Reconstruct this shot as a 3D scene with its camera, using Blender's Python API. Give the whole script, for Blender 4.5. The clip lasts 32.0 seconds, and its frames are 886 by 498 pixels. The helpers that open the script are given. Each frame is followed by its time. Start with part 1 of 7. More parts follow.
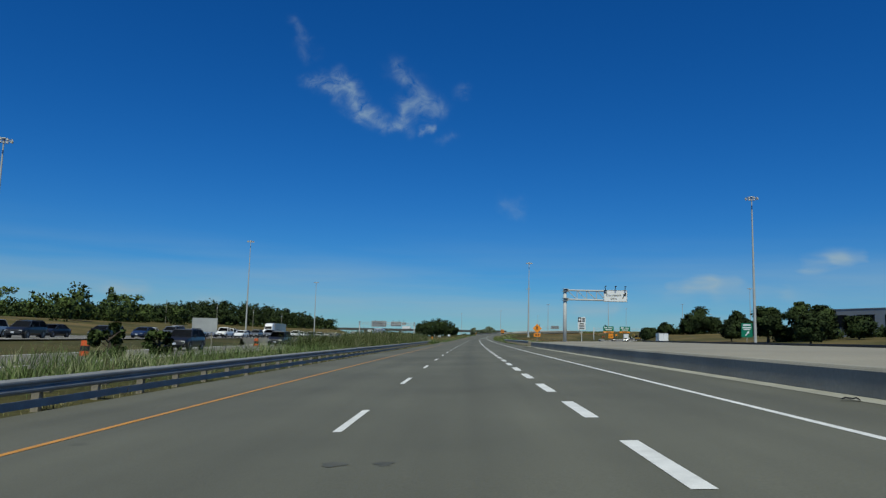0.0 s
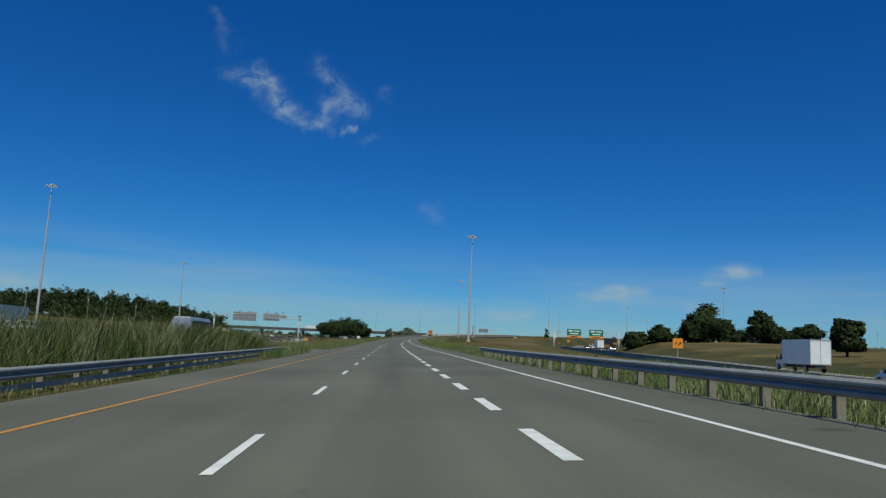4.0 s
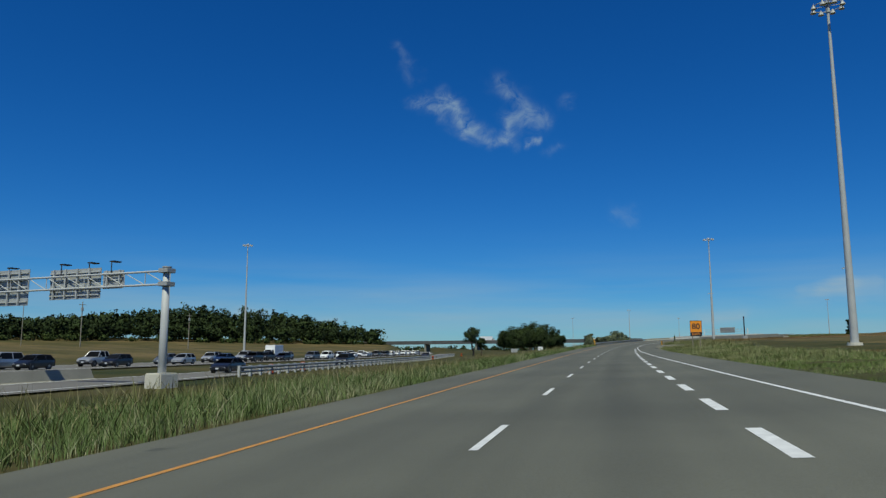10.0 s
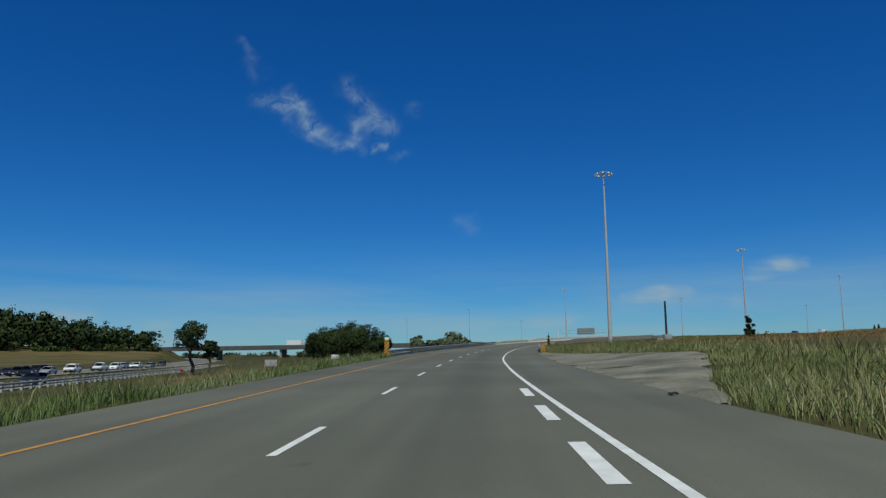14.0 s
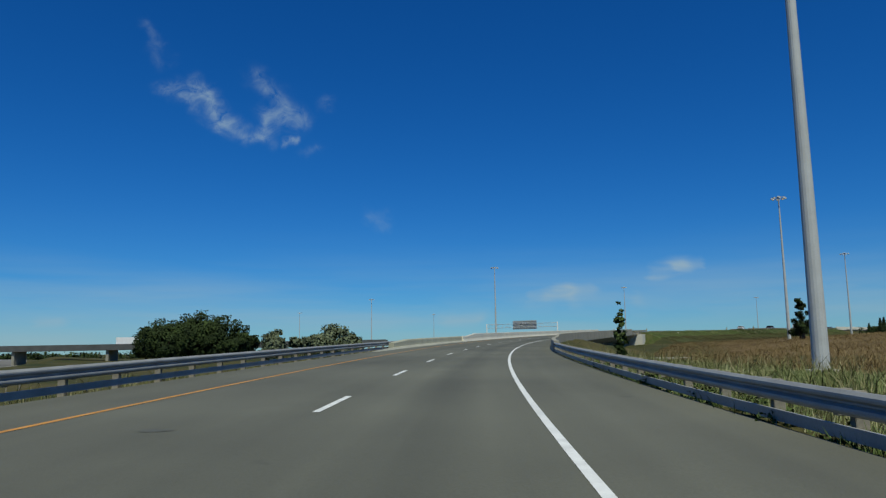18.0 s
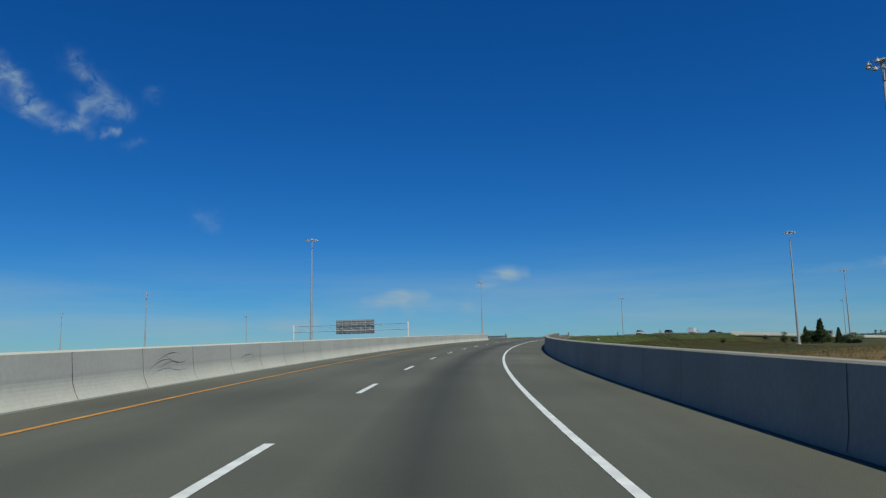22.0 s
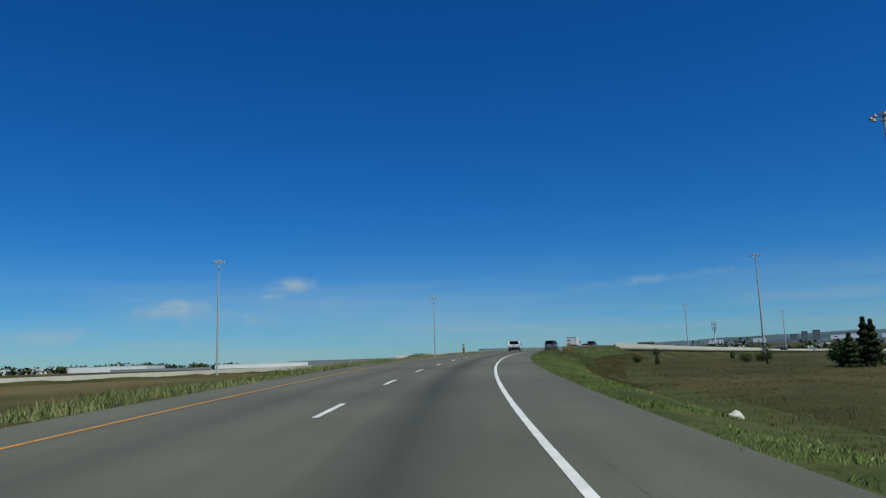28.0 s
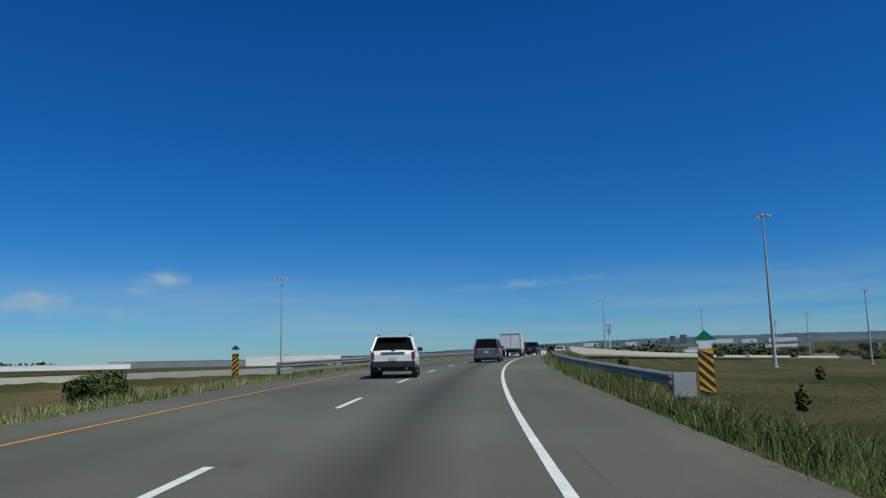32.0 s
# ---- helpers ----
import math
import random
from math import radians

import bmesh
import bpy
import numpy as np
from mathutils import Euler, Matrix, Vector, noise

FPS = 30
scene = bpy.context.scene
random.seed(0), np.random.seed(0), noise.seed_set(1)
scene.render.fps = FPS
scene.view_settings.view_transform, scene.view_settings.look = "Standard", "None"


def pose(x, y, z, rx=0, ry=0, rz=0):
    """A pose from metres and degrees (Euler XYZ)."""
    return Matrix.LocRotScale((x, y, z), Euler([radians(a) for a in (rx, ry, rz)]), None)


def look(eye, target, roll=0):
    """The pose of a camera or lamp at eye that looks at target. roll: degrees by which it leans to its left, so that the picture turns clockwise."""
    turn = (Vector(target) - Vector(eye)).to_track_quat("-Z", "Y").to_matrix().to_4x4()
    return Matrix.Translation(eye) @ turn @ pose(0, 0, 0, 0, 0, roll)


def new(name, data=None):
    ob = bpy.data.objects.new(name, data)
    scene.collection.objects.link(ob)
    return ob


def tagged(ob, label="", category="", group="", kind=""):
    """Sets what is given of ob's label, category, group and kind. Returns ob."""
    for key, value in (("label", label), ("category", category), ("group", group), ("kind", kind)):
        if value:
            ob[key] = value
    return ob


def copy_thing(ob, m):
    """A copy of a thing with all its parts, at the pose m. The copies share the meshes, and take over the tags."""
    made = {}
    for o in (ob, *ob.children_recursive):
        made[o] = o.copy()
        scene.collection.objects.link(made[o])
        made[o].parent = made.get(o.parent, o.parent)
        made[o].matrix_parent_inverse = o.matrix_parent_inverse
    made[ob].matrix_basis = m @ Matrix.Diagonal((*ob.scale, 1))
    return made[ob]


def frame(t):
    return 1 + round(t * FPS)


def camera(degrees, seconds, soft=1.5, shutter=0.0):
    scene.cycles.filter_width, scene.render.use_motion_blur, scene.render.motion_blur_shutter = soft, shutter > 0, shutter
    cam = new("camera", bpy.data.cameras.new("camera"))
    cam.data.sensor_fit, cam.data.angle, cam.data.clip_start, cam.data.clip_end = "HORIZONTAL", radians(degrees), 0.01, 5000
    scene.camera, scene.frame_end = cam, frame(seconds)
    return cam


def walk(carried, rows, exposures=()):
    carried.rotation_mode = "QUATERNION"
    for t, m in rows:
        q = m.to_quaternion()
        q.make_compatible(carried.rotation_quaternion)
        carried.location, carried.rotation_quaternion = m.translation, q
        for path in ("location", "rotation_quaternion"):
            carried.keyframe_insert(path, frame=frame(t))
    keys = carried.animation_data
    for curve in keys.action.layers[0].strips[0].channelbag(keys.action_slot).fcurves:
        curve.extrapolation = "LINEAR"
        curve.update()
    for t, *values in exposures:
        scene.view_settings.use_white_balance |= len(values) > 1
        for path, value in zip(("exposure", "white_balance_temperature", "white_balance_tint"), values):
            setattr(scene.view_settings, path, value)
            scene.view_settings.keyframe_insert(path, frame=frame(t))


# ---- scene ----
cam = camera(62.99, 32.0, soft=1.3)
walk(cam, [
    (0.0, pose(-0.13, -0.06, 1.29, 96.98, -1.42, -0.16)),
    (0.5, pose(0.29, 13.27, 1.32, 96.94, -1.52, -1.32)),
    (1.0, pose(0.74, 26.56, 1.34, 96.99, -1.50, -3.51)),
    (1.5, pose(1.25, 40.07, 1.36, 97.11, -2.13, -5.83)),
    (2.0, pose(1.80, 53.57, 1.37, 97.18, -2.65, -6.95)),
    (2.5, pose(2.33, 66.86, 1.38, 97.28, -2.35, -7.19)),
    (3.0, pose(2.88, 80.17, 1.40, 97.35, -2.27, -7.31)),
    (3.5, pose(3.46, 93.51, 1.41, 97.41, -2.39, -7.28)),
    (4.0, pose(4.04, 106.89, 1.43, 97.45, -2.59, -6.88)),
    (4.5, pose(4.64, 120.33, 1.45, 97.49, -2.75, -5.91)),
    (5.0, pose(5.26, 133.85, 1.47, 97.52, -2.85, -4.33)),
    (5.5, pose(5.85, 147.24, 1.49, 97.59, -2.92, -2.63)),
    (6.0, pose(6.46, 160.74, 1.52, 97.67, -2.65, -0.94)),
    (6.5, pose(6.99, 174.02, 1.55, 97.67, -2.49, 0.22)),
    (7.0, pose(7.54, 187.45, 1.58, 97.70, -2.19, 1.12)),
    (7.5, pose(8.31, 201.31, 1.63, 97.72, -2.15, 1.84)),
    (8.0, pose(9.08, 215.17, 1.69, 97.76, -1.81, 2.02)),
    (8.5, pose(9.96, 229.72, 1.77, 98.03, -1.27, 2.07)),
    (9.0, pose(10.88, 244.11, 1.85, 98.25, -0.88, 2.71)),
    (9.5, pose(11.69, 257.61, 1.94, 98.08, 0.05, 8.11)),
    (10.0, pose(12.55, 271.02, 2.05, 98.04, 0.16, 8.90)),
    (10.5, pose(13.36, 284.34, 2.16, 97.86, 0.21, 9.65)),
    (11.0, pose(14.23, 297.54, 2.29, 97.65, -0.33, 9.87)),
    (11.5, pose(15.33, 311.02, 2.44, 97.70, 0.04, 9.35)),
    (12.0, pose(16.46, 324.39, 2.60, 97.73, 0.73, 5.83)),
    (12.5, pose(17.75, 337.26, 2.77, 97.77, 1.15, 2.28)),
    (13.0, pose(19.07, 350.01, 2.94, 97.92, 0.98, -0.16)),
    (13.5, pose(20.48, 362.81, 3.12, 98.11, 0.91, -1.77)),
    (14.0, pose(21.94, 375.43, 3.31, 98.33, 0.60, -3.46)),
    (14.5, pose(23.33, 387.87, 3.51, 98.67, 0.28, -4.68)),
    (15.0, pose(24.82, 400.28, 3.71, 98.65, 0.50, -5.44)),
    (15.5, pose(26.22, 412.76, 3.93, 98.61, 0.09, -6.31)),
    (16.0, pose(27.90, 425.24, 4.16, 98.47, -0.03, -7.00)),
    (16.5, pose(29.78, 437.74, 4.40, 98.26, 0.16, -7.51)),
    (17.0, pose(31.86, 450.23, 4.66, 98.08, 0.45, -8.13)),
    (17.5, pose(34.16, 462.67, 4.92, 97.99, 0.66, -9.12)),
    (18.0, pose(36.69, 475.02, 5.20, 98.02, 0.76, -10.51)),
    (18.5, pose(39.37, 487.18, 5.49, 98.08, 1.35, -13.09)),
    (19.0, pose(42.29, 499.17, 5.78, 98.15, 1.39, -14.51)),
    (19.5, pose(45.50, 511.26, 6.08, 98.15, 1.34, -15.94)),
    (20.0, pose(49.00, 523.24, 6.39, 98.21, 0.90, -17.53)),
    (20.5, pose(52.80, 535.14, 6.71, 98.23, 0.61, -19.01)),
    (21.0, pose(56.93, 547.02, 7.04, 98.20, 0.57, -20.52)),
    (21.5, pose(61.49, 558.81, 7.37, 98.30, 0.65, -22.13)),
    (22.0, pose(66.35, 570.41, 7.70, 98.26, 1.11, -23.60)),
    (22.5, pose(71.34, 581.32, 8.01, 98.39, 1.42, -24.95)),
    (23.0, pose(76.54, 591.90, 8.33, 98.49, 1.69, -26.41)),
    (23.5, pose(82.08, 602.66, 8.65, 98.61, 1.92, -27.68)),
    (24.0, pose(87.83, 613.12, 8.99, 98.72, 1.97, -28.53)),
    (24.5, pose(93.73, 623.17, 9.32, 98.98, 1.73, -29.71)),
    (25.0, pose(99.83, 633.01, 9.65, 99.12, 1.57, -30.78)),
    (25.5, pose(105.99, 642.36, 9.99, 99.12, 1.21, -32.29)),
    (26.0, pose(112.41, 651.62, 10.32, 99.20, 1.12, -33.92)),
    (26.5, pose(118.99, 660.65, 10.64, 99.16, 1.00, -35.59)),
    (27.0, pose(125.75, 669.48, 10.95, 99.06, 0.99, -37.25)),
    (27.5, pose(132.70, 678.14, 11.24, 98.93, 1.23, -38.84)),
    (28.0, pose(139.86, 686.64, 11.52, 98.81, 1.75, -40.34)),
    (28.5, pose(147.29, 695.15, 11.80, 98.82, 1.68, -41.69)),
    (29.0, pose(154.91, 703.47, 12.07, 98.83, 1.62, -43.04)),
    (29.5, pose(162.92, 711.85, 12.34, 98.89, 1.19, -44.19)),
    (30.0, pose(171.13, 720.07, 12.60, 98.74, 0.66, -45.40)),
    (30.5, pose(179.29, 727.66, 12.84, 98.56, 0.97, -46.49)),
    (31.0, pose(187.69, 735.15, 13.07, 98.58, 0.68, -47.61)),
    (31.5, pose(196.51, 742.78, 13.31, 98.29, 1.49, -48.74)),
    (32.0, pose(205.50, 750.19, 13.53, 98.57, 1.13, -49.83)),
], exposures=[(t, e, 6400, 1) for t, e in ((0.0, -0.06), (1.0, -0.01), (2.0, -0.06), (6.0, -0.08), (7.0, -0.14), (9.2, -0.14), (10.3, -0.02), (11.0, -0.06), (12.0, -0.16), (14.0, -0.14), (15.5, -0.11), (18.0, -0.03), (20.0, -0.03), (22.0, -0.06), (25.0, -0.06), (28.0, -0.02), (30.0, -0.06), (31.0, 0.06), (32.0, -0.01))])

# The ramp's line: heading in degrees every 30 m, grade every 60 m, cross fall every 90 m.
HEADING = [1.77, 2.11, 2.36, 2.52, 2.64, 2.72, 2.79, 2.86, 3.20, 3.78, 4.40, 4.86, 5.34, 6.15, 7.60, 9.71, 12.35, 15.44, 18.83, 22.63, 26.51, 30.28, 33.84, 37.43, 41.08, 44.56, 47.87, 51.38, 54.82, 58.26, 61.70, 65.13]
GRADE = [0.0020, 0.0008, 0.0015, 0.0028, 0.0056, 0.0108, 0.0139, 0.0186, 0.0226, 0.0259, 0.0267, 0.0301, 0.0244, 0.0208, 0.0157, 0.0106]
CROSS = [-0.041, -0.043, -0.045, -0.048, -0.021, 0.012, 0.016, 0.025, 0.006, 0.006, -0.012]

# ---- light ----
SUN_AZ, SUN_EL = 179.0, 59.0      # degrees clockwise from +y, and above the horizon
world = bpy.data.worlds.new("world")
scene.world = world
world.use_nodes = True


def sky_world():
    nt = world.node_tree
    nt.nodes.clear()
    N, L = nt.nodes.new, nt.links.new

    def math_node(op, a, b=None, c=None, clamp=False):
        n = N("ShaderNodeMath")
        n.operation, n.use_clamp = op, clamp
        for i, v in enumerate((a, b, c)):
            if v is None:
                continue
            if isinstance(v, (int, float)):
                n.inputs[i].default_value = v
            else:
                L(v, n.inputs[i])
        return n.outputs[0]

    out = N("ShaderNodeOutputWorld")
    bg = N("ShaderNodeBackground")
    sky = N("ShaderNodeTexSky")
    sky.sky_type, sky.sun_disc = "NISHITA", False
    sky.sun_elevation, sky.sun_rotation = radians(SUN_EL), radians(SUN_AZ)
    sky.altitude, sky.air_density, sky.dust_density, sky.ozone_density = 300, 1.0, 0.15, 3.0
    co = N("ShaderNodeTexCoord").outputs["Generated"]
    sep = N("ShaderNodeSeparateXYZ")
    L(co, sep.inputs[0])
    x, y, z = sep.outputs
    # flat chart of the sky ahead: tangents of the bearing and of the height
    ahead = math_node("MAXIMUM", y, 0.05)
    px = math_node("DIVIDE", x, ahead)
    pz = math_node("DIVIDE", z, ahead)
    comb = N("ShaderNodeCombineXYZ")
    L(px, comb.inputs[0]), L(pz, comb.inputs[1])
    warp = N("ShaderNodeTexNoise")
    warp.inputs["Scale"].default_value, warp.inputs["Detail"].default_value = 26.0, 7.0
    L(comb.outputs[0], warp.inputs["Vector"])
    wsep = N("ShaderNodeSeparateColor")
    L(warp.outputs["Color"], wsep.inputs[0])
    wx = math_node("MULTIPLY_ADD", wsep.outputs[0], 0.044, px)
    wz = math_node("MULTIPLY_ADD", wsep.outputs[1], 0.044, pz)
    wx, wz = math_node("SUBTRACT", wx, 0.022), math_node("SUBTRACT", wz, 0.022)

    def stroke(ax, az, bx, bz, wide, amount, wx=wx, wz=wz):
        """A soft stroke of cloud between two places on the chart."""
        dx, dz = bx - ax, bz - az
        ll = dx * dx + dz * dz + 1e-9
        rx, rz = math_node("SUBTRACT", wx, ax), math_node("SUBTRACT", wz, az)
        along = math_node("MULTIPLY_ADD", rx, dx / ll, math_node("MULTIPLY", rz, dz / ll), clamp=True)
        ex = math_node("SUBTRACT", rx, math_node("MULTIPLY", along, dx))
        ez = math_node("SUBTRACT", rz, math_node("MULTIPLY", along, dz))
        d2 = math_node("MULTIPLY_ADD", ex, ex, math_node("MULTIPLY", ez, ez))
        g = math_node("POWER", 2.718, math_node("MULTIPLY", d2, -1.0 / (wide * wide)))
        return math_node("MULTIPLY", g, amount)

    cover = None
    for s in CLOUDS:
        c = stroke(*s)
        cover = c if cover is None else math_node("MAXIMUM", cover, c)
    fine = N("ShaderNodeTexNoise")
    fine.inputs["Scale"].default_value, fine.inputs["Detail"].default_value = 38.0, 8.0
    fine.inputs["Roughness"].default_value, fine.inputs["Distortion"].default_value = 0.62, 1.2
    L(comb.outputs[0], fine.inputs["Vector"])
    grain = math_node("MULTIPLY_ADD", fine.outputs["Fac"], 3.2, -1.0, clamp=True)
    cover = math_node("MULTIPLY", math_node("MULTIPLY", cover, grain), 0.66)
    # long thin streaks low over the horizon
    mp = N("ShaderNodeMapping")
    mp.inputs["Scale"].default_value = (1.3, 1.3, 15.0)
    L(co, mp.inputs[0])
    low = N("ShaderNodeTexNoise")
    low.inputs["Scale"].default_value, low.inputs["Detail"].default_value = 2.2, 6.0
    L(mp.outputs[0], low.inputs["Vector"])
    band = math_node("POWER", 2.718, math_node("MULTIPLY", math_node("POWER", math_node("SUBTRACT", z, 0.045), 2.0), -1 / 0.055 ** 2))
    streak = math_node("MULTIPLY", math_node("MULTIPLY_ADD", low.outputs["Fac"], 2.4, -0.80, clamp=True), math_node("MULTIPLY", band, 0.62))
    cover = math_node("MAXIMUM", cover, streak)
    # thin sheets and puffs low in the north, drawn out sideways
    ms = N("ShaderNodeMapping")
    ms.inputs["Scale"].default_value = (9.0, 42.0, 1.0)
    L(comb.outputs[0], ms.inputs[0])
    sheet = N("ShaderNodeTexNoise")
    sheet.inputs["Scale"].default_value, sheet.inputs["Detail"].default_value = 1.0, 5.0
    L(ms.outputs[0], sheet.inputs["Vector"])
    ssep = N("ShaderNodeSeparateColor")
    L(sheet.outputs["Color"], ssep.inputs[0])
    sx = math_node("ADD", math_node("MULTIPLY_ADD", ssep.outputs[0], 0.05, px), -0.025)
    sz = math_node("ADD", math_node("MULTIPLY_ADD", ssep.outputs[1], 0.018, pz), -0.009)
    soft = None
    for low_stroke in LOW_CLOUDS:
        c = stroke(*low_stroke, sx, sz)
        soft = c if soft is None else math_node("ADD", soft, c)
    soft = math_node("MULTIPLY", math_node("MINIMUM", soft, 0.8), math_node("MULTIPLY_ADD", sheet.outputs["Fac"], 2.6, -0.45, clamp=True))
    cover = math_node("MAXIMUM", cover, soft)
    mix = N("ShaderNodeMix")
    mix.data_type = "RGBA"
    L(cover, mix.inputs[0])
    hue = N("ShaderNodeHueSaturation")
    hue.inputs["Saturation"].default_value = 1.12
    L(sky.outputs[0], hue.inputs["Color"])
    deep = N("ShaderNodeMix")
    deep.data_type, deep.blend_type = "RGBA", "MULTIPLY"
    deep.inputs[0].default_value = 1.0
    tone = N("ShaderNodeMix")
    tone.data_type = "RGBA"
    tone.inputs[6].default_value, tone.inputs[7].default_value = (0.070, 0.375, 0.77, 1), (0.28, 0.50, 0.77, 1)
    L(math_node("POWER", 2.718, math_node("MULTIPLY", math_node("MAXIMUM", z, 0.0), -8.0)), tone.inputs[0])
    L(tone.outputs[2], deep.inputs[7])
    L(hue.outputs[0], deep.inputs[6])
    L(deep.outputs[2], mix.inputs[6])
    mix.inputs[7].default_value = (3.0, 3.9, 4.7, 1)
    L(mix.outputs[2], bg.inputs["Color"])
    bg.inputs["Strength"].default_value = 0.11
    L(bg.outputs[0], out.inputs[0])


# Wisps of high cloud: two ends on the chart, breadth, amount.
CLOUDS = [
    (-0.226, 0.448, -0.205, 0.425, 0.007, 0.20), (-0.212, 0.420, -0.196, 0.398, 0.008, 0.14), (-0.196, 0.360, -0.150, 0.352, 0.009, 0.55),
    (-0.160, 0.364, -0.128, 0.338, 0.010, 0.80), (-0.140, 0.345, -0.116, 0.316, 0.012, 0.95), (-0.116, 0.312, -0.078, 0.295, 0.008, 0.60),
    (-0.084, 0.292, -0.062, 0.297, 0.007, 0.75), (-0.062, 0.300, -0.052, 0.322, 0.011, 0.70), (-0.056, 0.322, -0.034, 0.334, 0.012, 0.75),
    (-0.072, 0.382, -0.050, 0.352, 0.012, 0.48), (-0.048, 0.352, -0.020, 0.322, 0.014, 0.50), (-0.036, 0.291, -0.022, 0.294, 0.005, 0.90),
    (0.020, 0.342, 0.022, 0.350, 0.008, 0.20), (-0.004, 0.280, 0.010, 0.284, 0.007, 0.20), (0.085, 0.190, 0.110, 0.178, 0.010, 0.22),
]
# Soft low clouds: the same numbers, with the breadth across.
LOW_CLOUDS = [
    (0.315, 0.079, 0.375, 0.084, 0.0135, 0.41), (0.34, 0.081, 0.412, 0.087, 0.0101, 0.35), (0.385, 0.072, 0.47, 0.078, 0.0169, 0.2), (0.39, 0.06, 0.47, 0.066, 0.0202, 0.16),
    (0.505, 0.109, 0.56, 0.121, 0.0135, 0.47), (0.545, 0.12, 0.59, 0.124, 0.0101, 0.37), (0.49, 0.069, 0.58, 0.076, 0.0219, 0.27), (0.45, 0.1, 0.52, 0.108, 0.0135, 0.14),
    (0.05, 0.039, 0.24, 0.045, 0.0101, 0.37), (0.2, 0.05, 0.34, 0.058, 0.0202, 0.2), (-0.56, 0.063, -0.42, 0.058, 0.0151, 0.37), (-0.45, 0.055, -0.31, 0.045, 0.0151, 0.33), (-0.33, 0.042, -0.1, 0.035, 0.0119, 0.2),
    (0.7, 0.084, 0.92, 0.103, 0.0119, 0.2), (0.62, 0.055, 0.82, 0.07, 0.0304, 0.19), (1.2, 0.14, 1.55, 0.186, 0.0151, 0.16), (1.45, 0.171, 1.93, 0.231, 0.0119, 0.22), (0.85, 0.06, 1.3, 0.08, 0.0338, 0.14),
]
sky_world()
sun = new("sun", bpy.data.lights.new("sun", "SUN"))
sun.data.energy, sun.data.angle, sun.data.color = 4.1, radians(0.53), (1.0, 0.95, 0.80)
_a, _e = radians(SUN_AZ), radians(SUN_EL)
sun.matrix_world = look((0, 0, 0), (-math.sin(_a) * math.cos(_e), -math.cos(_a) * math.cos(_e), -math.sin(_e)))


# ---- materials ----
def material(name, base, rough=0.7, metal=0.0, var=0.15, scale=1.5, fine=30.0, bump=0.0, tint=None, coords="Object", spec=0.5, per_object=0.0):
    """Plain surface with blotches at two sizes, fine relief and, where asked, a second colour in the blotches."""
    m = bpy.data.materials.new(name)
    m.use_nodes = True
    nt = m.node_tree
    b = nt.nodes["Principled BSDF"]
    N, L = nt.nodes.new, nt.links.new
    tc = N("ShaderNodeTexCoord")
    big, small = N("ShaderNodeTexNoise"), N("ShaderNodeTexNoise")
    for n, s, d in ((big, scale, 5.0), (small, fine, 4.0)):
        n.inputs["Scale"].default_value, n.inputs["Detail"].default_value = s, d
        L(tc.outputs[coords], n.inputs["Vector"])
    mix = N("ShaderNodeMix")
    mix.data_type = "RGBA"
    lo = [c * (1 - var) for c in base]
    hi = tint if tint else [min(1, c * (1 + var)) for c in base]
    mix.inputs[6].default_value, mix.inputs[7].default_value = (*lo, 1), (*hi, 1)
    ramp = N("ShaderNodeMapRange")
    ramp.inputs[1].default_value, ramp.inputs[2].default_value = 0.32, 0.68
    L(big.outputs["Fac"], ramp.inputs[0])
    L(ramp.outputs[0], mix.inputs[0])
    mul = N("ShaderNodeMix")
    mul.data_type, mul.blend_type = "RGBA", "MULTIPLY"
    mul.inputs[0].default_value = 1.0
    sr = N("ShaderNodeMapRange")
    sr.inputs[1].default_value, sr.inputs[2].default_value = 0.3, 0.7
    sr.inputs[3].default_value, sr.inputs[4].default_value = 1 - var * 0.8, 1 + var * 0.4
    L(small.outputs["Fac"], sr.inputs[0])
    L(mix.outputs[2], mul.inputs[6])
    L(sr.outputs[0], mul.inputs[7])
    col = mul.outputs[2]
    if per_object:
        info = N("ShaderNodeObjectInfo")
        pr = N("ShaderNodeMapRange")
        pr.inputs[3].default_value, pr.inputs[4].default_value = 1 - per_object, 1 + per_object
        L(info.outputs["Random"], pr.inputs[0])
        m2 = N("ShaderNodeMix")
        m2.data_type, m2.blend_type = "RGBA", "MULTIPLY"
        m2.inputs[0].default_value = 1.0
        L(col, m2.inputs[6]), L(pr.outputs[0], m2.inputs[7])
        col = m2.outputs[2]
    L(col, b.inputs["Base Color"])
    b.inputs["Roughness"].default_value, b.inputs["Metallic"].default_value = rough, metal
    b.inputs["Specular IOR Level"].default_value = spec
    if bump:
        bp = N("ShaderNodeBump")
        bp.inputs["Strength"].default_value, bp.inputs["Distance"].default_value = bump, 0.02
        L(small.outputs["Fac"], bp.inputs["Height"])
        L(bp.outputs[0], b.inputs["Normal"])
    return m


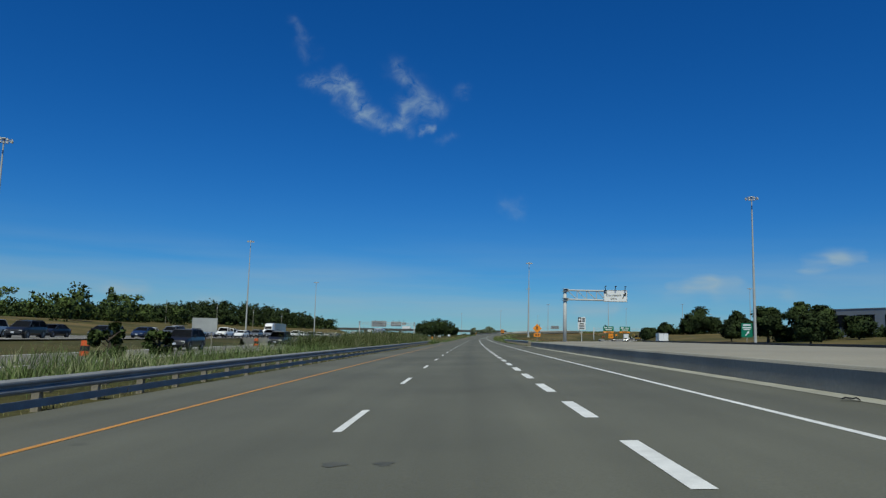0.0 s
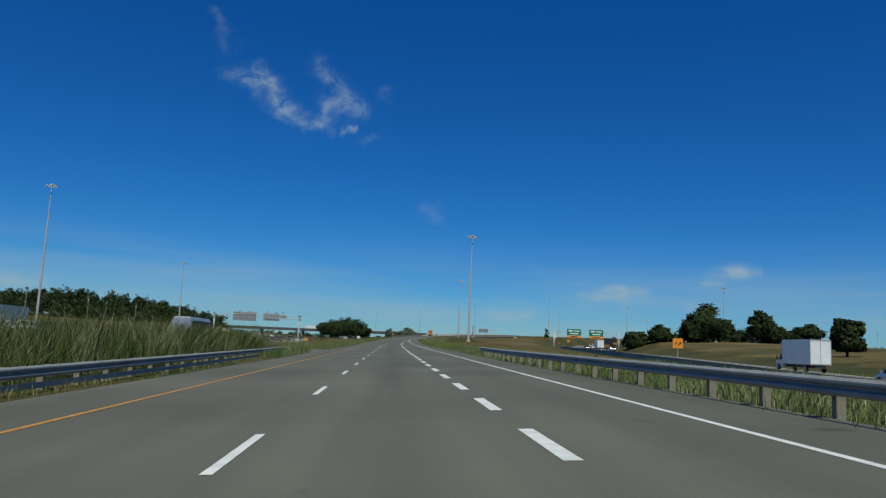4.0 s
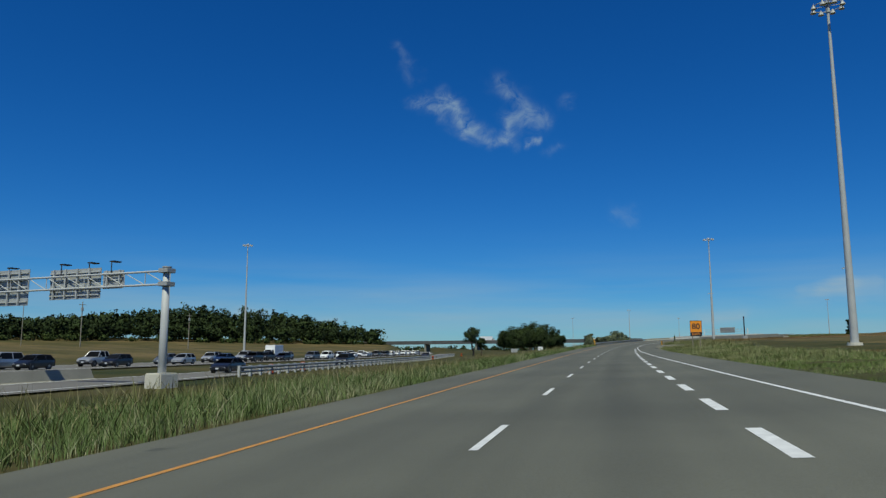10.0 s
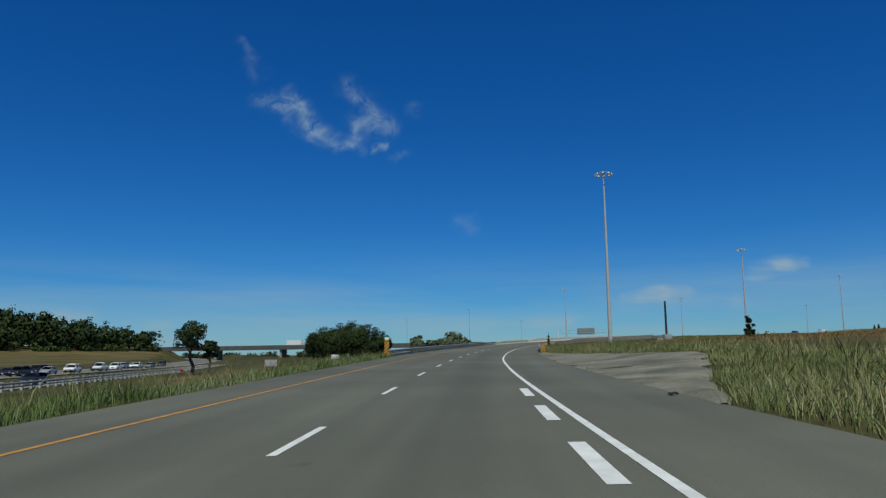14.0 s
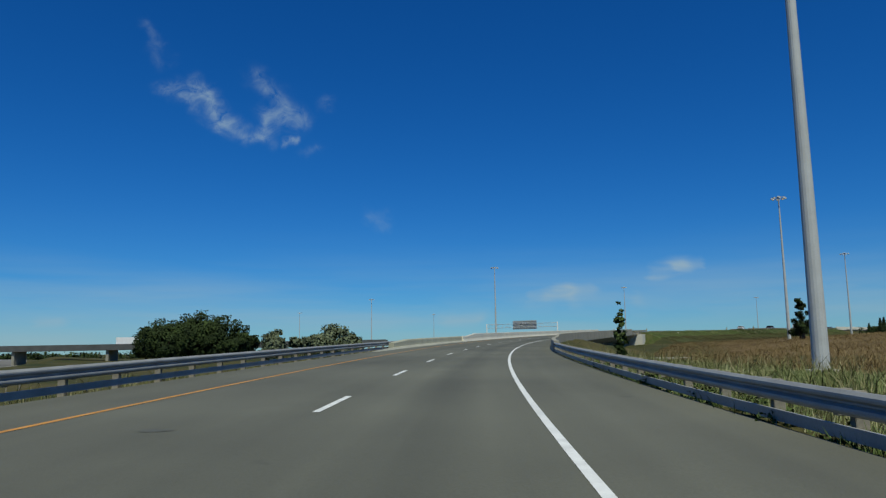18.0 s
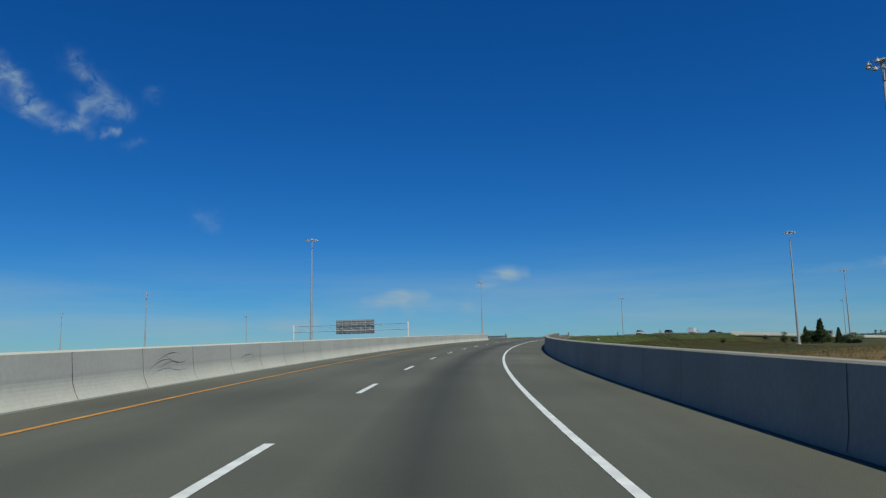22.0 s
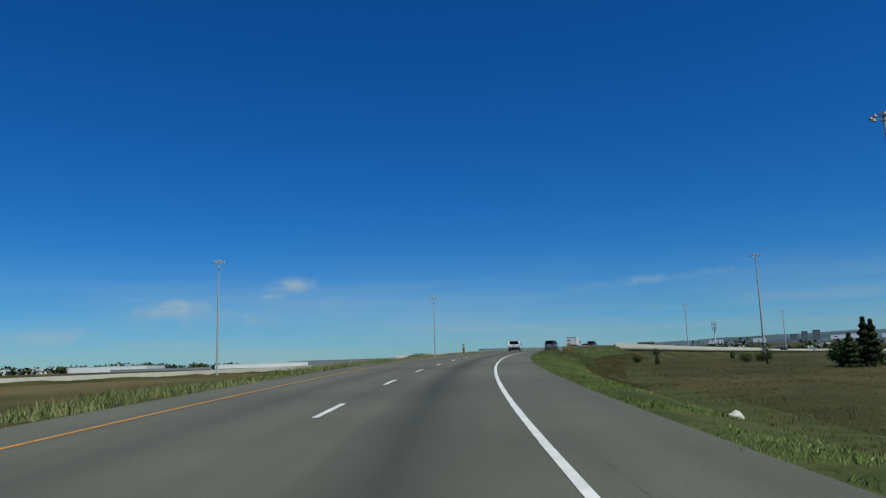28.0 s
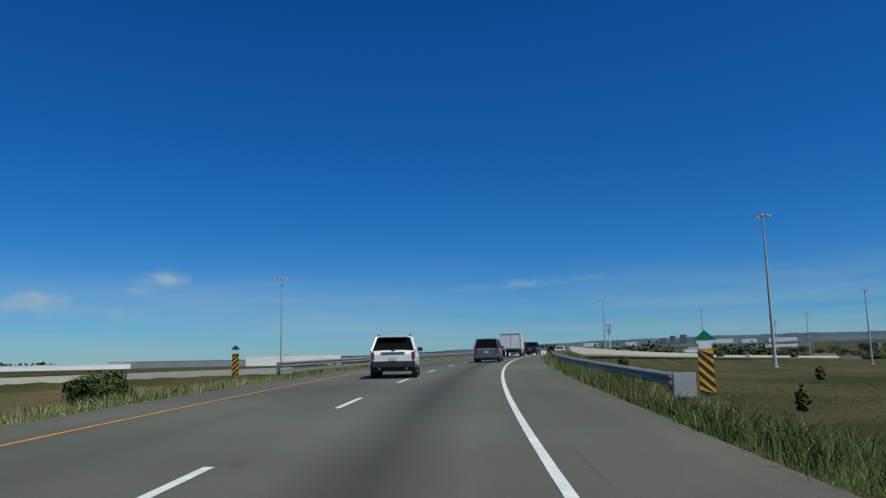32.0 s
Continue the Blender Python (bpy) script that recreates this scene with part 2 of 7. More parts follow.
MAT_STEEL = material("galvanised_steel", (0.25, 0.252, 0.245), 0.5, 0.0, 0.14, 1.2, 25, spec=0.35)
MAT_POLE = material("pole_steel", (0.42, 0.43, 0.42), 0.6, 0.0, 0.08, 0.8, 12)
MAT_CONC = material("parapet_concrete", (0.55, 0.525, 0.44), 0.85, 0, 0.07, 0.35, 9, 0.12)
# old concrete; on the right bridge parapet its dark tone stands in for shade
MAT_CONC_OLD_SHADE = material("old_and_shaded_concrete", (0.26, 0.245, 0.195), 0.9, 0, 0.12, 0.4, 10, 0.25)
MAT_CONC_TAN = material("tan_concrete", (0.35, 0.34, 0.25), 0.9, 0, 0.12, 0.4, 10, 0.25)
MAT_CONC_TOE = material("gutter_concrete", (0.29, 0.285, 0.235), 0.9, 0, 0.16, 0.6, 12, 0.25)
MAT_WHITE = material("white_road_paint", (0.66, 0.66, 0.63), 0.6, 0, 0.12, 3, 60)
MAT_YELLOW = material("yellow_road_paint", (0.50, 0.23, 0.035), 0.6, 0, 0.15, 3, 60)
MAT_ASPH = material("asphalt", (0.099, 0.099, 0.073), 0.85, 0, 0.19, 0.12, 38, 0.5)


def wear_asphalt(m):
    """Darkens the lane middles with oil and lightens the polished wheel paths, by the strip's own measure across."""
    nt = m.node_tree
    N, L = nt.nodes.new, nt.links.new
    b = nt.nodes["Principled BSDF"]
    src = b.inputs["Base Color"].links[0].from_socket
    uv = N("ShaderNodeUVMap")
    sep = N("ShaderNodeSeparateXYZ")
    L(uv.outputs[0], sep.inputs[0])
    mp = N("ShaderNodeMapping")
    mp.inputs["Scale"].default_value = (0.9, 0.035, 1)
    L(uv.outputs[0], mp.inputs[0])
    nz = N("ShaderNodeTexNoise")
    nz.inputs["Scale"].default_value, nz.inputs["Detail"].default_value = 1.0, 6
    L(mp.outputs[0], nz.inputs["Vector"])
    wob = N("ShaderNodeMath")
    wob.operation = "MULTIPLY_ADD"
    wob.inputs[1].default_value = 0.5
    L(nz.outputs["Fac"], wob.inputs[0]), L(sep.outputs[0], wob.inputs[2])
    ramp = N("ShaderNodeValToRGB")
    cr = ramp.color_ramp
    fit = N("ShaderNodeMapRange")
    fit.inputs[1].default_value, fit.inputs[2].default_value = -9.0, 9.0
    L(wob.outputs[0], fit.inputs[0]), L(fit.outputs[0], ramp.inputs[0])
    stops = [(-8.6, 1.00), (-5.7, 0.98), (-5.2, 0.92), (-4.6, 1.02), (-3.5, 0.80), (-2.5, 1.02), (-1.6, 0.95), (-0.7, 1.04), (0.25, 0.50), (1.2, 1.02), (1.9, 0.98), (2.6, 1.02), (4.5, 0.98), (8.0, 0.98)]
    while len(cr.elements) < len(stops):
        cr.elements.new(0.5)
    for e, (u, v) in zip(cr.elements, stops):
        e.position, e.color = (u + 9) / 18, (v * 0.93, v * 0.93, v * 0.93, 1)
    mul = N("ShaderNodeMix")
    mul.data_type, mul.blend_type = "RGBA", "MULTIPLY"
    mul.inputs[0].default_value = 1.0
    L(src, mul.inputs[6]), L(ramp.outputs[0], mul.inputs[7])
    worn = N("ShaderNodeMapRange")      # the bridge is blacker down the lane than the road before it
    worn.inputs[1].default_value, worn.inputs[2].default_value, worn.inputs[3].default_value, worn.inputs[4].default_value = 530.0, 580.0, 0.38, 1.0
    L(sep.outputs[1], worn.inputs[0]), L(worn.outputs[0], mul.inputs[0])
    gain = N("ShaderNodeMix")
    gain.data_type, gain.blend_type = "RGBA", "MULTIPLY"
    gain.inputs[0].default_value = 1.0
    gain.inputs[7].default_value = (1.25, 1.25, 1.25, 1)
    L(mul.outputs[2], gain.inputs[6])
    streak = N("ShaderNodeMapRange")
    streak.inputs[1].default_value, streak.inputs[2].default_value, streak.inputs[3].default_value, streak.inputs[4].default_value = 0.3, 0.7, 1.20, 0.93
    L(nz.outputs["Fac"], streak.inputs[0]), L(streak.outputs[0], gain.inputs[7])
    # scattered dark tar spots and thin cracks
    sp = N("ShaderNodeTexNoise")
    sp.inputs["Scale"].default_value, sp.inputs["Detail"].default_value = 0.9, 3
    tc = N("ShaderNodeTexCoord")
    L(tc.outputs["Object"], sp.inputs["Vector"])
    sr = N("ShaderNodeMapRange")
    sr.inputs[1].default_value, sr.inputs[2].default_value, sr.inputs[3].default_value, sr.inputs[4].default_value = 0.70, 0.78, 1.0, 0.6
    L(sp.outputs["Fac"], sr.inputs[0])
    last = N("ShaderNodeMix")
    last.data_type, last.blend_type = "RGBA", "MULTIPLY"
    last.inputs[0].default_value = 1.0
    L(gain.outputs[2], last.inputs[6]), L(sr.outputs[0], last.inputs[7])
    L(last.outputs[2], b.inputs["Base Color"])


wear_asphalt(MAT_ASPH)
MAT_SHOULDER = material("shoulder_asphalt", (0.125, 0.118, 0.100), 0.88, 0, 0.12, 0.15, 50, 0.2)
MAT_GROUND = material("dry_grass_ground", (0.050, 0.064, 0.020), 0.95, 0, 0.35, 0.06, 2.5, 0.3, tint=(0.092, 0.076, 0.030), spec=0.1)
MAT_MOWN = material("mown_grass_ground", (0.058, 0.084, 0.022), 0.95, 0, 0.30, 0.5, 9.0, 0.5, tint=(0.078, 0.082, 0.030), spec=0.1)

MAT_BANK = material("bank_grass", (0.082, 0.082, 0.028), 0.95, 0, 0.30, 0.045, 0.9, 0.4, tint=(0.150, 0.112, 0.048), spec=0.1)
MAT_STRAW_GROUND = material("straw_ground", (0.125, 0.083, 0.034), 0.95, 0, 0.28, 0.05, 1.2, 0.5, tint=(0.165, 0.115, 0.052), spec=0.1)


# ---- the road's line ----
S = np.arange(-240.0, 1700.0, 3.0)


def _profile():
    hk = list(np.arange(len(HEADING)) * 30.0) + [1010, 1100, 1200, 1300, 1700]
    hv = list(HEADING) + [74, 85, 98, 108, 118]
    gk = list(np.arange(len(GRADE)) * 60.0) + [940, 1000, 1100, 1400, 1700]
    gv = list(GRADE) + [0.0, -0.010, -0.014, -0.022, -0.01]
    ck = list(np.arange(len(CROSS)) * 90.0) + [1300]
    cv = list(CROSS) + [0.0]
    head, grade, cross = np.radians(np.interp(S, hk, hv)), np.interp(S, gk, gv), np.interp(S, ck, cv)
    step = np.diff(S, prepend=S[0])
    hm, gm = np.r_[head[0], (head[1:] + head[:-1]) / 2], np.r_[grade[0], (grade[1:] + grade[:-1]) / 2]
    x, y, z = np.cumsum(step * np.sin(hm)), np.cumsum(step * np.cos(hm)), np.cumsum(step * gm)
    return x - np.interp(0, S, x), y - np.interp(0, S, y), z - np.interp(0, S, z), head, cross


RX, RY, RZ, RH, RC = _profile()


def road_point(s, u, dz=0.0):
    """A place s metres along the road and u metres to the right of its lane's middle, on the paved plane."""
    h = np.interp(s, S, RH)
    return Vector((np.interp(s, S, RX) + u * math.cos(h), np.interp(s, S, RY) - u * math.sin(h),
                   np.interp(s, S, RZ) - np.interp(s, S, RC) * max(-9.5, min(9.5, u)) + dz))


def road_yaw(s):
    return -math.degrees(np.interp(s, S, RH))


def mesh_object(name, verts, faces, mat, parent=None, smooth=False, uvs=None):
    me = bpy.data.meshes.new(name)
    me.from_pydata([tuple(v) for v in verts], [], faces)
    me.materials.append(mat)
    if smooth:
        me.polygons.foreach_set("use_smooth", [True] * len(me.polygons))
    if uvs is not None:
        lay = me.uv_layers.new(name="uv")
        idx = np.empty(len(me.loops), dtype=np.int32)
        me.loops.foreach_get("vertex_index", idx)
        lay.data.foreach_set("uv", np.asarray(uvs, dtype=np.float32)[idx].ravel())
    me.update()
    ob = new(name, me)
    if parent:
        ob.parent = parent
    return ob


def sweep(name, s0, s1, section, mat, step=3.0, closed=False, parent=None, smooth=False, uv=False):
    """A cross section of (u, height) carried along the road. section may be a function of s."""
    n = max(1, int(math.ceil((s1 - s0) / step)))
    ss = np.linspace(s0, s1, n + 1)
    verts, faces, uvs = [], [], []
    k = None
    for s in ss:
        sec = section(s) if callable(section) else section
        k = len(sec)
        for u, dz in sec:
            verts.append(road_point(s, u, dz))
            uvs.append((u, s))
    m = k if closed else k - 1
    for i in range(n):
        for j in range(m):
            a, b = i * k + j, i * k + (j + 1) % k
            faces.append((a, a + k, b + k, b))
    if closed:
        faces.append(tuple(range(k)))
        faces.append(tuple(n * k + j for j in reversed(range(k))))
    return mesh_object(name, verts, faces, mat, parent, smooth, uvs if uv else None)


ER_S, ER_U = [-240, 95, 140, 200, 235, 300, 345, 375, 392, 420, 460, 530, 690, 715, 800, 826, 1700], [8.0, 7.7, 7.1, 6.9, 6.6, 6.7, 6.2, 5.8, 5.5, 5.3, 5.3, 4.75, 4.6, 4.1, 4.0, 4.4, 4.5]


def edge_right(s):
    return float(np.interp(s, ER_S, ER_U))


def edge_left(s):
    return float(np.interp(s, [-240, 200, 440, 545, 570, 690, 720, 1700], [-8.6, -8.0, -7.8, -7.9, -7.15, -7.4, -7.3, -7.3]))


def part(name, bm, mat, parent=None, label="", smooth=False):
    me = bpy.data.meshes.new(name)
    bm.to_mesh(me)
    bm.free()
    me.materials.append(mat)
    if smooth:
        me.polygons.foreach_set("use_smooth", [abs(f.normal.z) < 0.7 for f in me.polygons])
    ob = new(name, me)
    if parent:
        ob.parent = parent
    if label:
        ob["label"] = label
    return ob


def box(bm, x0, y0, z0, x1, y1, z1, bevel=0.0):
    r = bmesh.ops.create_cube(bm, size=1)
    for v in r["verts"]:
        v.co = Vector(((x0 + x1) / 2 + v.co.x * (x1 - x0), (y0 + y1) / 2 + v.co.y * (y1 - y0), (z0 + z1) / 2 + v.co.z * (z1 - z0)))
    if bevel:
        es = list({e for v in r["verts"] for e in v.link_edges})
        bmesh.ops.bevel(bm, geom=es, offset=bevel, segments=2, affect="EDGES")
    return bm


def rod(bm, a, b, r0, r1=None, seg=10):
    a, b = Vector(a), Vector(b)
    d = b - a
    m = Matrix.Translation((a + b) / 2) @ d.to_track_quat("Z", "Y").to_matrix().to_4x4()
    bmesh.ops.create_cone(bm, cap_ends=True, segments=seg, radius1=r0, radius2=r0 if r1 is None else r1, depth=d.length, matrix=m)
    return bm


# ---- ground ----
def side_height(x, y):
    """The lie of the land: arrays in, heights out. Also gives the distance past the paved edge."""
    x, y = np.asarray(x, float), np.asarray(y, float)
    best = np.full(x.shape, 1e9)
    idx = np.zeros(x.shape, int)
    for i in range(0, len(S), 2):
        d = (x - RX[i]) ** 2 + (y - RY[i]) ** 2
        m = d < best
        best[m], idx[m] = d[m], i
    h = RH[idx]
    u = (x - RX[idx]) * np.cos(h) - (y - RY[idx]) * np.sin(h)
    dist = np.sqrt(best)
    u = np.where(np.abs(u) < 0.7 * dist, np.sign(u + 1e-9) * dist, u)
    s = S[idx]
    er = np.interp(s, ER_S, ER_U)
    el = np.interp(s, [-240, 200, 440, 570, 690, 1700], [8.6, 8.0, 7.8, 7.2, 7.4, 7.3])
    past = np.where(u > 0, u - er, -u - el)
    zr = RZ[idx] - RC[idx] * np.clip(u, -9.5, 9.5)
    left = np.interp(s, [-240, 150, 420, 500, 560, 600, 650, 700, 760, 900, 1000, 1400], [-0.4, -0.2, 0.0, 0.5, 1.5, 1.5, 3.0, 8.6, 9.8, 10.2, 7.0, 3.0])
    near_r = np.interp(s, [-240, 100, 200, 330, 400, 470, 540, 600, 680, 720, 850, 950, 1400], [0.4, 0.5, 0.8, 2.0, 3.2, 4.4, 3.5, 3.0, 6.0, 7.2, 9.4, 10.6, 7.0])
    far_r = np.interp(s, [-240, 100, 250, 400, 480, 540, 620, 720, 850, 950, 1050, 1400], [0.3, 0.4, 1.0, 5.2, 6.6, 8.2, 8.6, 8.0, 8.2, 10.6, 9.0, 5.0])
    t = np.clip((past - 12) / 60, 0, 1)
    right = near_r + (far_r - near_r) * t
    left = left + (np.minimum(left, 1.5) - left) * np.clip((past - 55) / 90, 0, 1)
    base = np.where(u > 0, right, left)
    k = np.clip(past / 11.0, 0, 1)
    k = k * k * (3 - 2 * k)
    under = np.where(u > 0, np.clip((s - 600) / 45, 0, 1), np.clip((s - 562) / 6, 0, 1)) * np.clip((696 - s) / 6, 0, 1)
    k = np.maximum(np.where(past < 0, 0, k), under)
    z = zr - 0.06 + (base - zr + 0.06) * k
    return z, past, s, u


def land(x, y):
    """Height of the open ground, with the hills."""
    z, past, s, u = side_height(x, y)
    x, y = np.asarray(x, float), np.asarray(y, float)
    # brown bank beyond the far carriageway, and the long wooded hill behind it
    bank = np.clip((-x - 60) / 60, 0, 1) * np.interp(y, [-300, 60, 300, 500, 640, 720], [4.0, 4.2, 4.2, 3.2, 1.5, 0.3])
    ax, ay, bx, by = -330.0, 640.0, -190.0, 840.0
    t = np.clip(((x - ax) * (bx - ax) + (y - ay) * (by - ay)) / ((bx - ax) ** 2 + (by - ay) ** 2), 0, 1)
    hill = 9.5 * np.exp(-(((x - ax - t * (bx - ax)) ** 2 + (y - ay - t * (by - ay)) ** 2) / 105.0 ** 2))
    far = np.clip((np.hypot(x - 100, y - 500) - 1100) / 2500, 0, 1) * np.interp(np.arctan2(x - 100, y - 500), [-3.14, -0.7, 0.2, 0.5, 0.8, 1.05, 1.25, 1.6, 3.14], [10, 10, 5, 9, 26, 44, 52, 56, 30])
    rise = np.clip((x - 70) / 60, 0, 1) * np.interp(y, [-300, 200, 330, 420], [4.0, 4.0, 2.5, 0.0])
    ax, ay, bx, by = 290.0, 1340.0, 610.0, 970.0
    t = np.clip(((x - ax) * (bx - ax) + (y - ay) * (by - ay)) / ((bx - ax) ** 2 + (by - ay) ** 2), 0, 1)
    yard = np.clip((170 - np.hypot(x - ax - t * (bx - ax), y - ay - t * (by - ay))) / 70, 0, 1)
    out = z + bank + hill + far + rise
    out = out + (np.maximum(out, 10.9) - out) * yard
    free = np.clip((past - 9) / 5, 0, 1)
    for pts, half in SIDE_ROADS:
        d, zc = nearest_on(pts, x, y)
        w = np.clip((half + 13 - d) / 13, 0, 1)
        w = w * w * (3 - 2 * w) * free
        out = out * (1 - w) + (zc - 0.12) * w
    return out, past, s, u


# Other carriageways: the line of each and half its breadth.
FAR_ROAD = [(-50, -260, 0.2), (-46, 0, 0.2), (-46, 450, 0.3), (-56, 620, 0.6), (-92, 820, 1.5), (-190, 1100, 3.0)]
SIDE_ROAD = [(-24, -240, -0.3), (-20, 0, -0.3), (-19.5, 300, -0.1), (-21, 430, 0.1), (-30, 540, 0.3), (-43, 640, 0.7)]
RIGHT_ROAD = [(27, -240, -0.9), (31, 20, -0.9), (45, 150, -0.4), (66, 260, 0.8), (90, 375, 1.6), (128, 480, 3.4), (185, 560, 6.2), (260, 610, 7.5)]
LEFT_END_ROAD = [(20, 900, 5.0), (90, 930, 7.5), (170, 945, 9.4), (235, 932, 9.9), (275, 905, 10.6), (300, 866, 11.4)]
SIDE_ROADS = [(FAR_ROAD, 9.0), (SIDE_ROAD, 4.5), (RIGHT_ROAD, 8.0), (LEFT_END_ROAD, 6.0)]


def nearest_on(pts, x, y):
    best, zc = np.full(np.shape(x), 1e9), np.zeros(np.shape(x))
    for (ax, ay, az), (bx, by, bz) in zip(pts, pts[1:]):
        t = np.clip(((x - ax) * (bx - ax) + (y - ay) * (by - ay)) / ((bx - ax) ** 2 + (by - ay) ** 2), 0, 1)
        d = np.hypot(x - ax - t * (bx - ax), y - ay - t * (by - ay))
        m = d < best
        best, zc = np.where(m, d, best), np.where(m, az + t * (bz - az), zc)
    return best, zc


def land_at(x, y):
    return float(land(np.array([x]), np.array([y]))[0][0])


def spaced(c0, c1, step, reach):
    core = list(np.arange(c0, c1 + 0.1, step))
    d, out_lo, out_hi = step, [], []
    p, q = c0, c1
    while p > c0 - reach:
        d *= 1.22
        p -= d
        q += d
        out_lo.append(p)
        out_hi.append(q)
    return np.array(out_lo[::-1] + core + out_hi)


gx, gy = spaced(-160, 420, 5.0, 4200), spaced(-60, 960, 5.0, 4200)
GX, GY = np.meshgrid(gx, gy)
GZ, GP, GS, GU = land(GX, GY)
GZ = np.where((GP < 14.5) & ((GS < np.where(GU > 0, 640, 560)) | (GS > 697) | (GP < 0)), GZ - 0.9, GZ)
_n = len(gx)
verts = np.stack([GX.ravel(), GY.ravel(), GZ.ravel()], 1)
ii = (np.arange(len(gy) - 1)[:, None] * _n + np.arange(_n - 1)[None]).ravel()
ground = mesh_object("ground", verts, [(a, a + 1, a + _n + 1, a + _n) for a in ii.tolist()], MAT_GROUND, smooth=True)
tagged(ground, "rolling dry grass land on both sides of the road", "ground", kind="structure")


def verge(name, side, s0, s1, mat=None):
    """Grassed strip beside the paved edge, finer than the open ground."""
    offs = [0.0, 0.4, 1.0, 2.0, 3.0, 4.5, 6, 7.5, 9, 11, 13, 15.5]
    ss = np.arange(s0, s1 + 0.1, 3.0)
    vs = []
    for s in ss:
        e = edge_right(s) if side > 0 else -edge_left(s)
        for o in offs:
            q = road_point(s, side * (e + o))
            vs.append([q.x, q.y, q.z])
    vs = np.array(vs)
    z, past, s_, u_ = land(vs[:, 0], vs[:, 1])
    k = np.tile(np.array(offs), len(ss))
    vs[:, 2] = z - 0.02 - 0.25 * (k > 15) + 0.06 * np.sin(vs[:, 0] * 1.7) * np.sin(vs[:, 1] * 1.3) * (k > 0.5)
    m = len(offs)
    fs = []
    for i in range(len(ss) - 1):
        for j in range(m - 1):
            a = i * m + j
            f = (a, a + 1, a + m + 1, a + m)
            fs.append(f if side < 0 else f[::-1])
    ob = mesh_object(name, vs, fs, mat or MAT_GROUND, smooth=True)
    return tagged(ob, "grassy verge falling away from the paved shoulder", "verge", kind="structure")


def dry_sheet(name, x0, x1, y0, y1, keep, mat, label, lift=0.12):
    """Open ground of another growth laid over the land; keep tells which squares belong to it."""
    xs, ys = np.arange(x0, x1 + 0.1, 5.0), np.arange(y0, y1 + 0.1, 5.0)
    X, Y = np.meshgrid(xs, ys)
    Z, P, A, U = land(X, Y)
    wob = np.array([3.0 * noise.noise((a * 0.04, b * 0.04, 2)) for a, b in zip(X.ravel().tolist(), Y.ravel().tolist())]).reshape(X.shape)
    ok = keep(X, Y, P + wob, A, U)
    for pts, half in SIDE_ROADS:
        ok &= nearest_on(pts, X, Y)[0] + wob > half + 4
    n = len(xs)
    fs = [(i * n + j, i * n + j + 1, (i + 1) * n + j + 1, (i + 1) * n + j) for i in range(len(ys) - 1) for j in range(n - 1) if ok[i:i + 2, j:j + 2].all()]
    used = sorted({v for f in fs for v in f})
    at = {v: k for k, v in enumerate(used)}
    touch = np.bincount(np.array(fs).ravel(), minlength=X.size)
    pts3 = np.stack([X.ravel(), Y.ravel(), Z.ravel() + np.where(touch < 4, -0.6, lift)], 1)[used]
    ob = mesh_object(name, pts3, [tuple(at[v] for v in f) for f in fs], mat, smooth=True)
    return tagged(ob, label, "field", kind="structure")


dry_sheet("bank_left", -330, -58, 40, 800, lambda x, y, p, s, u: (x < -60) & (y < 1000 + 1.2 * x), MAT_BANK, "tan and olive grass bank beyond the far carriageway")
dry_sheet("strip_left", -40, 20, 150, 540, lambda x, y, p, s, u: (p > 5.5) & (u < 0), MAT_BANK, "low dry brown grass between the verge and the side road")
dry_sheet("dry_field_right", 30, 330, 395, 800, lambda x, y, p, s, u: (u > 0) & (p > 15.5) & (s > 430) & (s < 690) & (p < 150), MAT_STRAW_GROUND, "dry golden brown grass field beside the ramp")
dry_sheet("field_left_end", 60, 330, 690, 940, lambda x, y, p, s, u: (u < 0) & (p > 15.5) & (s > 700) & (s < 925), MAT_BANK, "low tan and olive grass beyond the shoulder")
dry_sheet("dry_slope_right", 18, 200, 140, 420, lambda x, y, p, s, u: (u > 0) & (p > 15.5) & (s < 430), MAT_BANK, "dry brown grass on the slope beside the works")
verge("verge_left", -1, -240, 566)
verge("verge_left_end", -1, 693, 935)
verge("verge_right", 1, -240, 645)
verge("verge_right_end", 1, 690, 925, MAT_MOWN)

# ---- road ----
def road_section(s):
    return [(edge_left(s), 0), (-5.5, 0), (-3.75, 0), (-1.875, 0), (0, 0), (1.875, 0), (min(3.4, edge_right(s) - 0.6), 0), (edge_right(s), 0)]


road = sweep("road", -240, 1600, road_section, MAT_ASPH, uv=True)
tagged(road, "grey asphalt ramp of two lanes, worn dark in the wheel paths", "road", kind="structure")


def line(name, s0, s1, u, width, mat, dz=0.006, label=""):
    f = u if callable(u) else (lambda s: u)
    ob = sweep(name, s0, s1, lambda s: [(f(s) - width / 2, dz), (f(s) + width / 2, dz)], mat)
    return tagged(ob, label, "road marking", kind="structure")


line("edge_line_left", -240, 1600, -5.52, 0.12, MAT_YELLOW, label="yellow painted line along the left shoulder")


def right_edge_line(s):
    return float(np.interp(s, [-240, 60, 170, 230, 255, 312, 330, 357, 360, 367, 385, 392, 407, 430, 1700], [4.95, 4.9, 5.15, 4.97, 4.75, 3.85, 3.42, 2.80, 2.72, 2.58, 2.38, 2.30, 2.08, 1.84, 1.84]))


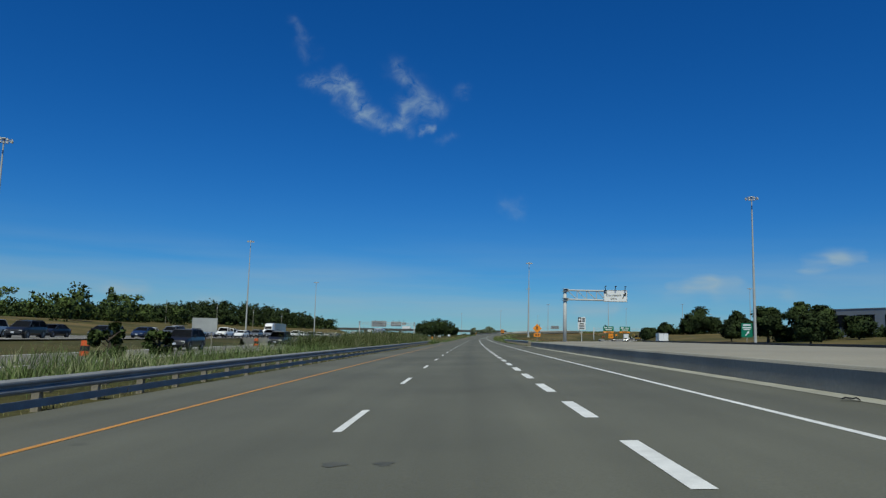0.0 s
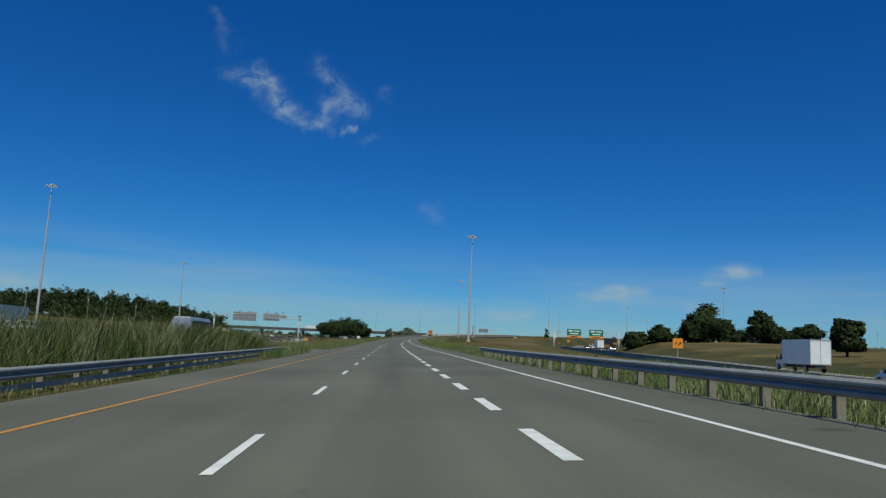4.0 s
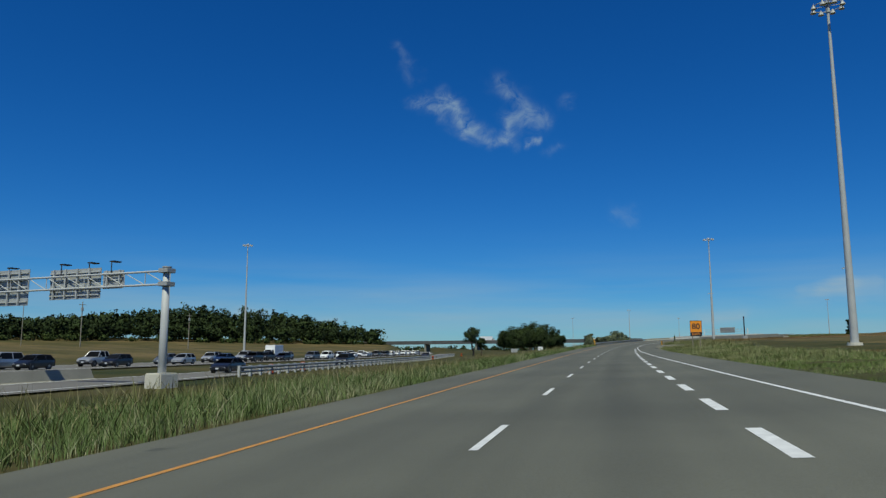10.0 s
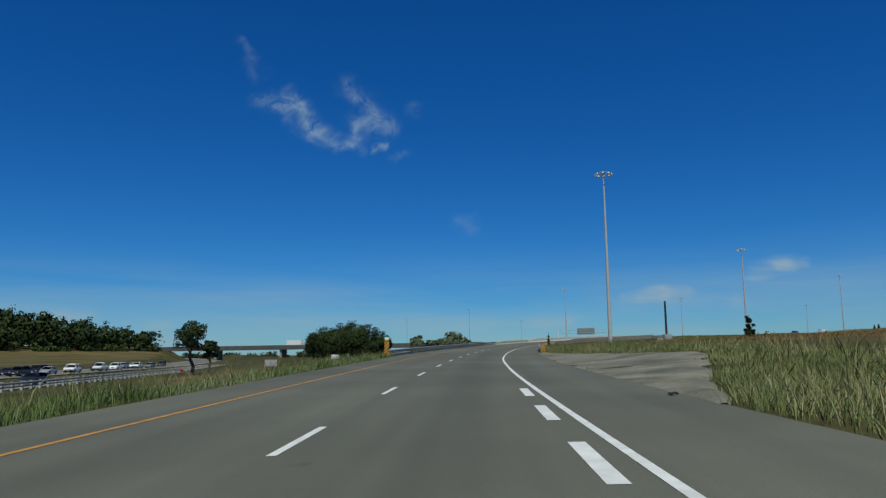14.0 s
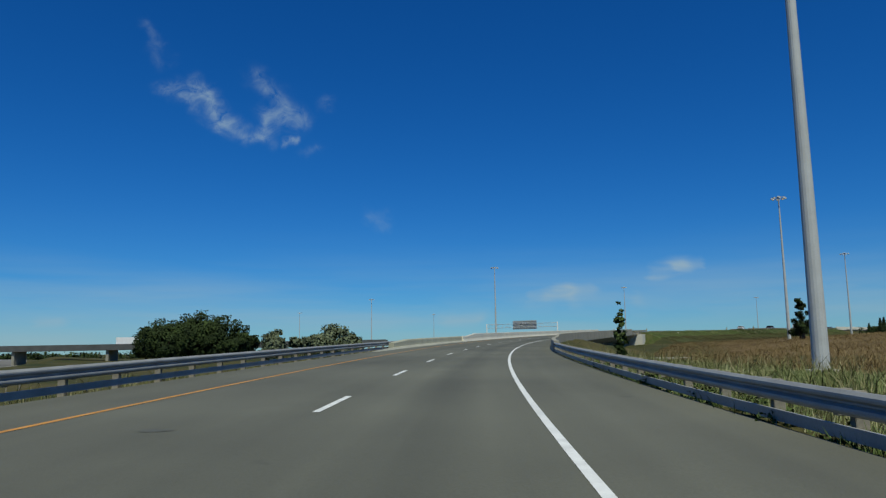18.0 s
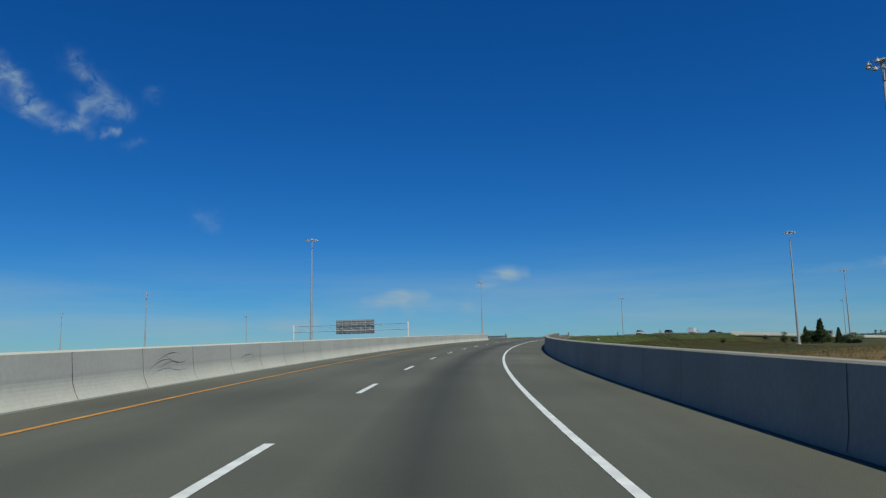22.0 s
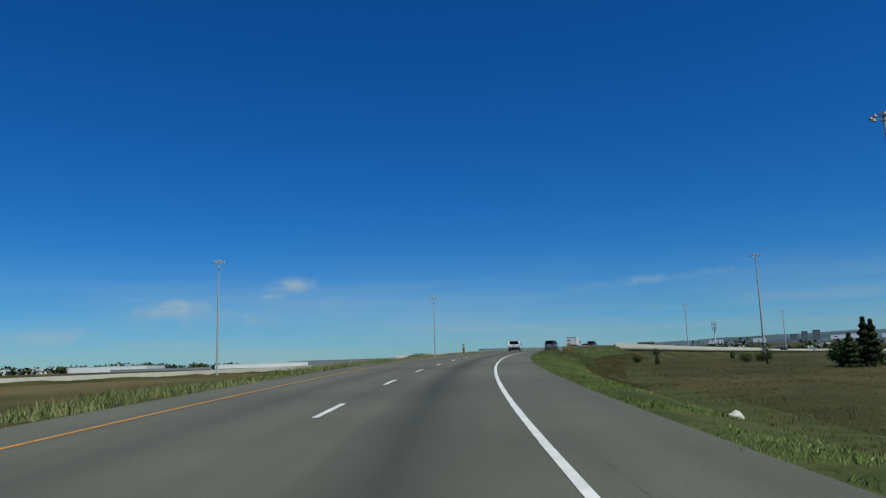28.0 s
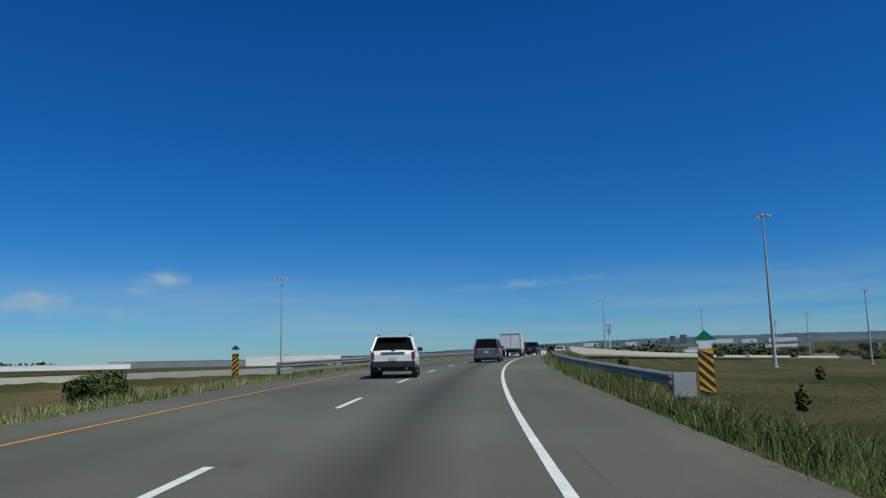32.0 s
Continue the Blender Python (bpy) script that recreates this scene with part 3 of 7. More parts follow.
line("edge_line_right", -240, 440, right_edge_line, 0.14, MAT_WHITE, label="white painted line along the right shoulder")
line("edge_line_ramp", 440, 1600, 1.84, 0.125, MAT_WHITE, label="white painted edge line of the ramp")
for i in range(-22, 140):
    s = 10.2 + 10.413 * i
    line("lane_dash", s, s + 3.05, -1.875, 0.13, MAT_WHITE, label="white painted dash between the two lanes")
for i in range(-40, 72):
    s = float(np.interp(i, [-40, 0, 3, 11, 25, 30, 40, 45, 55, 64, 69, 72], [-210, 6.2, 22.3, 63.7, 143.4, 169.7, 222.6, 251.1, 308.7, 356.5, 383.0, 399.6]))
    line("lane_drop_dash", s, s + 2.85, 1.9, 0.23, MAT_WHITE, label="broad short white dash beside the ending lane")

# ---- parapets ----
def barrier(name, side, s0, s1, u_base, height, mat, label, flare=0.17):
    f = u_base if callable(u_base) else (lambda s: u_base)
    g = height if callable(height) else (lambda s: height)

    def sec(s):
        u, h = f(s), g(s)
        return [(u, -0.05)] + [(u + side * flare * (1 - (1 - i / 7) ** 2), 0.03 + min(0.50, h - 0.1) * i / 7) for i in range(8)] + [ (u + side * (flare + 0.03), h - 0.03), (u + side * (flare + 0.06), h), (u + side * 0.45, h), (u + side * 0.47, h - 0.03), (u + side * 0.5, -0.6)]

    ob = sweep(name, s0, s1, sec, mat, closed=True)
    return tagged(ob, label, "concrete barrier", kind="structure")


def step_up(s, a, b, lo, hi):
    return lo + (hi - lo) * min(1, max(0, (s - a) / (b - a)))


barrier("barrier_right_start", 1, -240, 92, 7.62, 0.58, MAT_CONC_OLD_SHADE, "long grey concrete traffic barrier, shaded on the road side", 0.03)
barrier("parapet_left", -1, 568.3, 693, -7.0, lambda s: step_up(s, 572.0, 576.8, 0.70, 0.98), MAT_CONC, "pale concrete bridge parapet with stained joints", 0.15)
# same concrete as the left parapet, coloured darker to deepen the shade
barrier("parapet_right", 1, 528, 681, 4.6, lambda s: step_up(s, 561, 565, 0.75, 1.02), MAT_CONC_OLD_SHADE, "concrete bridge parapet, shade of its road side deepened by darker colour", 0.06)
barrier("parapet_far_left", -1, 935, 1290, -7.2, 1.1, MAT_CONC, "pale concrete parapet of the next bridge")
barrier("parapet_far_right", 1, 925, 1122, 4.5, 1.1, MAT_CONC, "pale concrete parapet of the next bridge")

# ---- helpers for things ----
MAT_DARK = material("black_rubber", (0.018, 0.018, 0.019), 0.7, 0, 0.2, 5, 40)
MAT_RIM = material("wheel_rim", (0.35, 0.36, 0.37), 0.35, 0.8, 0.1, 5, 30)
MAT_GLASS = material("dark_car_glass", (0.010, 0.011, 0.013), 0.42, 0, 0.1, 2, 10, spec=0.06)
MAT_RED = material("red_lamp_glass", (0.28, 0.02, 0.015), 0.25, 0, 0.1, 8, 40)
MAT_LAMP = material("clear_lamp_glass", (0.62, 0.62, 0.60), 0.15, 0.2, 0.1, 8, 40)
MAT_PLASTIC = material("black_plastic", (0.025, 0.025, 0.027), 0.6, 0, 0.15, 4, 50)
MAT_PLATE = material("number_plate", (0.50, 0.52, 0.55), 0.5, 0, 0.05, 8, 40)
MAT_WOOD = material("timber_post", (0.25, 0.225, 0.175), 0.9, 0, 0.25, 3, 30, 0.3)
MAT_ORANGE = material("orange_sign_face", (0.80, 0.27, 0.012), 0.55, 0, 0.06, 1.5, 12)
MAT_HAZARD = material("yellow_board_face", (0.72, 0.36, 0.02), 0.5, 0, 0.08, 2, 14)
MAT_BLACK = material("black_sign_face", (0.015, 0.015, 0.015), 0.6, 0, 0.1, 3, 20)
MAT_SIGN_WHITE = material("white_sign_face", (0.72, 0.73, 0.72), 0.5, 0, 0.05, 1.5, 15)
MAT_SIGN_GREEN = material("green_sign_face", (0.0, 0.16, 0.085), 0.5, 0, 0.08, 1.5, 15)
MAT_SIGN_BACK = material("bare_aluminium", (0.36, 0.37, 0.36), 0.55, 0.1, 0.1, 1.0, 15)
MAT_CONE = material("orange_plastic", (0.62, 0.10, 0.02), 0.55, 0, 0.12, 6, 30)
MAT_LEAF = material("leaves", (0.040, 0.066, 0.018), 0.75, 0, 0.45, 0.35, 3, tint=(0.080, 0.115, 0.030), per_object=0.12, spec=0.15)
MAT_LEAF_PALE = material("pale_leaves", (0.105, 0.135, 0.075), 0.75, 0, 0.30, 0.5, 3, tint=(0.165, 0.19, 0.115), spec=0.15)
MAT_LEAF_DARK = material("dark_leaves", (0.022, 0.038, 0.014), 0.8, 0, 0.45, 0.22, 1.5, tint=(0.050, 0.076, 0.022), spec=0.15)
MAT_BARK = material("bark", (0.085, 0.065, 0.045), 0.95, 0, 0.3, 2, 20, 0.4)
MAT_GRAVEL = material("gravel", (0.135, 0.132, 0.092), 0.95, 0, 0.36, 0.5, 7, 0.7, tint=(0.225, 0.21, 0.155))
MAT_APRON = material("concrete_pavement", (0.245, 0.225, 0.175), 0.9, 0, 0.12, 0.15, 8, 0.15)
MAT_FAR_ROAD = material("far_asphalt", (0.15, 0.14, 0.12), 0.9, 0, 0.12, 0.1, 10)


def thing(name, loc, yaw=0.0, label="", category="", group="", tilt=0.0):
    ob = new(name)
    ob.matrix_basis = pose(loc[0], loc[1], loc[2], tilt, 0, yaw)
    ob.empty_display_size = 0.3
    return tagged(ob, label, category, group)


def adopt(child, parent):
    """Takes a part that was built in world places under its thing."""
    child.parent = parent
    child.matrix_parent_inverse = parent.matrix_basis.inverted()
    return child


def tagged_kind(ob, kind):
    ob["kind"] = kind
    return ob


def shared(name, me, parent, m):
    """One more piece on mesh data that is already there."""
    ob = new(name, me)
    ob.parent = parent
    ob.matrix_basis = m
    return ob


# ---- guard rails ----
W_BEAM = [(0.0, 0.525), (0.02, 0.53), (0.078, 0.572), (0.083, 0.60), (0.078, 0.628), (0.008, 0.668), (0.008, 0.692), (0.078, 0.732), (0.083, 0.76), (0.078, 0.788), (0.02, 0.83), (0.0, 0.835), (-0.004, 0.825), (0.066, 0.778), (0.070, 0.76), (0.066, 0.742), (-0.004, 0.695), (-0.004, 0.665), (0.066, 0.618), (0.070, 0.60), (0.066, 0.582), (-0.004, 0.535)]


def guard_rail(side, s0, s1, u, label, lower=True, wood=True, post_step=1.9, dz=0.0, blocks=True):
    f = u if callable(u) else (lambda s: u)
    rail = thing("guard_rail", road_point(s0, f(s0)), road_yaw(s0), label, "guard rail")
    top = sweep("rail_beam", s0, s1, lambda s: [(f(s) - side * a, z + dz) for a, z in W_BEAM], MAT_STEEL, closed=True)
    adopt(top, rail)
    if lower:
        low = sweep("rub_rail", s0, s1, lambda s: [(f(s) - side * 0.03, 0.24), (f(s) - side * 0.03, 0.40), (f(s) + side * 0.03, 0.40), (f(s) + side * 0.03, 0.38), (f(s) - side * 0.012, 0.37), (f(s) - side * 0.012, 0.26), (f(s) + side * 0.03, 0.24)], MAT_STEEL, closed=True)
        low.location.z += dz
        adopt(low, rail)
    bm = bmesh.new()
    box(bm, -0.085, -0.075, -0.5, 0.085, 0.075, 0.80, 0.008)
    first = part("post", bm, MAT_WOOD if wood else MAT_STEEL)
    bm = bmesh.new()
    box(bm, -0.10, -0.07, 0.50, 0.10, 0.07, 0.83, 0.008)
    blk = part("offset_block", bm, MAT_WOOD)
    n = int((s1 - s0 - 1) / post_step)
    for i in range(n + 1):
        s = s0 + 0.5 + i * post_step
        q = road_point(s, f(s) + side * 0.30, dz)
        m = rail.matrix_basis.inverted() @ pose(q.x, q.y, q.z, 0, 0, road_yaw(s))
        q2 = road_point(s, f(s) + side * 0.11, dz)
        m2 = rail.matrix_basis.inverted() @ pose(q2.x, q2.y, q2.z, 0, 0, road_yaw(s))
        if i == 0:
            first.parent, first.matrix_basis = rail, m
            blk.parent, blk.matrix_basis = rail, m2
        else:
            shared("post", first.data, rail, m)
            if blocks and s > 0:
                shared("offset_block", blk.data, rail, m2)
    return rail


RAIL = "weathered steel guard rail on posts along the shoulder"
guard_rail(-1, -120, 178, lambda s: float(np.interp(s, [-120, 76, 130, 178], [-8.65, -8.65, -9.3, -10.0])), RAIL, post_step=2.4, dz=-0.2)
guard_rail(1, 92, 168, lambda s: float(np.interp(s, [92, 150, 168], [7.35, 6.95, 7.5])), RAIL, lower=False, post_step=2.4, dz=-0.12)
guard_rail(-1, 440, 538, lambda s: float(np.interp(s, [440, 515, 538], [-8.35, -8.4, -8.3])), "steel guard rail with a second beam below, on timber posts", post_step=2.4, dz=-0.24)
guard_rail(1, 457, 528, lambda s: float(np.interp(s, [457, 510, 528], [5.5, 5.0, 4.75])), "steel guard rail with a rub rail and weeds beneath", post_step=2.4, dz=-0.2)
guard_rail(-1, 693.5, 711, -7.4, "short steel guard rail at the end of the bridge", post_step=2.4, dz=-0.15)
guard_rail(1, 681.5, 700, lambda s: 4.75, "short steel guard rail at the end of the bridge", post_step=2.4, dz=-0.15)
guard_rail(1, 824.5, 925, lambda s: float(np.interp(s, [823, 850, 925], [5.7, 5.2, 4.8])), "steel guard rail with tall weeds under its beam", lower=False, post_step=2.4, dz=-0.28)
guard_rail(-1, 845, 935, lambda s: float(np.interp(s, [845, 870, 935], [-10.0, -8.6, -7.4])), "steel guard rail with two pale beams", post_step=2.4, dz=-0.2)

# older concrete on the left before the bridge, and a low kerb at its foot
def toe_left(s):
    return float(np.interp(s, [534, 568.3], [-7.25, -6.86]))


barrier("barrier_left_approach", -1, 534, 568.3, lambda s: toe_left(s) - 0.42, lambda s: step_up(s, 534, 540, 0.5, 0.69), MAT_CONC_TAN, "weathered tan concrete barrier on the bridge approach", 0.06)
k = sweep("barrier_toe", 526, 568.3, lambda s: [(toe_left(max(s, 534)), -0.03), (toe_left(max(s, 534)), 0.012), (toe_left(max(s, 534)) - 0.47, step_up(s, 526, 538, 0.02, 0.19)), (toe_left(max(s, 534)) - 0.47, -0.03)], MAT_CONC_TOE)
tagged(k, "pale sloping concrete toe at the foot of the barrier", "concrete barrier", kind="structure")
k = sweep("gutter_right_start", -240, 92, lambda s: [(7.12, 0.008), (7.64, 0.010)], MAT_CONC_TOE)
tagged(k, "pale concrete strip at the foot of the barrier", "gutter", kind="structure")

# bridge: deck slab, cross beams and joints
for a, b in ((566, 690), (935, 1290)):
    d = sweep("bridge_deck", a, b, [(-7.6, -0.08), (5.1, -0.08), (5.1, -0.5), (3.0, -1.9), (-5.5, -1.9), (-7.6, -0.5)], MAT_CONC_OLD_SHADE, step=6, closed=True)
    tagged(d, "concrete bridge deck under the ramp", "bridge", kind="structure")
    for s in np.arange(a + 22, b - 10, 34):
        q = road_point(s, -1.2)
        g = land_at(q.x, q.y) - 1 if a > 900 else 1.0
        bm = bmesh.new()
        box(bm, -3.6, -0.7, g - q.z - 1, 3.6, 0.7, -1.85, 0.1)
        pier = part("bridge_pier", bm, MAT_CONC_OLD_SHADE)
        pier.matrix_basis = pose(q.x, q.y, q.z, 0, 0, road_yaw(s))
        tagged(pier, "concrete pier under the bridge deck", "bridge pier", kind="structure")
k = sweep("abutment", 687.5, 691.5, [(-8.0, -0.45), (6.4, -0.45), (6.4, -9.0), (-8.0, -9.0)], MAT_CONC, step=2, closed=True)
tagged(k, "pale concrete abutment under the bridge end", "abutment", kind="structure")
for s in (568.6, 690):
    j = sweep("expansion_joint", s - 0.05, s + 0.05, [(edge_left(600), 0.004), (4.6, 0.004)], MAT_PLASTIC, step=1)
    tagged(j, "dark joint across the bridge deck", "joint", kind="structure")
# dark joints down the parapet faces, following their shape
def parapet_joint(side, u0, s, h, flare):
    sec = [(u0 + side * flare * (1 - (1 - i / 7) ** 2), 0.03 + 0.50 * i / 7) for i in range(8)] + [ (u0 + side * (flare + 0.03), h - 0.03)]
    ob = sweep("parapet_joint", s - 0.011, s + 0.011, [(u - side * 0.004, z) for u, z in sec], MAT_PLASTIC, step=1)
    tagged(ob, "dark joint in the parapet face", "joint", kind="structure")


_r = random.Random(3)
for s in np.arange(579, 692, 3.05):
    parapet_joint(-1, -7.0, s, 0.98, 0.15)
for s in np.arange(567, 680, 3.05):
    if _r.random() < 0.8:
        parapet_joint(1, 4.6, s, 1.02, 0.06)

# gravel patches by the shoulder
GRAVEL_W = ([391, 399, 407, 418, 440, 463], [0.0, 2.2, 4.6, 7.6, 3.4, 0.0])


def patch(name, side, s0, s1, wide, mat, label):
    """An irregular sheet of bare ground over the verge."""
    ss = np.arange(s0, s1 + 0.1, 2.0)
    vs, fs = [], []
    for i, s in enumerate(ss):
        t = (s - s0) / (s1 - s0)
        w = (float(np.interp(s, *wide)) if isinstance(wide, tuple) else wide * math.sin(math.pi * t) ** 0.6) + 0.15 + 0.35 * noise.noise((s * 0.35, 3, 1))
        e = edge_right(s) if side > 0 else -edge_left(s)
        for o in np.linspace(-0.15, max(0.1, w), 6):
            q = road_point(s, side * (e + o))
            vs.append([q.x, q.y, 0])
    vs = np.array(vs)
    vs[:, 2] = land(vs[:, 0], vs[:, 1])[0] + np.tile([0.035, 0.075, 0.10, 0.10, 0.10, 0.04], len(ss))
    for i in range(len(ss) - 1):
        for j in range(5):
            a = i * 6 + j
            f = (a, a + 1, a + 7, a + 6)
            fs.append(f if side < 0 else f[::-1])
    ob = mesh_object(name, vs, fs, mat, smooth=True)
    return tagged(ob, label, "gravel", kind="structure")


patch("gravel_pullout", 1, 391, 463, GRAVEL_W, MAT_GRAVEL, "bare pale gravel beside the shoulder")
patch("paved_turnout", -1, 174, 200, 9.0, MAT_SHOULDER, "paved gap in the verge past the guard rail")


# ---- hazard markers ----
def stripes(parent, w, h, z0, lean):
    n = 6
    pitch = (h + w * 0.9) / n
    for i in range(-1, n + 1):
        za = z0 + i * pitch
        pts = []
        for dx, dz in ((-w / 2, 0), (w / 2, lean * w * 0.9), (w / 2, lean * w * 0.9 + pitch / 2), (-w / 2, pitch / 2)):
            pts.append((dx, min(z0 + h, max(z0, za + dz))))
        if abs(pts[0][1] - pts[3][1]) + abs(pts[1][1] - pts[2][1]) < 0.02:
            continue
        bm = bmesh.new()
        front = [bm.verts.new((x, -0.013, z)) for x, z in pts]
        bm.faces.new(front)
        part("stripe", bm, MAT_BLACK, parent)


def hazard_marker(x, y, z, yaw, lean, label, cap=True, w=0.42, h=1.35):
    ob = thing("hazard_marker", (x, y, z), yaw, label, "hazard marker", "hazard markers at the rail ends")
    bm = bmesh.new()
    box(bm, -w / 2, -0.008, 0.35, w / 2, 0.008, 0.35 + h, 0.003)
    part("board", bm, MAT_HAZARD, ob)
    stripes(ob, w, h, 0.35, lean)
    bm = bmesh.new()
    box(bm, -0.045, 0.01, -0.3, 0.045, 0.10, 0.35 + h, 0.01)
    part("post", bm, MAT_WOOD, ob)
    if cap:
        bm = bmesh.new()
        box(bm, -0.17, -0.01, 0.37 + h, 0.17, 0.01, 0.63 + h, 0.003)
        part("white_plate", bm, MAT_SIGN_WHITE, ob)
        bm = bmesh.new()
        vs = [bm.verts.new(v) for v in ((-0.3, -0.016, 0.60 + h), (0.3, -0.016, 0.60 + h), (0, -0.016, 0.86 + h), (-0.3, 0.0, 0.60 + h), (0.3, 0.0, 0.60 + h), (0, 0.0, 0.86 + h))]
        for f in ((0, 1, 2), (5, 4, 3), (0, 3, 4, 1), (1, 4, 5, 2), (2, 5, 3, 0)):
            bm.faces.new([vs[i] for i in f])
        part("green_tip", bm, MAT_SIGN_GREEN, ob)
    return ob


q = road_point(439, -8.7)
hazard_marker(20.9, 439.0, q.z - 0.25, road_yaw(439), 1, "black and yellow striped board at the start of a guard rail")
q = road_point(456, 5.75)
hazard_marker(q.x, q.y, q.z - 0.35, road_yaw(456), -1, "black and yellow striped board at a guard rail end", cap=False, h=0.95)
q = road_point(826.5, 7.05)
hazard_marker(q.x, q.y, q.z - 0.45, road_yaw(826), -1, "tall striped board with a green triangle beside the rail end", h=1.15, w=0.40)
q = road_point(849, -14.1)
hazard_marker(q.x, q.y, q.z - 0.6, road_yaw(846), 1, "striped board with a pale cap among the grass")
for s, u in ((711.5, -7.7), (700.5, 5.0)):
    q = road_point(s, u)
    hazard_marker(q.x, q.y, q.z - 0.2, road_yaw(s) + 180, 1, "dark back of a striped board at the rail's end", cap=False, w=0.25, h=0.9)
# steel end box of the last rail
q = road_point(824.2, 5.85)
ob = thing("rail_terminal", q, road_yaw(822), "bare steel box closing the guard rail's end", "rail terminal")
bm = bmesh.new()
box(bm, -0.27, -0.06, 0.0, 0.27, 0.06, 0.57, 0.02)
part("face_plate", bm, MAT_SIGN_BACK, ob)
bm = bmesh.new()
box(bm, -0.1, 0.05, -0.4, 0.1, 0.25, 0.55, 0.01)
part("post", bm, MAT_WOOD, ob)


# ---- high masts ----
def mast_mesh(height):
    bm = bmesh.new()
    tiers, sides = 12, 16
    rings = []
    for i in range(tiers + 1):
        r, z = 0.40 - 0.27 * i / tiers, -1.5 + (height + 0.6) * i / tiers
        rings.append([bm.verts.new((r * math.cos(k * math.tau / sides), r * math.sin(k * math.tau / sides), z)) for k in range(sides)])
    for lo, hi in zip(rings, rings[1:]):
        for k in range(sides):
            bm.faces.new((lo[k], lo[(k + 1) % sides], hi[(k + 1) % sides], hi[k]))
    bm.faces.new(rings[0][::-1])
    bm.faces.new(rings[-1])
    pole = part("pole", bm, MAT_POLE)
    bm = bmesh.new()
    rod(bm, (0, 0, -0.6), (0, 0, 0.25), 0.75, 0.70, 14)
    foot = part("footing", bm, MAT_CONC)
    bm = bmesh.new()
    rod(bm, (0, 0, height - 1.2), (0, 0, height - 0.2), 0.22, 0.22, 10)
    rod(bm, (0, 0, height - 0.25), (0, 0, height - 0.05), 0.5, 0.25, 12)
    hub = part("head_hub", bm, MAT_POLE)
    bm = bmesh.new()
    ring = 1.45
    for i in range(16):
        a, b = i * math.tau / 16, (i + 1) * math.tau / 16
        rod(bm, (ring * math.cos(a), ring * math.sin(a), height - 0.5), (ring * math.cos(b), ring * math.sin(b), height - 0.5), 0.06, seg=6)
    for i in range(4):
        a = i * math.tau / 4 + 0.4
        rod(bm, (0, 0, height - 0.5), (ring * math.cos(a), ring * math.sin(a), height - 0.5), 0.04, seg=6)
    rg = part("lamp_ring", bm, MAT_SIGN_BACK)
    bm = bmesh.new()
    rod(bm, (0, 0, -0.28), (0, 0, 0.0), 0.30, 0.20, 10)
    rod(bm, (0, 0, 0.0), (0, 0, 0.22), 0.13, 0.10, 8)
    lum = part("luminaire", bm, MAT_SIGN_BACK)
    return pole, foot, hub, rg, lum, height, ring


MASTS = [(-85.0, 135.5, 37.4), (78.3, 181.5, 39.1), (-90.1, 335.1, 44.2), (41.7, 348.7, 38.6), (60.2, 505.3, 37.0), (-85.7, 490.3, 36.7), (111.4, 759.9, 39.0),
         (142.6, 621, 39.4), (238.0, 716.3, 40.4), (362, 794.4, 42.0), (500, 801, 35), (74.6, 915.5, 37.1), (225.3, 886, 42.4), (347.6, 936.4, 40.2), (509.8, 909.4, 39), (215, 505, 41), (620, 905, 38), (705, 870, 38), (30, 1080, 38), (150, 1130, 39)]
proto = mast_mesh(36.0)
mast0 = None
for x, y, top in MASTS:
    base = land_at(x, y)
    if mast0 is None:
        mast0 = thing("light_mast", (x, y, base), 10, "tall grey steel lighting mast with a ring of floodlights", "light mast", "lighting masts of the interchange")
        mast0.scale = (1, 1, (top - base) / 36.0)
        for o in proto[:4]:
            o.parent = mast0
        lum = proto[4]
        for i in range(8):
            a = i * math.tau / 8
            m = pose(proto[6] * math.cos(a), proto[6] * math.sin(a), proto[5] - 0.55, 0, 0, math.degrees(a))
            if i == 0:
                lum.parent, lum.matrix_basis = mast0, m
            else:
                shared("luminaire", lum.data, mast0, m)
    else:
        ob = copy_thing(mast0, pose(x, y, base, 0, 0, 10 + x))
        ob.scale = (1, 1, (top - base) / 36.0)


# ---- signs ----
def text_mesh(parent, words, size, m, mat, name="lettering", bold=0.0):
    cu = bpy.data.curves.new(name, "FONT")
    cu.body, cu.size, cu.align_x, cu.align_y, cu.extrude = words, size, "CENTER", "CENTER", 0.004
    cu.offset = bold
    tmp = bpy.data.objects.new(name, cu)
    scene.collection.objects.link(tmp)
    dg = bpy.context.evaluated_depsgraph_get()
    me = bpy.data.meshes.new_from_object(tmp.evaluated_get(dg))
    bpy.data.objects.remove(tmp)
    me.materials.clear()
    me.materials.append(mat)
    ob = new(name, me)
    ob.parent, ob.matrix_basis = parent, m
    return ob


def bars(parent, rows, mat, y=-0.03):
    """Writing too small to read: bars of (x0, z0, x1, z1)."""
    for x0, z0, x1, z1 in rows:
        bm = bmesh.new()
        box(bm, x0, y, z0, x1, y + 0.012, z1)
        part("lettering_bar", bm, mat, parent)


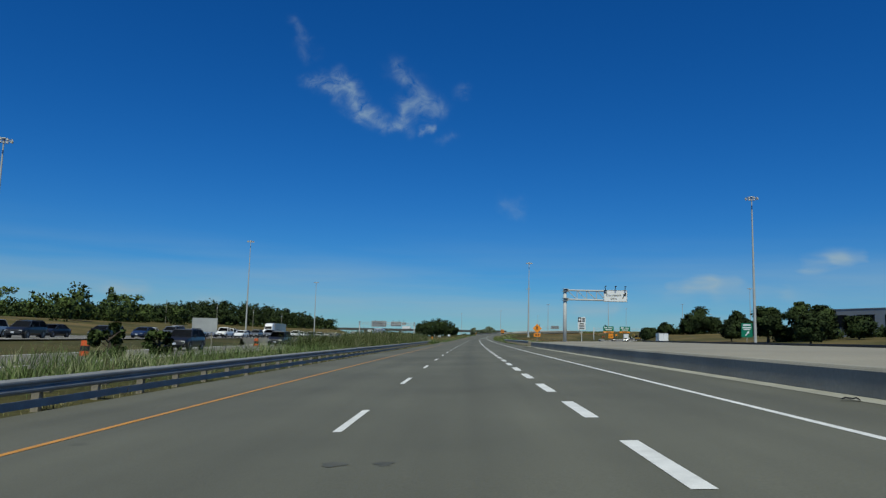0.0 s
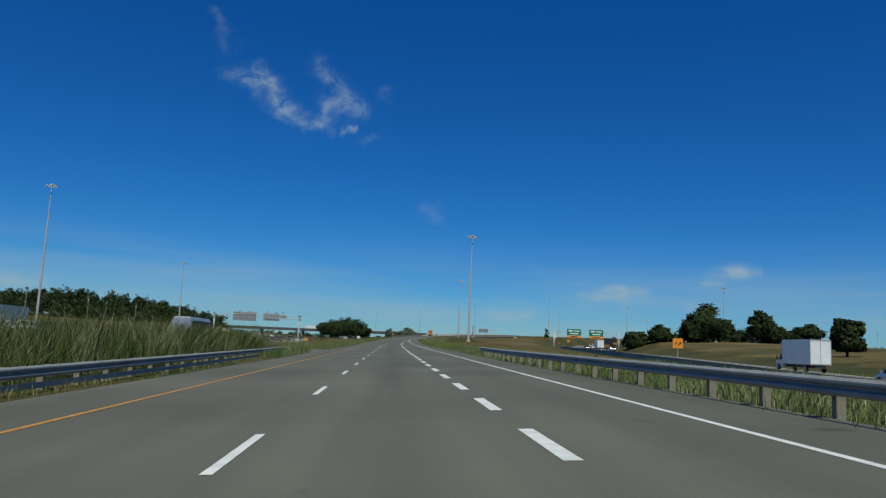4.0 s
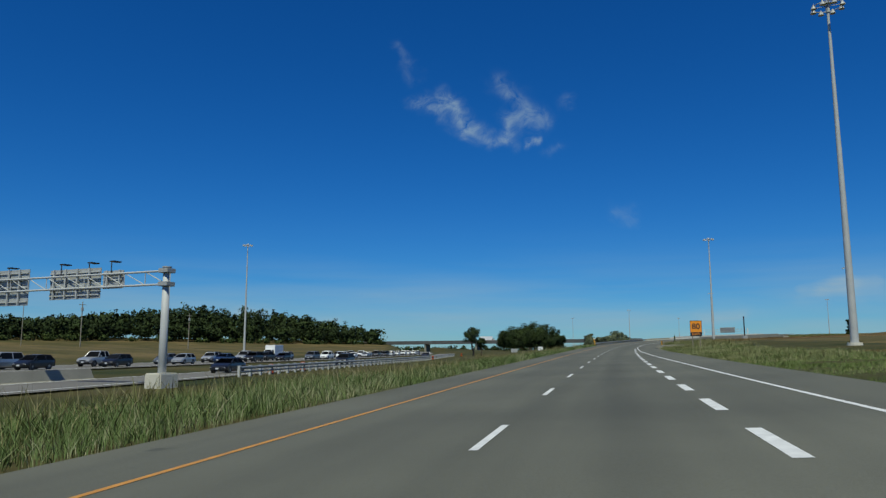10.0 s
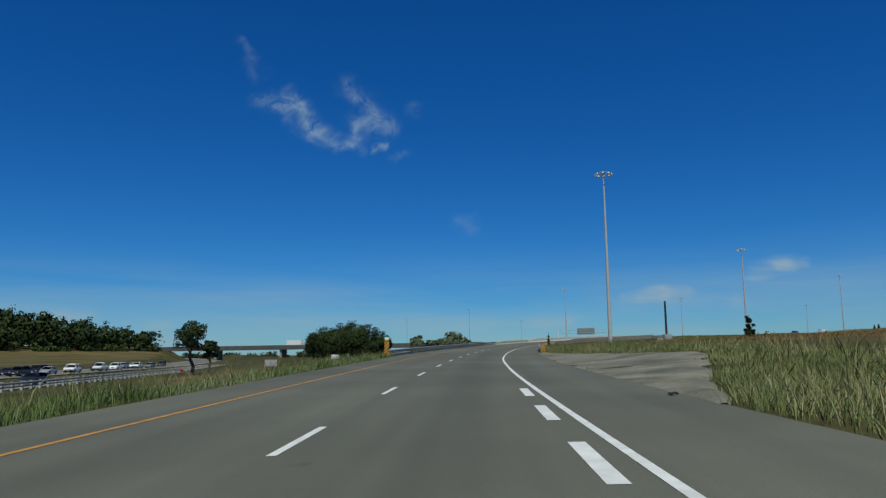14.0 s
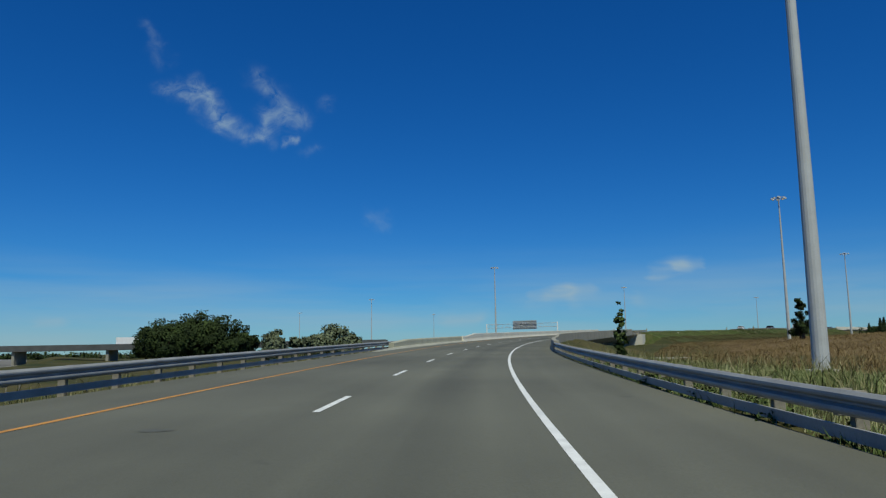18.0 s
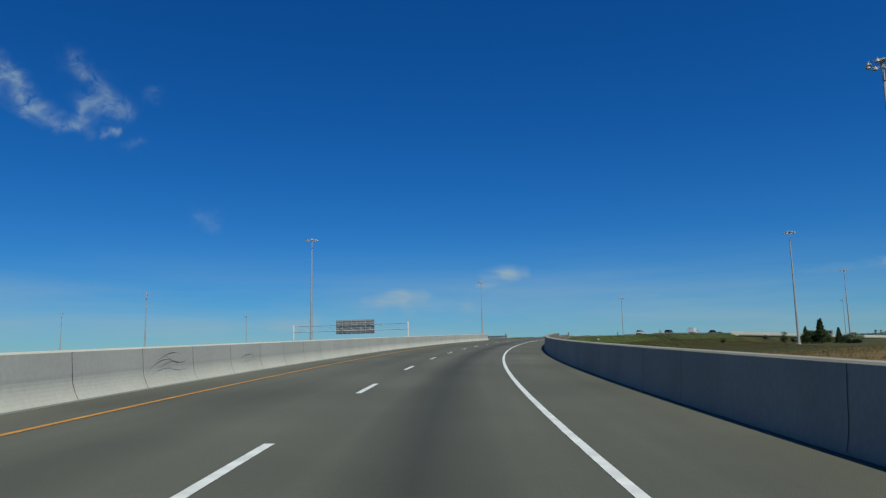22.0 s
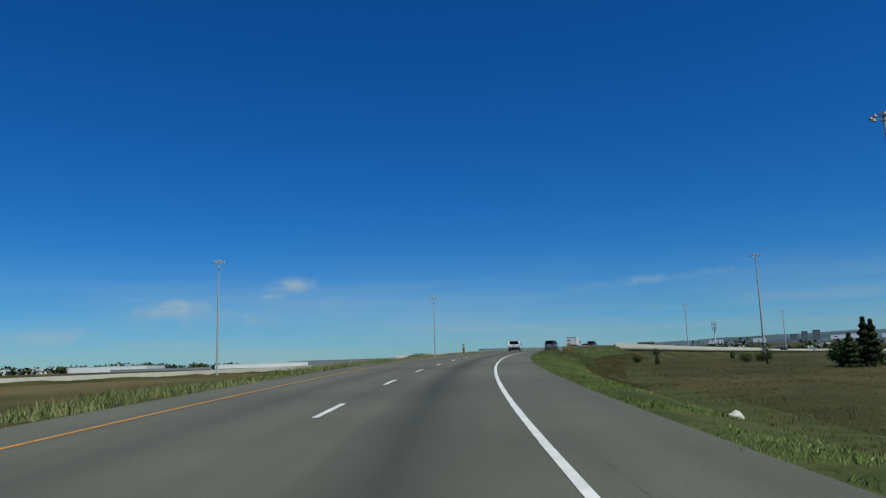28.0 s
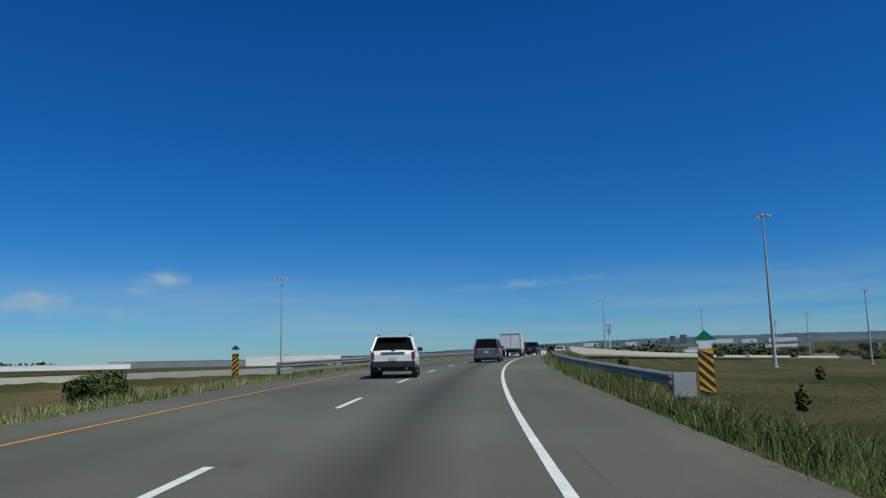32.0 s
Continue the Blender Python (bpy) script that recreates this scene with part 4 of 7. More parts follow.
# speed board
zb = land_at(31.6, 376.2)
W, H = 1.56, 2.15
speed = thing("speed_board", (31.6, 376.0, zb), -6, "orange advisory speed board on two posts in tall grass", "road sign")
top = 6.15 - zb
bm = bmesh.new()
box(bm, -W / 2, -0.02, top - H, W / 2, 0.02, top, 0.01)
part("board", bm, MAT_ORANGE, speed)
bm = bmesh.new()
for a in ((-W / 2, top - 0.06, W / 2, top), (-W / 2, top - H, W / 2, top - H + 0.05), (-W / 2, top - H, -W / 2 + 0.05, top), (W / 2 - 0.05, top - H, W / 2, top)):
    box(bm, a[0], -0.032, a[1], a[2], -0.021, a[3])
part("border", bm, MAT_BLACK, speed)
bm = bmesh.new()
box(bm, -W / 2 + 0.05, -0.034, top - H + 0.05, W / 2 - 0.05, -0.021, top - H + 0.56)
part("unit_panel", bm, MAT_BLACK, speed)
text_mesh(speed, "80", 1.08, pose(0, -0.036, top - 0.82, 90, 0, 0), MAT_BLACK, bold=0.018)
text_mesh(speed, "km/h", 0.52, pose(0, -0.042, top - H + 0.31, 90, 0, 0), MAT_ORANGE)
for x in (-0.5, 0.5):
    bm = bmesh.new()
    box(bm, x - 0.07, 0.022, -0.6, x + 0.07, 0.16, top - 0.3, 0.01)
    part("post", bm, MAT_WOOD, speed)


def truss(parent, x0, x1, z0, z1, bays, y=0.0, r=0.09, name="truss_arm"):
    bm = bmesh.new()
    rod(bm, (x0, y, z0), (x1, y, z0), r, seg=8)
    part("lower_chord", bm, MAT_POLE, parent)
    bm = bmesh.new()
    rod(bm, (x0, y, z1), (x1, y, z1), r, seg=8)
    part("upper_chord", bm, MAT_POLE, parent)
    for i in range(bays):
        a, b = x0 + (x1 - x0) * i / bays, x0 + (x1 - x0) * (i + 1) / bays
        bm = bmesh.new()
        rod(bm, (a, y, z1), (b, y, z0), r * 0.45, seg=6)
        part("diagonal", bm, MAT_POLE, parent)
        bm = bmesh.new()
        rod(bm, (b, y, z0), (b, y, z1), r * 0.45, seg=6)
        part("strut", bm, MAT_POLE, parent)


# cantilever over the closed lane
zb = 0.55
cant = thing("cantilever_sign", (15.25, 90.4, zb - 0.3), -3, "white lane sign hung on a grey steel cantilever arm over concrete", "overhead sign")
bm = bmesh.new()
rod(bm, (0, 0, -0.5), (0, 0, 7.5), 0.24, 0.20, 14)
part("column", bm, MAT_POLE, cant, smooth=True)
bm = bmesh.new()
rod(bm, (0, 0, -0.6), (0, 0, 0.30), 0.62, 0.55, 16)
part("footing", bm, MAT_CONC, cant)
for z in (6.15, 7.30):
    bm = bmesh.new()
    box(bm, -0.34, -0.34, z - 0.16, 0.34, 0.34, z - 0.12)
    box(bm, -0.34, -0.34, z + 0.12, 0.34, 0.34, z + 0.16)
    box(bm, 0.2, -0.2, z - 0.2, 0.42, 0.2, z + 0.2)
    part("bracket", bm, MAT_SIGN_BACK, cant)
truss(cant, 0.3, 7.5, 6.15, 7.30, 6, r=0.11)
bm = bmesh.new()
box(bm, 4.75, -0.27, 5.95, 7.65, -0.19, 7.42, 0.02)
part("sign_panel", bm, MAT_SIGN_WHITE, cant)
bm = bmesh.new()
for a in ((4.78, 5.98, 7.62, 6.01), (4.78, 7.36, 7.62, 7.39), (4.78, 5.98, 4.81, 7.39), (7.59, 5.98, 7.62, 7.39)):
    box(bm, a[0], -0.283, a[1], a[2], -0.272, a[3])
part("border", bm, MAT_BLACK, cant)
bm = bmesh.new()
box(bm, 4.77, -0.29, 6.98, 5.12, -0.275, 7.40)
part("lane_symbol_panel", bm, MAT_BLACK, cant)
bm = bmesh.new()
vs = [bm.verts.new(v) for v in ((4.945, -0.3, 7.04), (5.05, -0.3, 7.19), (4.945, -0.3, 7.34), (4.84, -0.3, 7.19))]
bm.faces.new(vs)
part("diamond", bm, MAT_SIGN_WHITE, cant)
text_mesh(cant, "Courtneypark", 0.33, pose(5.98, -0.295, 6.78, 90, 0, 0), MAT_BLACK)
text_mesh(cant, "Drive", 0.33, pose(5.98, -0.295, 6.34, 90, 0, 0), MAT_BLACK)
bm = bmesh.new()
for q4 in (((7.02, 6.42), (7.10, 6.36), (7.38, 6.86), (7.28, 6.90)), ((7.10, 6.86), (7.46, 6.66), (7.52, 7.12), (7.52, 7.12))):
    vs = [bm.verts.new((x, -0.292, z)) for x, z in dict.fromkeys(q4)]
    bm.faces.new(vs)
part("arrow", bm, MAT_BLACK, cant)
for x in (4.95, 6.2, 7.4):
    bm = bmesh.new()
    rod(bm, (x, -0.2, 7.35), (x, -0.2, 7.85), 0.045, seg=6)
    box(bm, x - 0.07, -0.75, 7.80, x + 0.07, -0.1, 7.90, 0.02)
    part("sign_lamp", bm, MAT_PLASTIC, cant)

# permit sign on its post
zb = 0.55
hot = thing("permit_sign", (16.0, 83.4, 1.44), -5, "white permit sign with a black diamond panel on a post", "road sign")
hot.scale = (0.58, 1, 0.473)
bm = bmesh.new()
box(bm, -0.06, 0.03, -0.4, 0.06, 0.12, 5.4, 0.01)
part("post", bm, MAT_POLE, hot)
bm = bmesh.new()
box(bm, -0.75, -0.02, 2.4, 0.75, 0.02, 5.4, 0.02)
part("panel", bm, MAT_SIGN_WHITE, hot)
bm = bmesh.new()
box(bm, -0.72, -0.04, 4.25, -0.08, -0.022, 5.36)
part("lane_symbol_panel", bm, MAT_BLACK, hot)
bm = bmesh.new()
vs = [bm.verts.new(v) for v in ((-0.4, -0.05, 4.4), (-0.2, -0.05, 4.8), (-0.4, -0.05, 5.2), (-0.6, -0.05, 4.8))]
bm.faces.new(vs)
part("diamond", bm, MAT_SIGN_WHITE, hot)
bars(hot, [(0.1, 4.85, 0.6, 5.2), (0.1, 4.35, 0.6, 4.65), (-0.4, 3.8, 0.4, 4.0), (-0.5, 3.4, 0.5, 3.6), (-0.5, 3.0, 0.5, 3.2), (-0.5, 2.6, 0.5, 2.8)], MAT_BLACK, -0.04)

# lane drop diamond
dia = thing("merge_sign", (12.7, 97.2, 0.5), -3, "orange diamond sign with a black arrow over a small plate", "road sign")
bm = bmesh.new()
r = bmesh.ops.create_cube(bm, size=1)
for v in r["verts"]:
    v.co = Matrix.Rotation(radians(45), 3, "Y") @ Vector((v.co.x * 0.86, v.co.y * 0.03, v.co.z * 0.86)) + Vector((0, 0, 2.3))
part("diamond_panel", bm, MAT_ORANGE, dia)
bm = bmesh.new()
for x, lean in ((-0.12, 0.0), (0.12, -0.09)):
    vs = [bm.verts.new(v) for v in ((x - 0.045, -0.03, 2.05), (x + 0.045, -0.03, 2.05), (x + 0.045 + lean, -0.03, 2.6), (x - 0.045 + lean, -0.03, 2.6))]
    bm.faces.new(vs)
part("arrow_symbol", bm, MAT_BLACK, dia)
bm = bmesh.new()
box(bm, -0.43, -0.02, 1.22, 0.43, 0.01, 1.66, 0.01)
part("plate", bm, MAT_ORANGE, dia)
bars(dia, [(-0.3, 1.36, 0.05, 1.54), (0.12, 1.36, 0.3, 1.54)], MAT_BLACK, -0.035)
bm = bmesh.new()
box(bm, -0.05, 0.02, -0.4, 0.05, 0.1, 2.8, 0.01)
part("post", bm, MAT_WOOD, dia)

# green exit board and the orange works board across the road
for x, y, z0, w, h, mat, lab, nm in ((36.4, 86.8, 2.2, 1.25, 1.7, MAT_SIGN_GREEN, "green exit board with a white arrow on a post", "exit_sign"), (46.2, 198.5, 2.2, 1.3, 1.3, MAT_ORANGE, "orange square works board with black arrows", "works_sign")):
    g = land_at(x, y)
    ob = thing(nm, (x, y, g), -22, lab, "road sign")
    bm = bmesh.new()
    box(bm, -w / 2, -0.02, z0 - g, w / 2, 0.02, z0 - g + h, 0.02)
    part("panel", bm, mat, ob)
    bm = bmesh.new()
    box(bm, -0.07, 0.03, -0.4, 0.07, 0.12, z0 - g + h, 0.01)
    part("post", bm, MAT_WOOD, ob)
    k = z0 - g
    bm = bmesh.new()
    for dx, sc in (((-0.28, 0.55), (0.18, 0.75)) if mat is MAT_ORANGE else ((0.0, 0.8),)):
        for q4 in (((-0.28, -0.30), (-0.16, -0.38), (0.22, 0.10), (0.12, 0.20)), ((-0.05, 0.22), (0.30, -0.06), (0.34, 0.36))):
            bm.faces.new([bm.verts.new((dx + a * sc, -0.035, k + (0.45 if mat is MAT_ORANGE else 0.28) * h + b * sc)) for a, b in q4])
    part("arrow", bm, MAT_BLACK if mat is MAT_ORANGE else MAT_SIGN_WHITE, ob)
    if mat is MAT_SIGN_GREEN:
        bars(ob, [(-0.42, k + 1.38, 0.42, k + 1.56), (-0.5, k + 1.10, 0.5, k + 1.24), (-0.4, k + 0.90, 0.4, k + 1.02)], MAT_SIGN_WHITE, -0.036)

# left gantry, its boards seen from behind
def board_back(parent, x0, x1, z0, z1, y=0.2):
    bm = bmesh.new()
    box(bm, x0, y, z0, x1, y + 0.05, z1, 0.01)
    p = part("sign_board", bm, MAT_SIGN_BACK, parent, "bare grey back of a sign board")
    n = max(3, int((z1 - z0) / 0.45))
    for i in range(n):
        z = z0 + (i + 0.5) * (z1 - z0) / n
        bm = bmesh.new()
        box(bm, x0 + 0.05, y - 0.09, z - 0.04, x1 - 0.05, y - 0.005, z + 0.04)
        part("stiffener", bm, MAT_POLE, parent)
    for x in np.arange(x0 + 0.5, x1 - 0.2, 1.1):
        bm = bmesh.new()
        box(bm, x - 0.05, y - 0.2, z0, x + 0.05, y - 0.09, z1)
        part("hanger", bm, MAT_POLE, parent)


gan = thing("sign_gantry", (-23.9, 316.35, 0.0), -13.7, "grey steel sign gantry over the side road, boards seen from behind", "sign gantry")
for x, bulk in ((-12.45, 0.0), (12.45, 1.0)):
    bm = bmesh.new()
    rod(bm, (x, 0, -1.5), (x, 0, 7.35), 0.27, 0.23, 12)
    part("column", bm, MAT_POLE, gan, smooth=True)
    bm = bmesh.new()
    rod(bm, (x, 0, 7.35), (x, 0, 7.42), 0.30, 0.30, 12)
    part("column_cap", bm, MAT_SIGN_BACK, gan)
    for z in (6.3, 7.15):
        bm = bmesh.new()
        box(bm, x - 0.38, -0.38, z - 0.14, x + 0.38, 0.38, z + 0.14, 0.03)
        part("clamp", bm, MAT_SIGN_BACK, gan)
    if bulk:
        bm = bmesh.new()
        box(bm, x - 0.65, -0.8, -1.0, x + 0.65, 0.8, 0.75, 0.08)
        part("footing", bm, MAT_CONC, gan)
truss(gan, -12.45, 12.45, 6.3, 7.15, 14, 0.0, 0.07)
board_back(gan, -7.0, -0.2, 5.3, 7.85)
board_back(gan, 1.9, 6.6, 5.6, 7.65)
board_back(gan, 6.8, 8.6, 6.2, 7.4)
for x in (-5.2, -2.2, 3.0, 5.6, 7.6):
    bm = bmesh.new()
    rod(bm, (x, 0.1, 7.2), (x, 0.1, 8.0), 0.035, seg=6)
    box(bm, x - 0.2, 0.1, 7.98, x + 0.2, 0.75, 8.06)
    part("sign_lamp", bm, MAT_PLASTIC, gan)

# gantry with the matrix board past the bridge
g2 = thing("message_gantry", (112.3, 726.6, 2.6), -40, "steel gantry with a wide message board seen from behind", "sign gantry")
for x in (-14.0, 13.5):
    bm = bmesh.new()
    rod(bm, (x, 0, -2), (x, 0, 12.2), 0.22, 0.18, 12)
    part("column", bm, MAT_POLE, g2, smooth=True)
truss(g2, -14.0, 13.5, 10.6, 11.9, 13, 0.0, 0.07)
board_back(g2, -3.6, 5.6, 9.9, 13.0)

# green signs over the far right road
g3 = thing("guide_sign_gantry", (89.5, 373.5, 0.8), -14, "steel gantry with two green guide signs over a road", "sign gantry")
for x in (-11, 13):
    bm = bmesh.new()
    rod(bm, (x, 0, -2), (x, 0, 7.6), 0.24, 0.2, 10)
    part("column", bm, MAT_POLE, g3, smooth=True)
truss(g3, -11, 13, 6.0, 7.2, 11, 0.0, 0.07)
for x in (-3.6, 4.6):
    bm = bmesh.new()
    box(bm, x - 2.6, -0.3, 5.9, x + 2.6, -0.22, 8.3, 0.03)
    part("guide_panel", bm, MAT_SIGN_GREEN, g3, "green guide panel")
    bm = bmesh.new()
    box(bm, x - 2.6, -0.3, 5.1, x + 2.6, -0.22, 5.85, 0.02)
    part("lane_panel", bm, MAT_ORANGE, g3, "yellow lane panel")
    bars(g3, [(x - 2.0, 7.3, x - 0.6, 7.9), (x - 0.2, 7.4, x + 2.1, 7.75), (x - 1.5, 6.4, x + 1.6, 6.8)], MAT_SIGN_WHITE, -0.32)
    bars(g3, [(x - 1.2, 5.3, x + 1.2, 5.6)], MAT_BLACK, -0.32)


# ---- other carriageways ----
def along(pts, dist, off=0.0):
    """A place dist metres along a line of points, off metres to its right, and the yaw of its way."""
    for (ax, ay, az), (bx, by, bz) in zip(pts, pts[1:]):
        n = math.hypot(bx - ax, by - ay)
        if dist <= n or (bx, by, bz) == pts[-1]:
            t = dist / n
            dx, dy = (bx - ax) / n, (by - ay) / n
            return Vector((ax + dx * dist + dy * off, ay + dy * dist - dx * off, az + (bz - az) * t)), math.degrees(math.atan2(-dx, dy))
        dist -= n
    return None


def total(pts):
    return sum(math.hypot(b[0] - a[0], b[1] - a[1]) for a, b in zip(pts, pts[1:]))


def ribbon(name, pts, offs, mat, dz=0.0, d0=0.0, d1=None, step=8.0):
    """A strip along a line of points; offs is a list of (offset, height)."""
    d1 = total(pts) if d1 is None else d1
    ds = np.linspace(d0, d1, int((d1 - d0) / step) + 2)
    vs, fs, k = [], [], len(offs)
    for d in ds:
        for o, h in offs:
            q, _ = along(pts, d, o)
            vs.append((q.x, q.y, q.z + dz + h))
    for i in range(len(ds) - 1):
        for j in range(k - 1):
            a = i * k + j
            fs.append((a, a + 1, a + k + 1, a + k))
    return mesh_object(name, vs, fs, mat)


for nm, pts, w, lab in (("far_carriageway", FAR_ROAD, 9.0, "grey carriageway with a queue of cars"), ("side_road", SIDE_ROAD, 4.2, "pale side road along the verge"),
                        ("works_carriageway", RIGHT_ROAD, 8.0, "grey carriageway past the works"), ("far_ramp", LEFT_END_ROAD, 5.5, "pale ramp crossing the fields")):
    tagged(ribbon(nm, pts, [(-w, 0), (0, 0.03), (w, 0)], MAT_FAR_ROAD), lab, "road", kind="structure")
for pts, o, w in ((FAR_ROAD, 7.6, 0.15), (FAR_ROAD, -7.6, 0.15), (SIDE_ROAD, 3.3, 0.12), (SIDE_ROAD, -3.3, 0.12), (RIGHT_ROAD, -6.5, 0.15), (RIGHT_ROAD, 6.5, 0.15)):
    tagged(ribbon("far_edge_line", pts, [(o - w, 0.04), (o + w, 0.04)], MAT_WHITE), "white edge line of a far road", "road marking", kind="structure")
# concrete apron behind the barrier
def apron_section(s):
    k = 1 - min(1.0, max(0.0, (s - 96) / 16))
    return [(8.02, -0.4), (8.10, 0.50 * k - 0.15 * (1 - k)), (12, 0.64 * k - 0.25 * (1 - k)), (18, 0.80 * k - 0.5 * (1 - k)), (22.5, 0.86 * k - 0.9 * (1 - k))]


ap = sweep("concrete_apron", -240, 114, apron_section, MAT_APRON)
tagged(ap, "wide pale concrete apron behind the barrier", "pavement", kind="structure")
ap = sweep("apron_kerb", -240, 97, lambda s: [(22.5, 0.9), (22.5, 1.02), (22.8, 1.02), (22.8, -1.6)], MAT_PLASTIC)
tagged(ap, "dark low edge beyond the concrete apron", "kerb", kind="structure")
# concrete wall between the side road and the far carriageway, and the dark wall across the works
tagged(ribbon("far_ramp_parapet", LEFT_END_ROAD, [(5.3, 0.0), (5.35, 0.95), (5.6, 0.95), (5.65, -1.2)], MAT_CONC, d0=60), "pale concrete parapet of a far ramp", "concrete barrier", kind="structure")
LOW_ROAD = [(84, 580, 3.0), (97, 567, 2.9), (118, 541, 2.7), (150, 505, 2.6)]
tagged(ribbon("underpass_wall", LOW_ROAD, [(0.3, -1.0), (0.25, 0.8), (0.0, 0.85), (-0.25, 0.8), (-0.3, -1.0)], MAT_CONC, step=5.0), "pale concrete wall of the road passing under the bridge", "concrete barrier", kind="structure")
tagged(ribbon("median_wall", SIDE_ROAD, [(-5.2, -0.2), (-5.0, 0.8), (-4.8, 0.8), (-4.5, 0.05), (-4.2, 0.0)], MAT_CONC_OLD_SHADE, d0=330, d1=565), "low concrete wall beside the side road", "concrete barrier", kind="structure")
tagged(ribbon("works_wall", RIGHT_ROAD, [(-8.9, -0.6), (-8.8, 0.85), (-8.5, 0.85), (-8.2, -0.1)], MAT_CONC_OLD_SHADE, d0=300, d1=640), "long grey concrete wall by the works", "concrete barrier", kind="structure")


def post_rail(pts, d0, d1, off, label, mat_post, step=2.4):
    q, yaw = along(pts, d0, off)
    ob = thing("post_rail", q, yaw, label, "guard rail")
    for z0, z1 in ((0.55, 0.83), (0.25, 0.40)):
        r = ribbon("rail_beam", pts, [(off - 0.04, z0), (off + 0.02, (z0 + z1) / 2 - 0.03), (off + 0.02, (z0 + z1) / 2 + 0.03), (off - 0.04, z1), (off - 0.10, z1), (off - 0.10, z0), (off - 0.04, z0)], MAT_STEEL, d0=d0, d1=d1, step=6)
        adopt(r, ob)
    bm = bmesh.new()
    box(bm, -0.12, -0.12, -0.5, 0.12, 0.12, 0.88, 0.01)
    first = part("post", bm, mat_post)
    for i, d in enumerate(np.arange(d0, d1, step)):
        q, yaw = along(pts, d, off - 0.2)
        m = ob.matrix_basis.inverted() @ pose(q.x, q.y, q.z, 0, 0, yaw)
        if i == 0:
            first.parent, first.matrix_basis = ob, m
        else:
            shared("post", first.data, ob, m)
    return ob


post_rail(SIDE_ROAD, 572, 778, 4.9, "pale steel guard rail on posts along the side road", MAT_POLE)


# ---- vehicles ----
def paint(name, c, metal=0.0):
    return material(name, c, 0.28, metal, 0.05, 1.2, 20, spec=0.6)


PAINTS = {"white": paint("white_car_paint", (0.74, 0.74, 0.73)), "black": paint("black_car_paint", (0.014, 0.014, 0.016)), "grey": paint("grey_car_paint", (0.14, 0.155, 0.18), 0.4),
          "silver": paint("silver_car_paint", (0.42, 0.43, 0.44), 0.5), "blue": paint("blue_car_paint", (0.02, 0.035, 0.085), 0.2), "red": paint("red_car_paint", (0.16, 0.014, 0.014))}


def loft(rings, cap=True):
    """A bmesh through rings of equally many points."""
    bm = bmesh.new()
    vr = [[bm.verts.new(p) for p in r] for r in rings]
    n = len(rings[0])
    for a, b in zip(vr, vr[1:]):
        for j in range(n):
            bm.faces.new((a[j], a[(j + 1) % n], b[(j + 1) % n], b[j]))
    if cap:
        bm.faces.new(vr[0][::-1])
        bm.faces.new(vr[-1])
    bmesh.ops.recalc_face_normals(bm, faces=bm.faces)
    return bm


def car_ring(y, zb, zt, w, crown=0.03):
    return [(-w * 0.93, y, zb), (-w, y, zb + 0.12), (-w, y, zb + (zt - zb) * 0.62), (-w * 0.95, y, zt), (-w * 0.5, y, zt + crown), (w * 0.5, y, zt + crown), (w * 0.95, y, zt), (w, y, zb + (zt - zb) * 0.62), (w, y, zb + 0.12), (w * 0.93, y, zb)]


def wheel_set(ob, ys, half, r, wide=0.22):
    bm = bmesh.new()
    rod(bm, (-wide / 2, 0, 0), (wide / 2, 0, 0), r, r, 22)
    bmesh.ops.bevel(bm, geom=[e for e in bm.edges if abs(e.verts[0].co.x - e.verts[1].co.x) < 1e-4], offset=0.03, segments=2, affect="EDGES")
    tyre = part("tyre", bm, MAT_DARK)
    bm = bmesh.new()
    rod(bm, (wide / 2 - 0.02, 0, 0), (wide / 2 + 0.008, 0, 0), r * 0.66, r * 0.6, 18)
    for i in range(5):
        a = i * math.tau / 5
        box(bm, wide / 2 - 0.01, -0.03, 0.0, wide / 2 + 0.02, 0.03, r * 0.58)
        bmesh.ops.rotate(bm, cent=(0, 0, 0), matrix=Matrix.Rotation(math.tau / 5, 3, "X"), verts=bm.verts)
    rim = part("rim", bm, MAT_RIM)
    first = True
    for y in ys:
        for sx in (-1, 1):
            wo = new("wheel")
            wo.parent = ob
            wo.matrix_basis = pose(sx * half, y, r, 0, 0, 0 if sx > 0 else 180)
            if first:
                tyre.parent, rim.parent, first = wo, wo, False
            else:
                shared("tyre", tyre.data, wo, Matrix())
                shared("rim", rim.data, wo, Matrix())


def lamp_pair(ob, name, y, x0, x1, z0, z1, mat, depth=0.06):
    for sx in (-1, 1):
        bm = bmesh.new()
        a, b = sorted((sx * x0, sx * x1))
        box(bm, a, min(y, y + depth), z0, b, max(y, y + depth), z1, 0.02)
        part(name, bm, mat, ob)


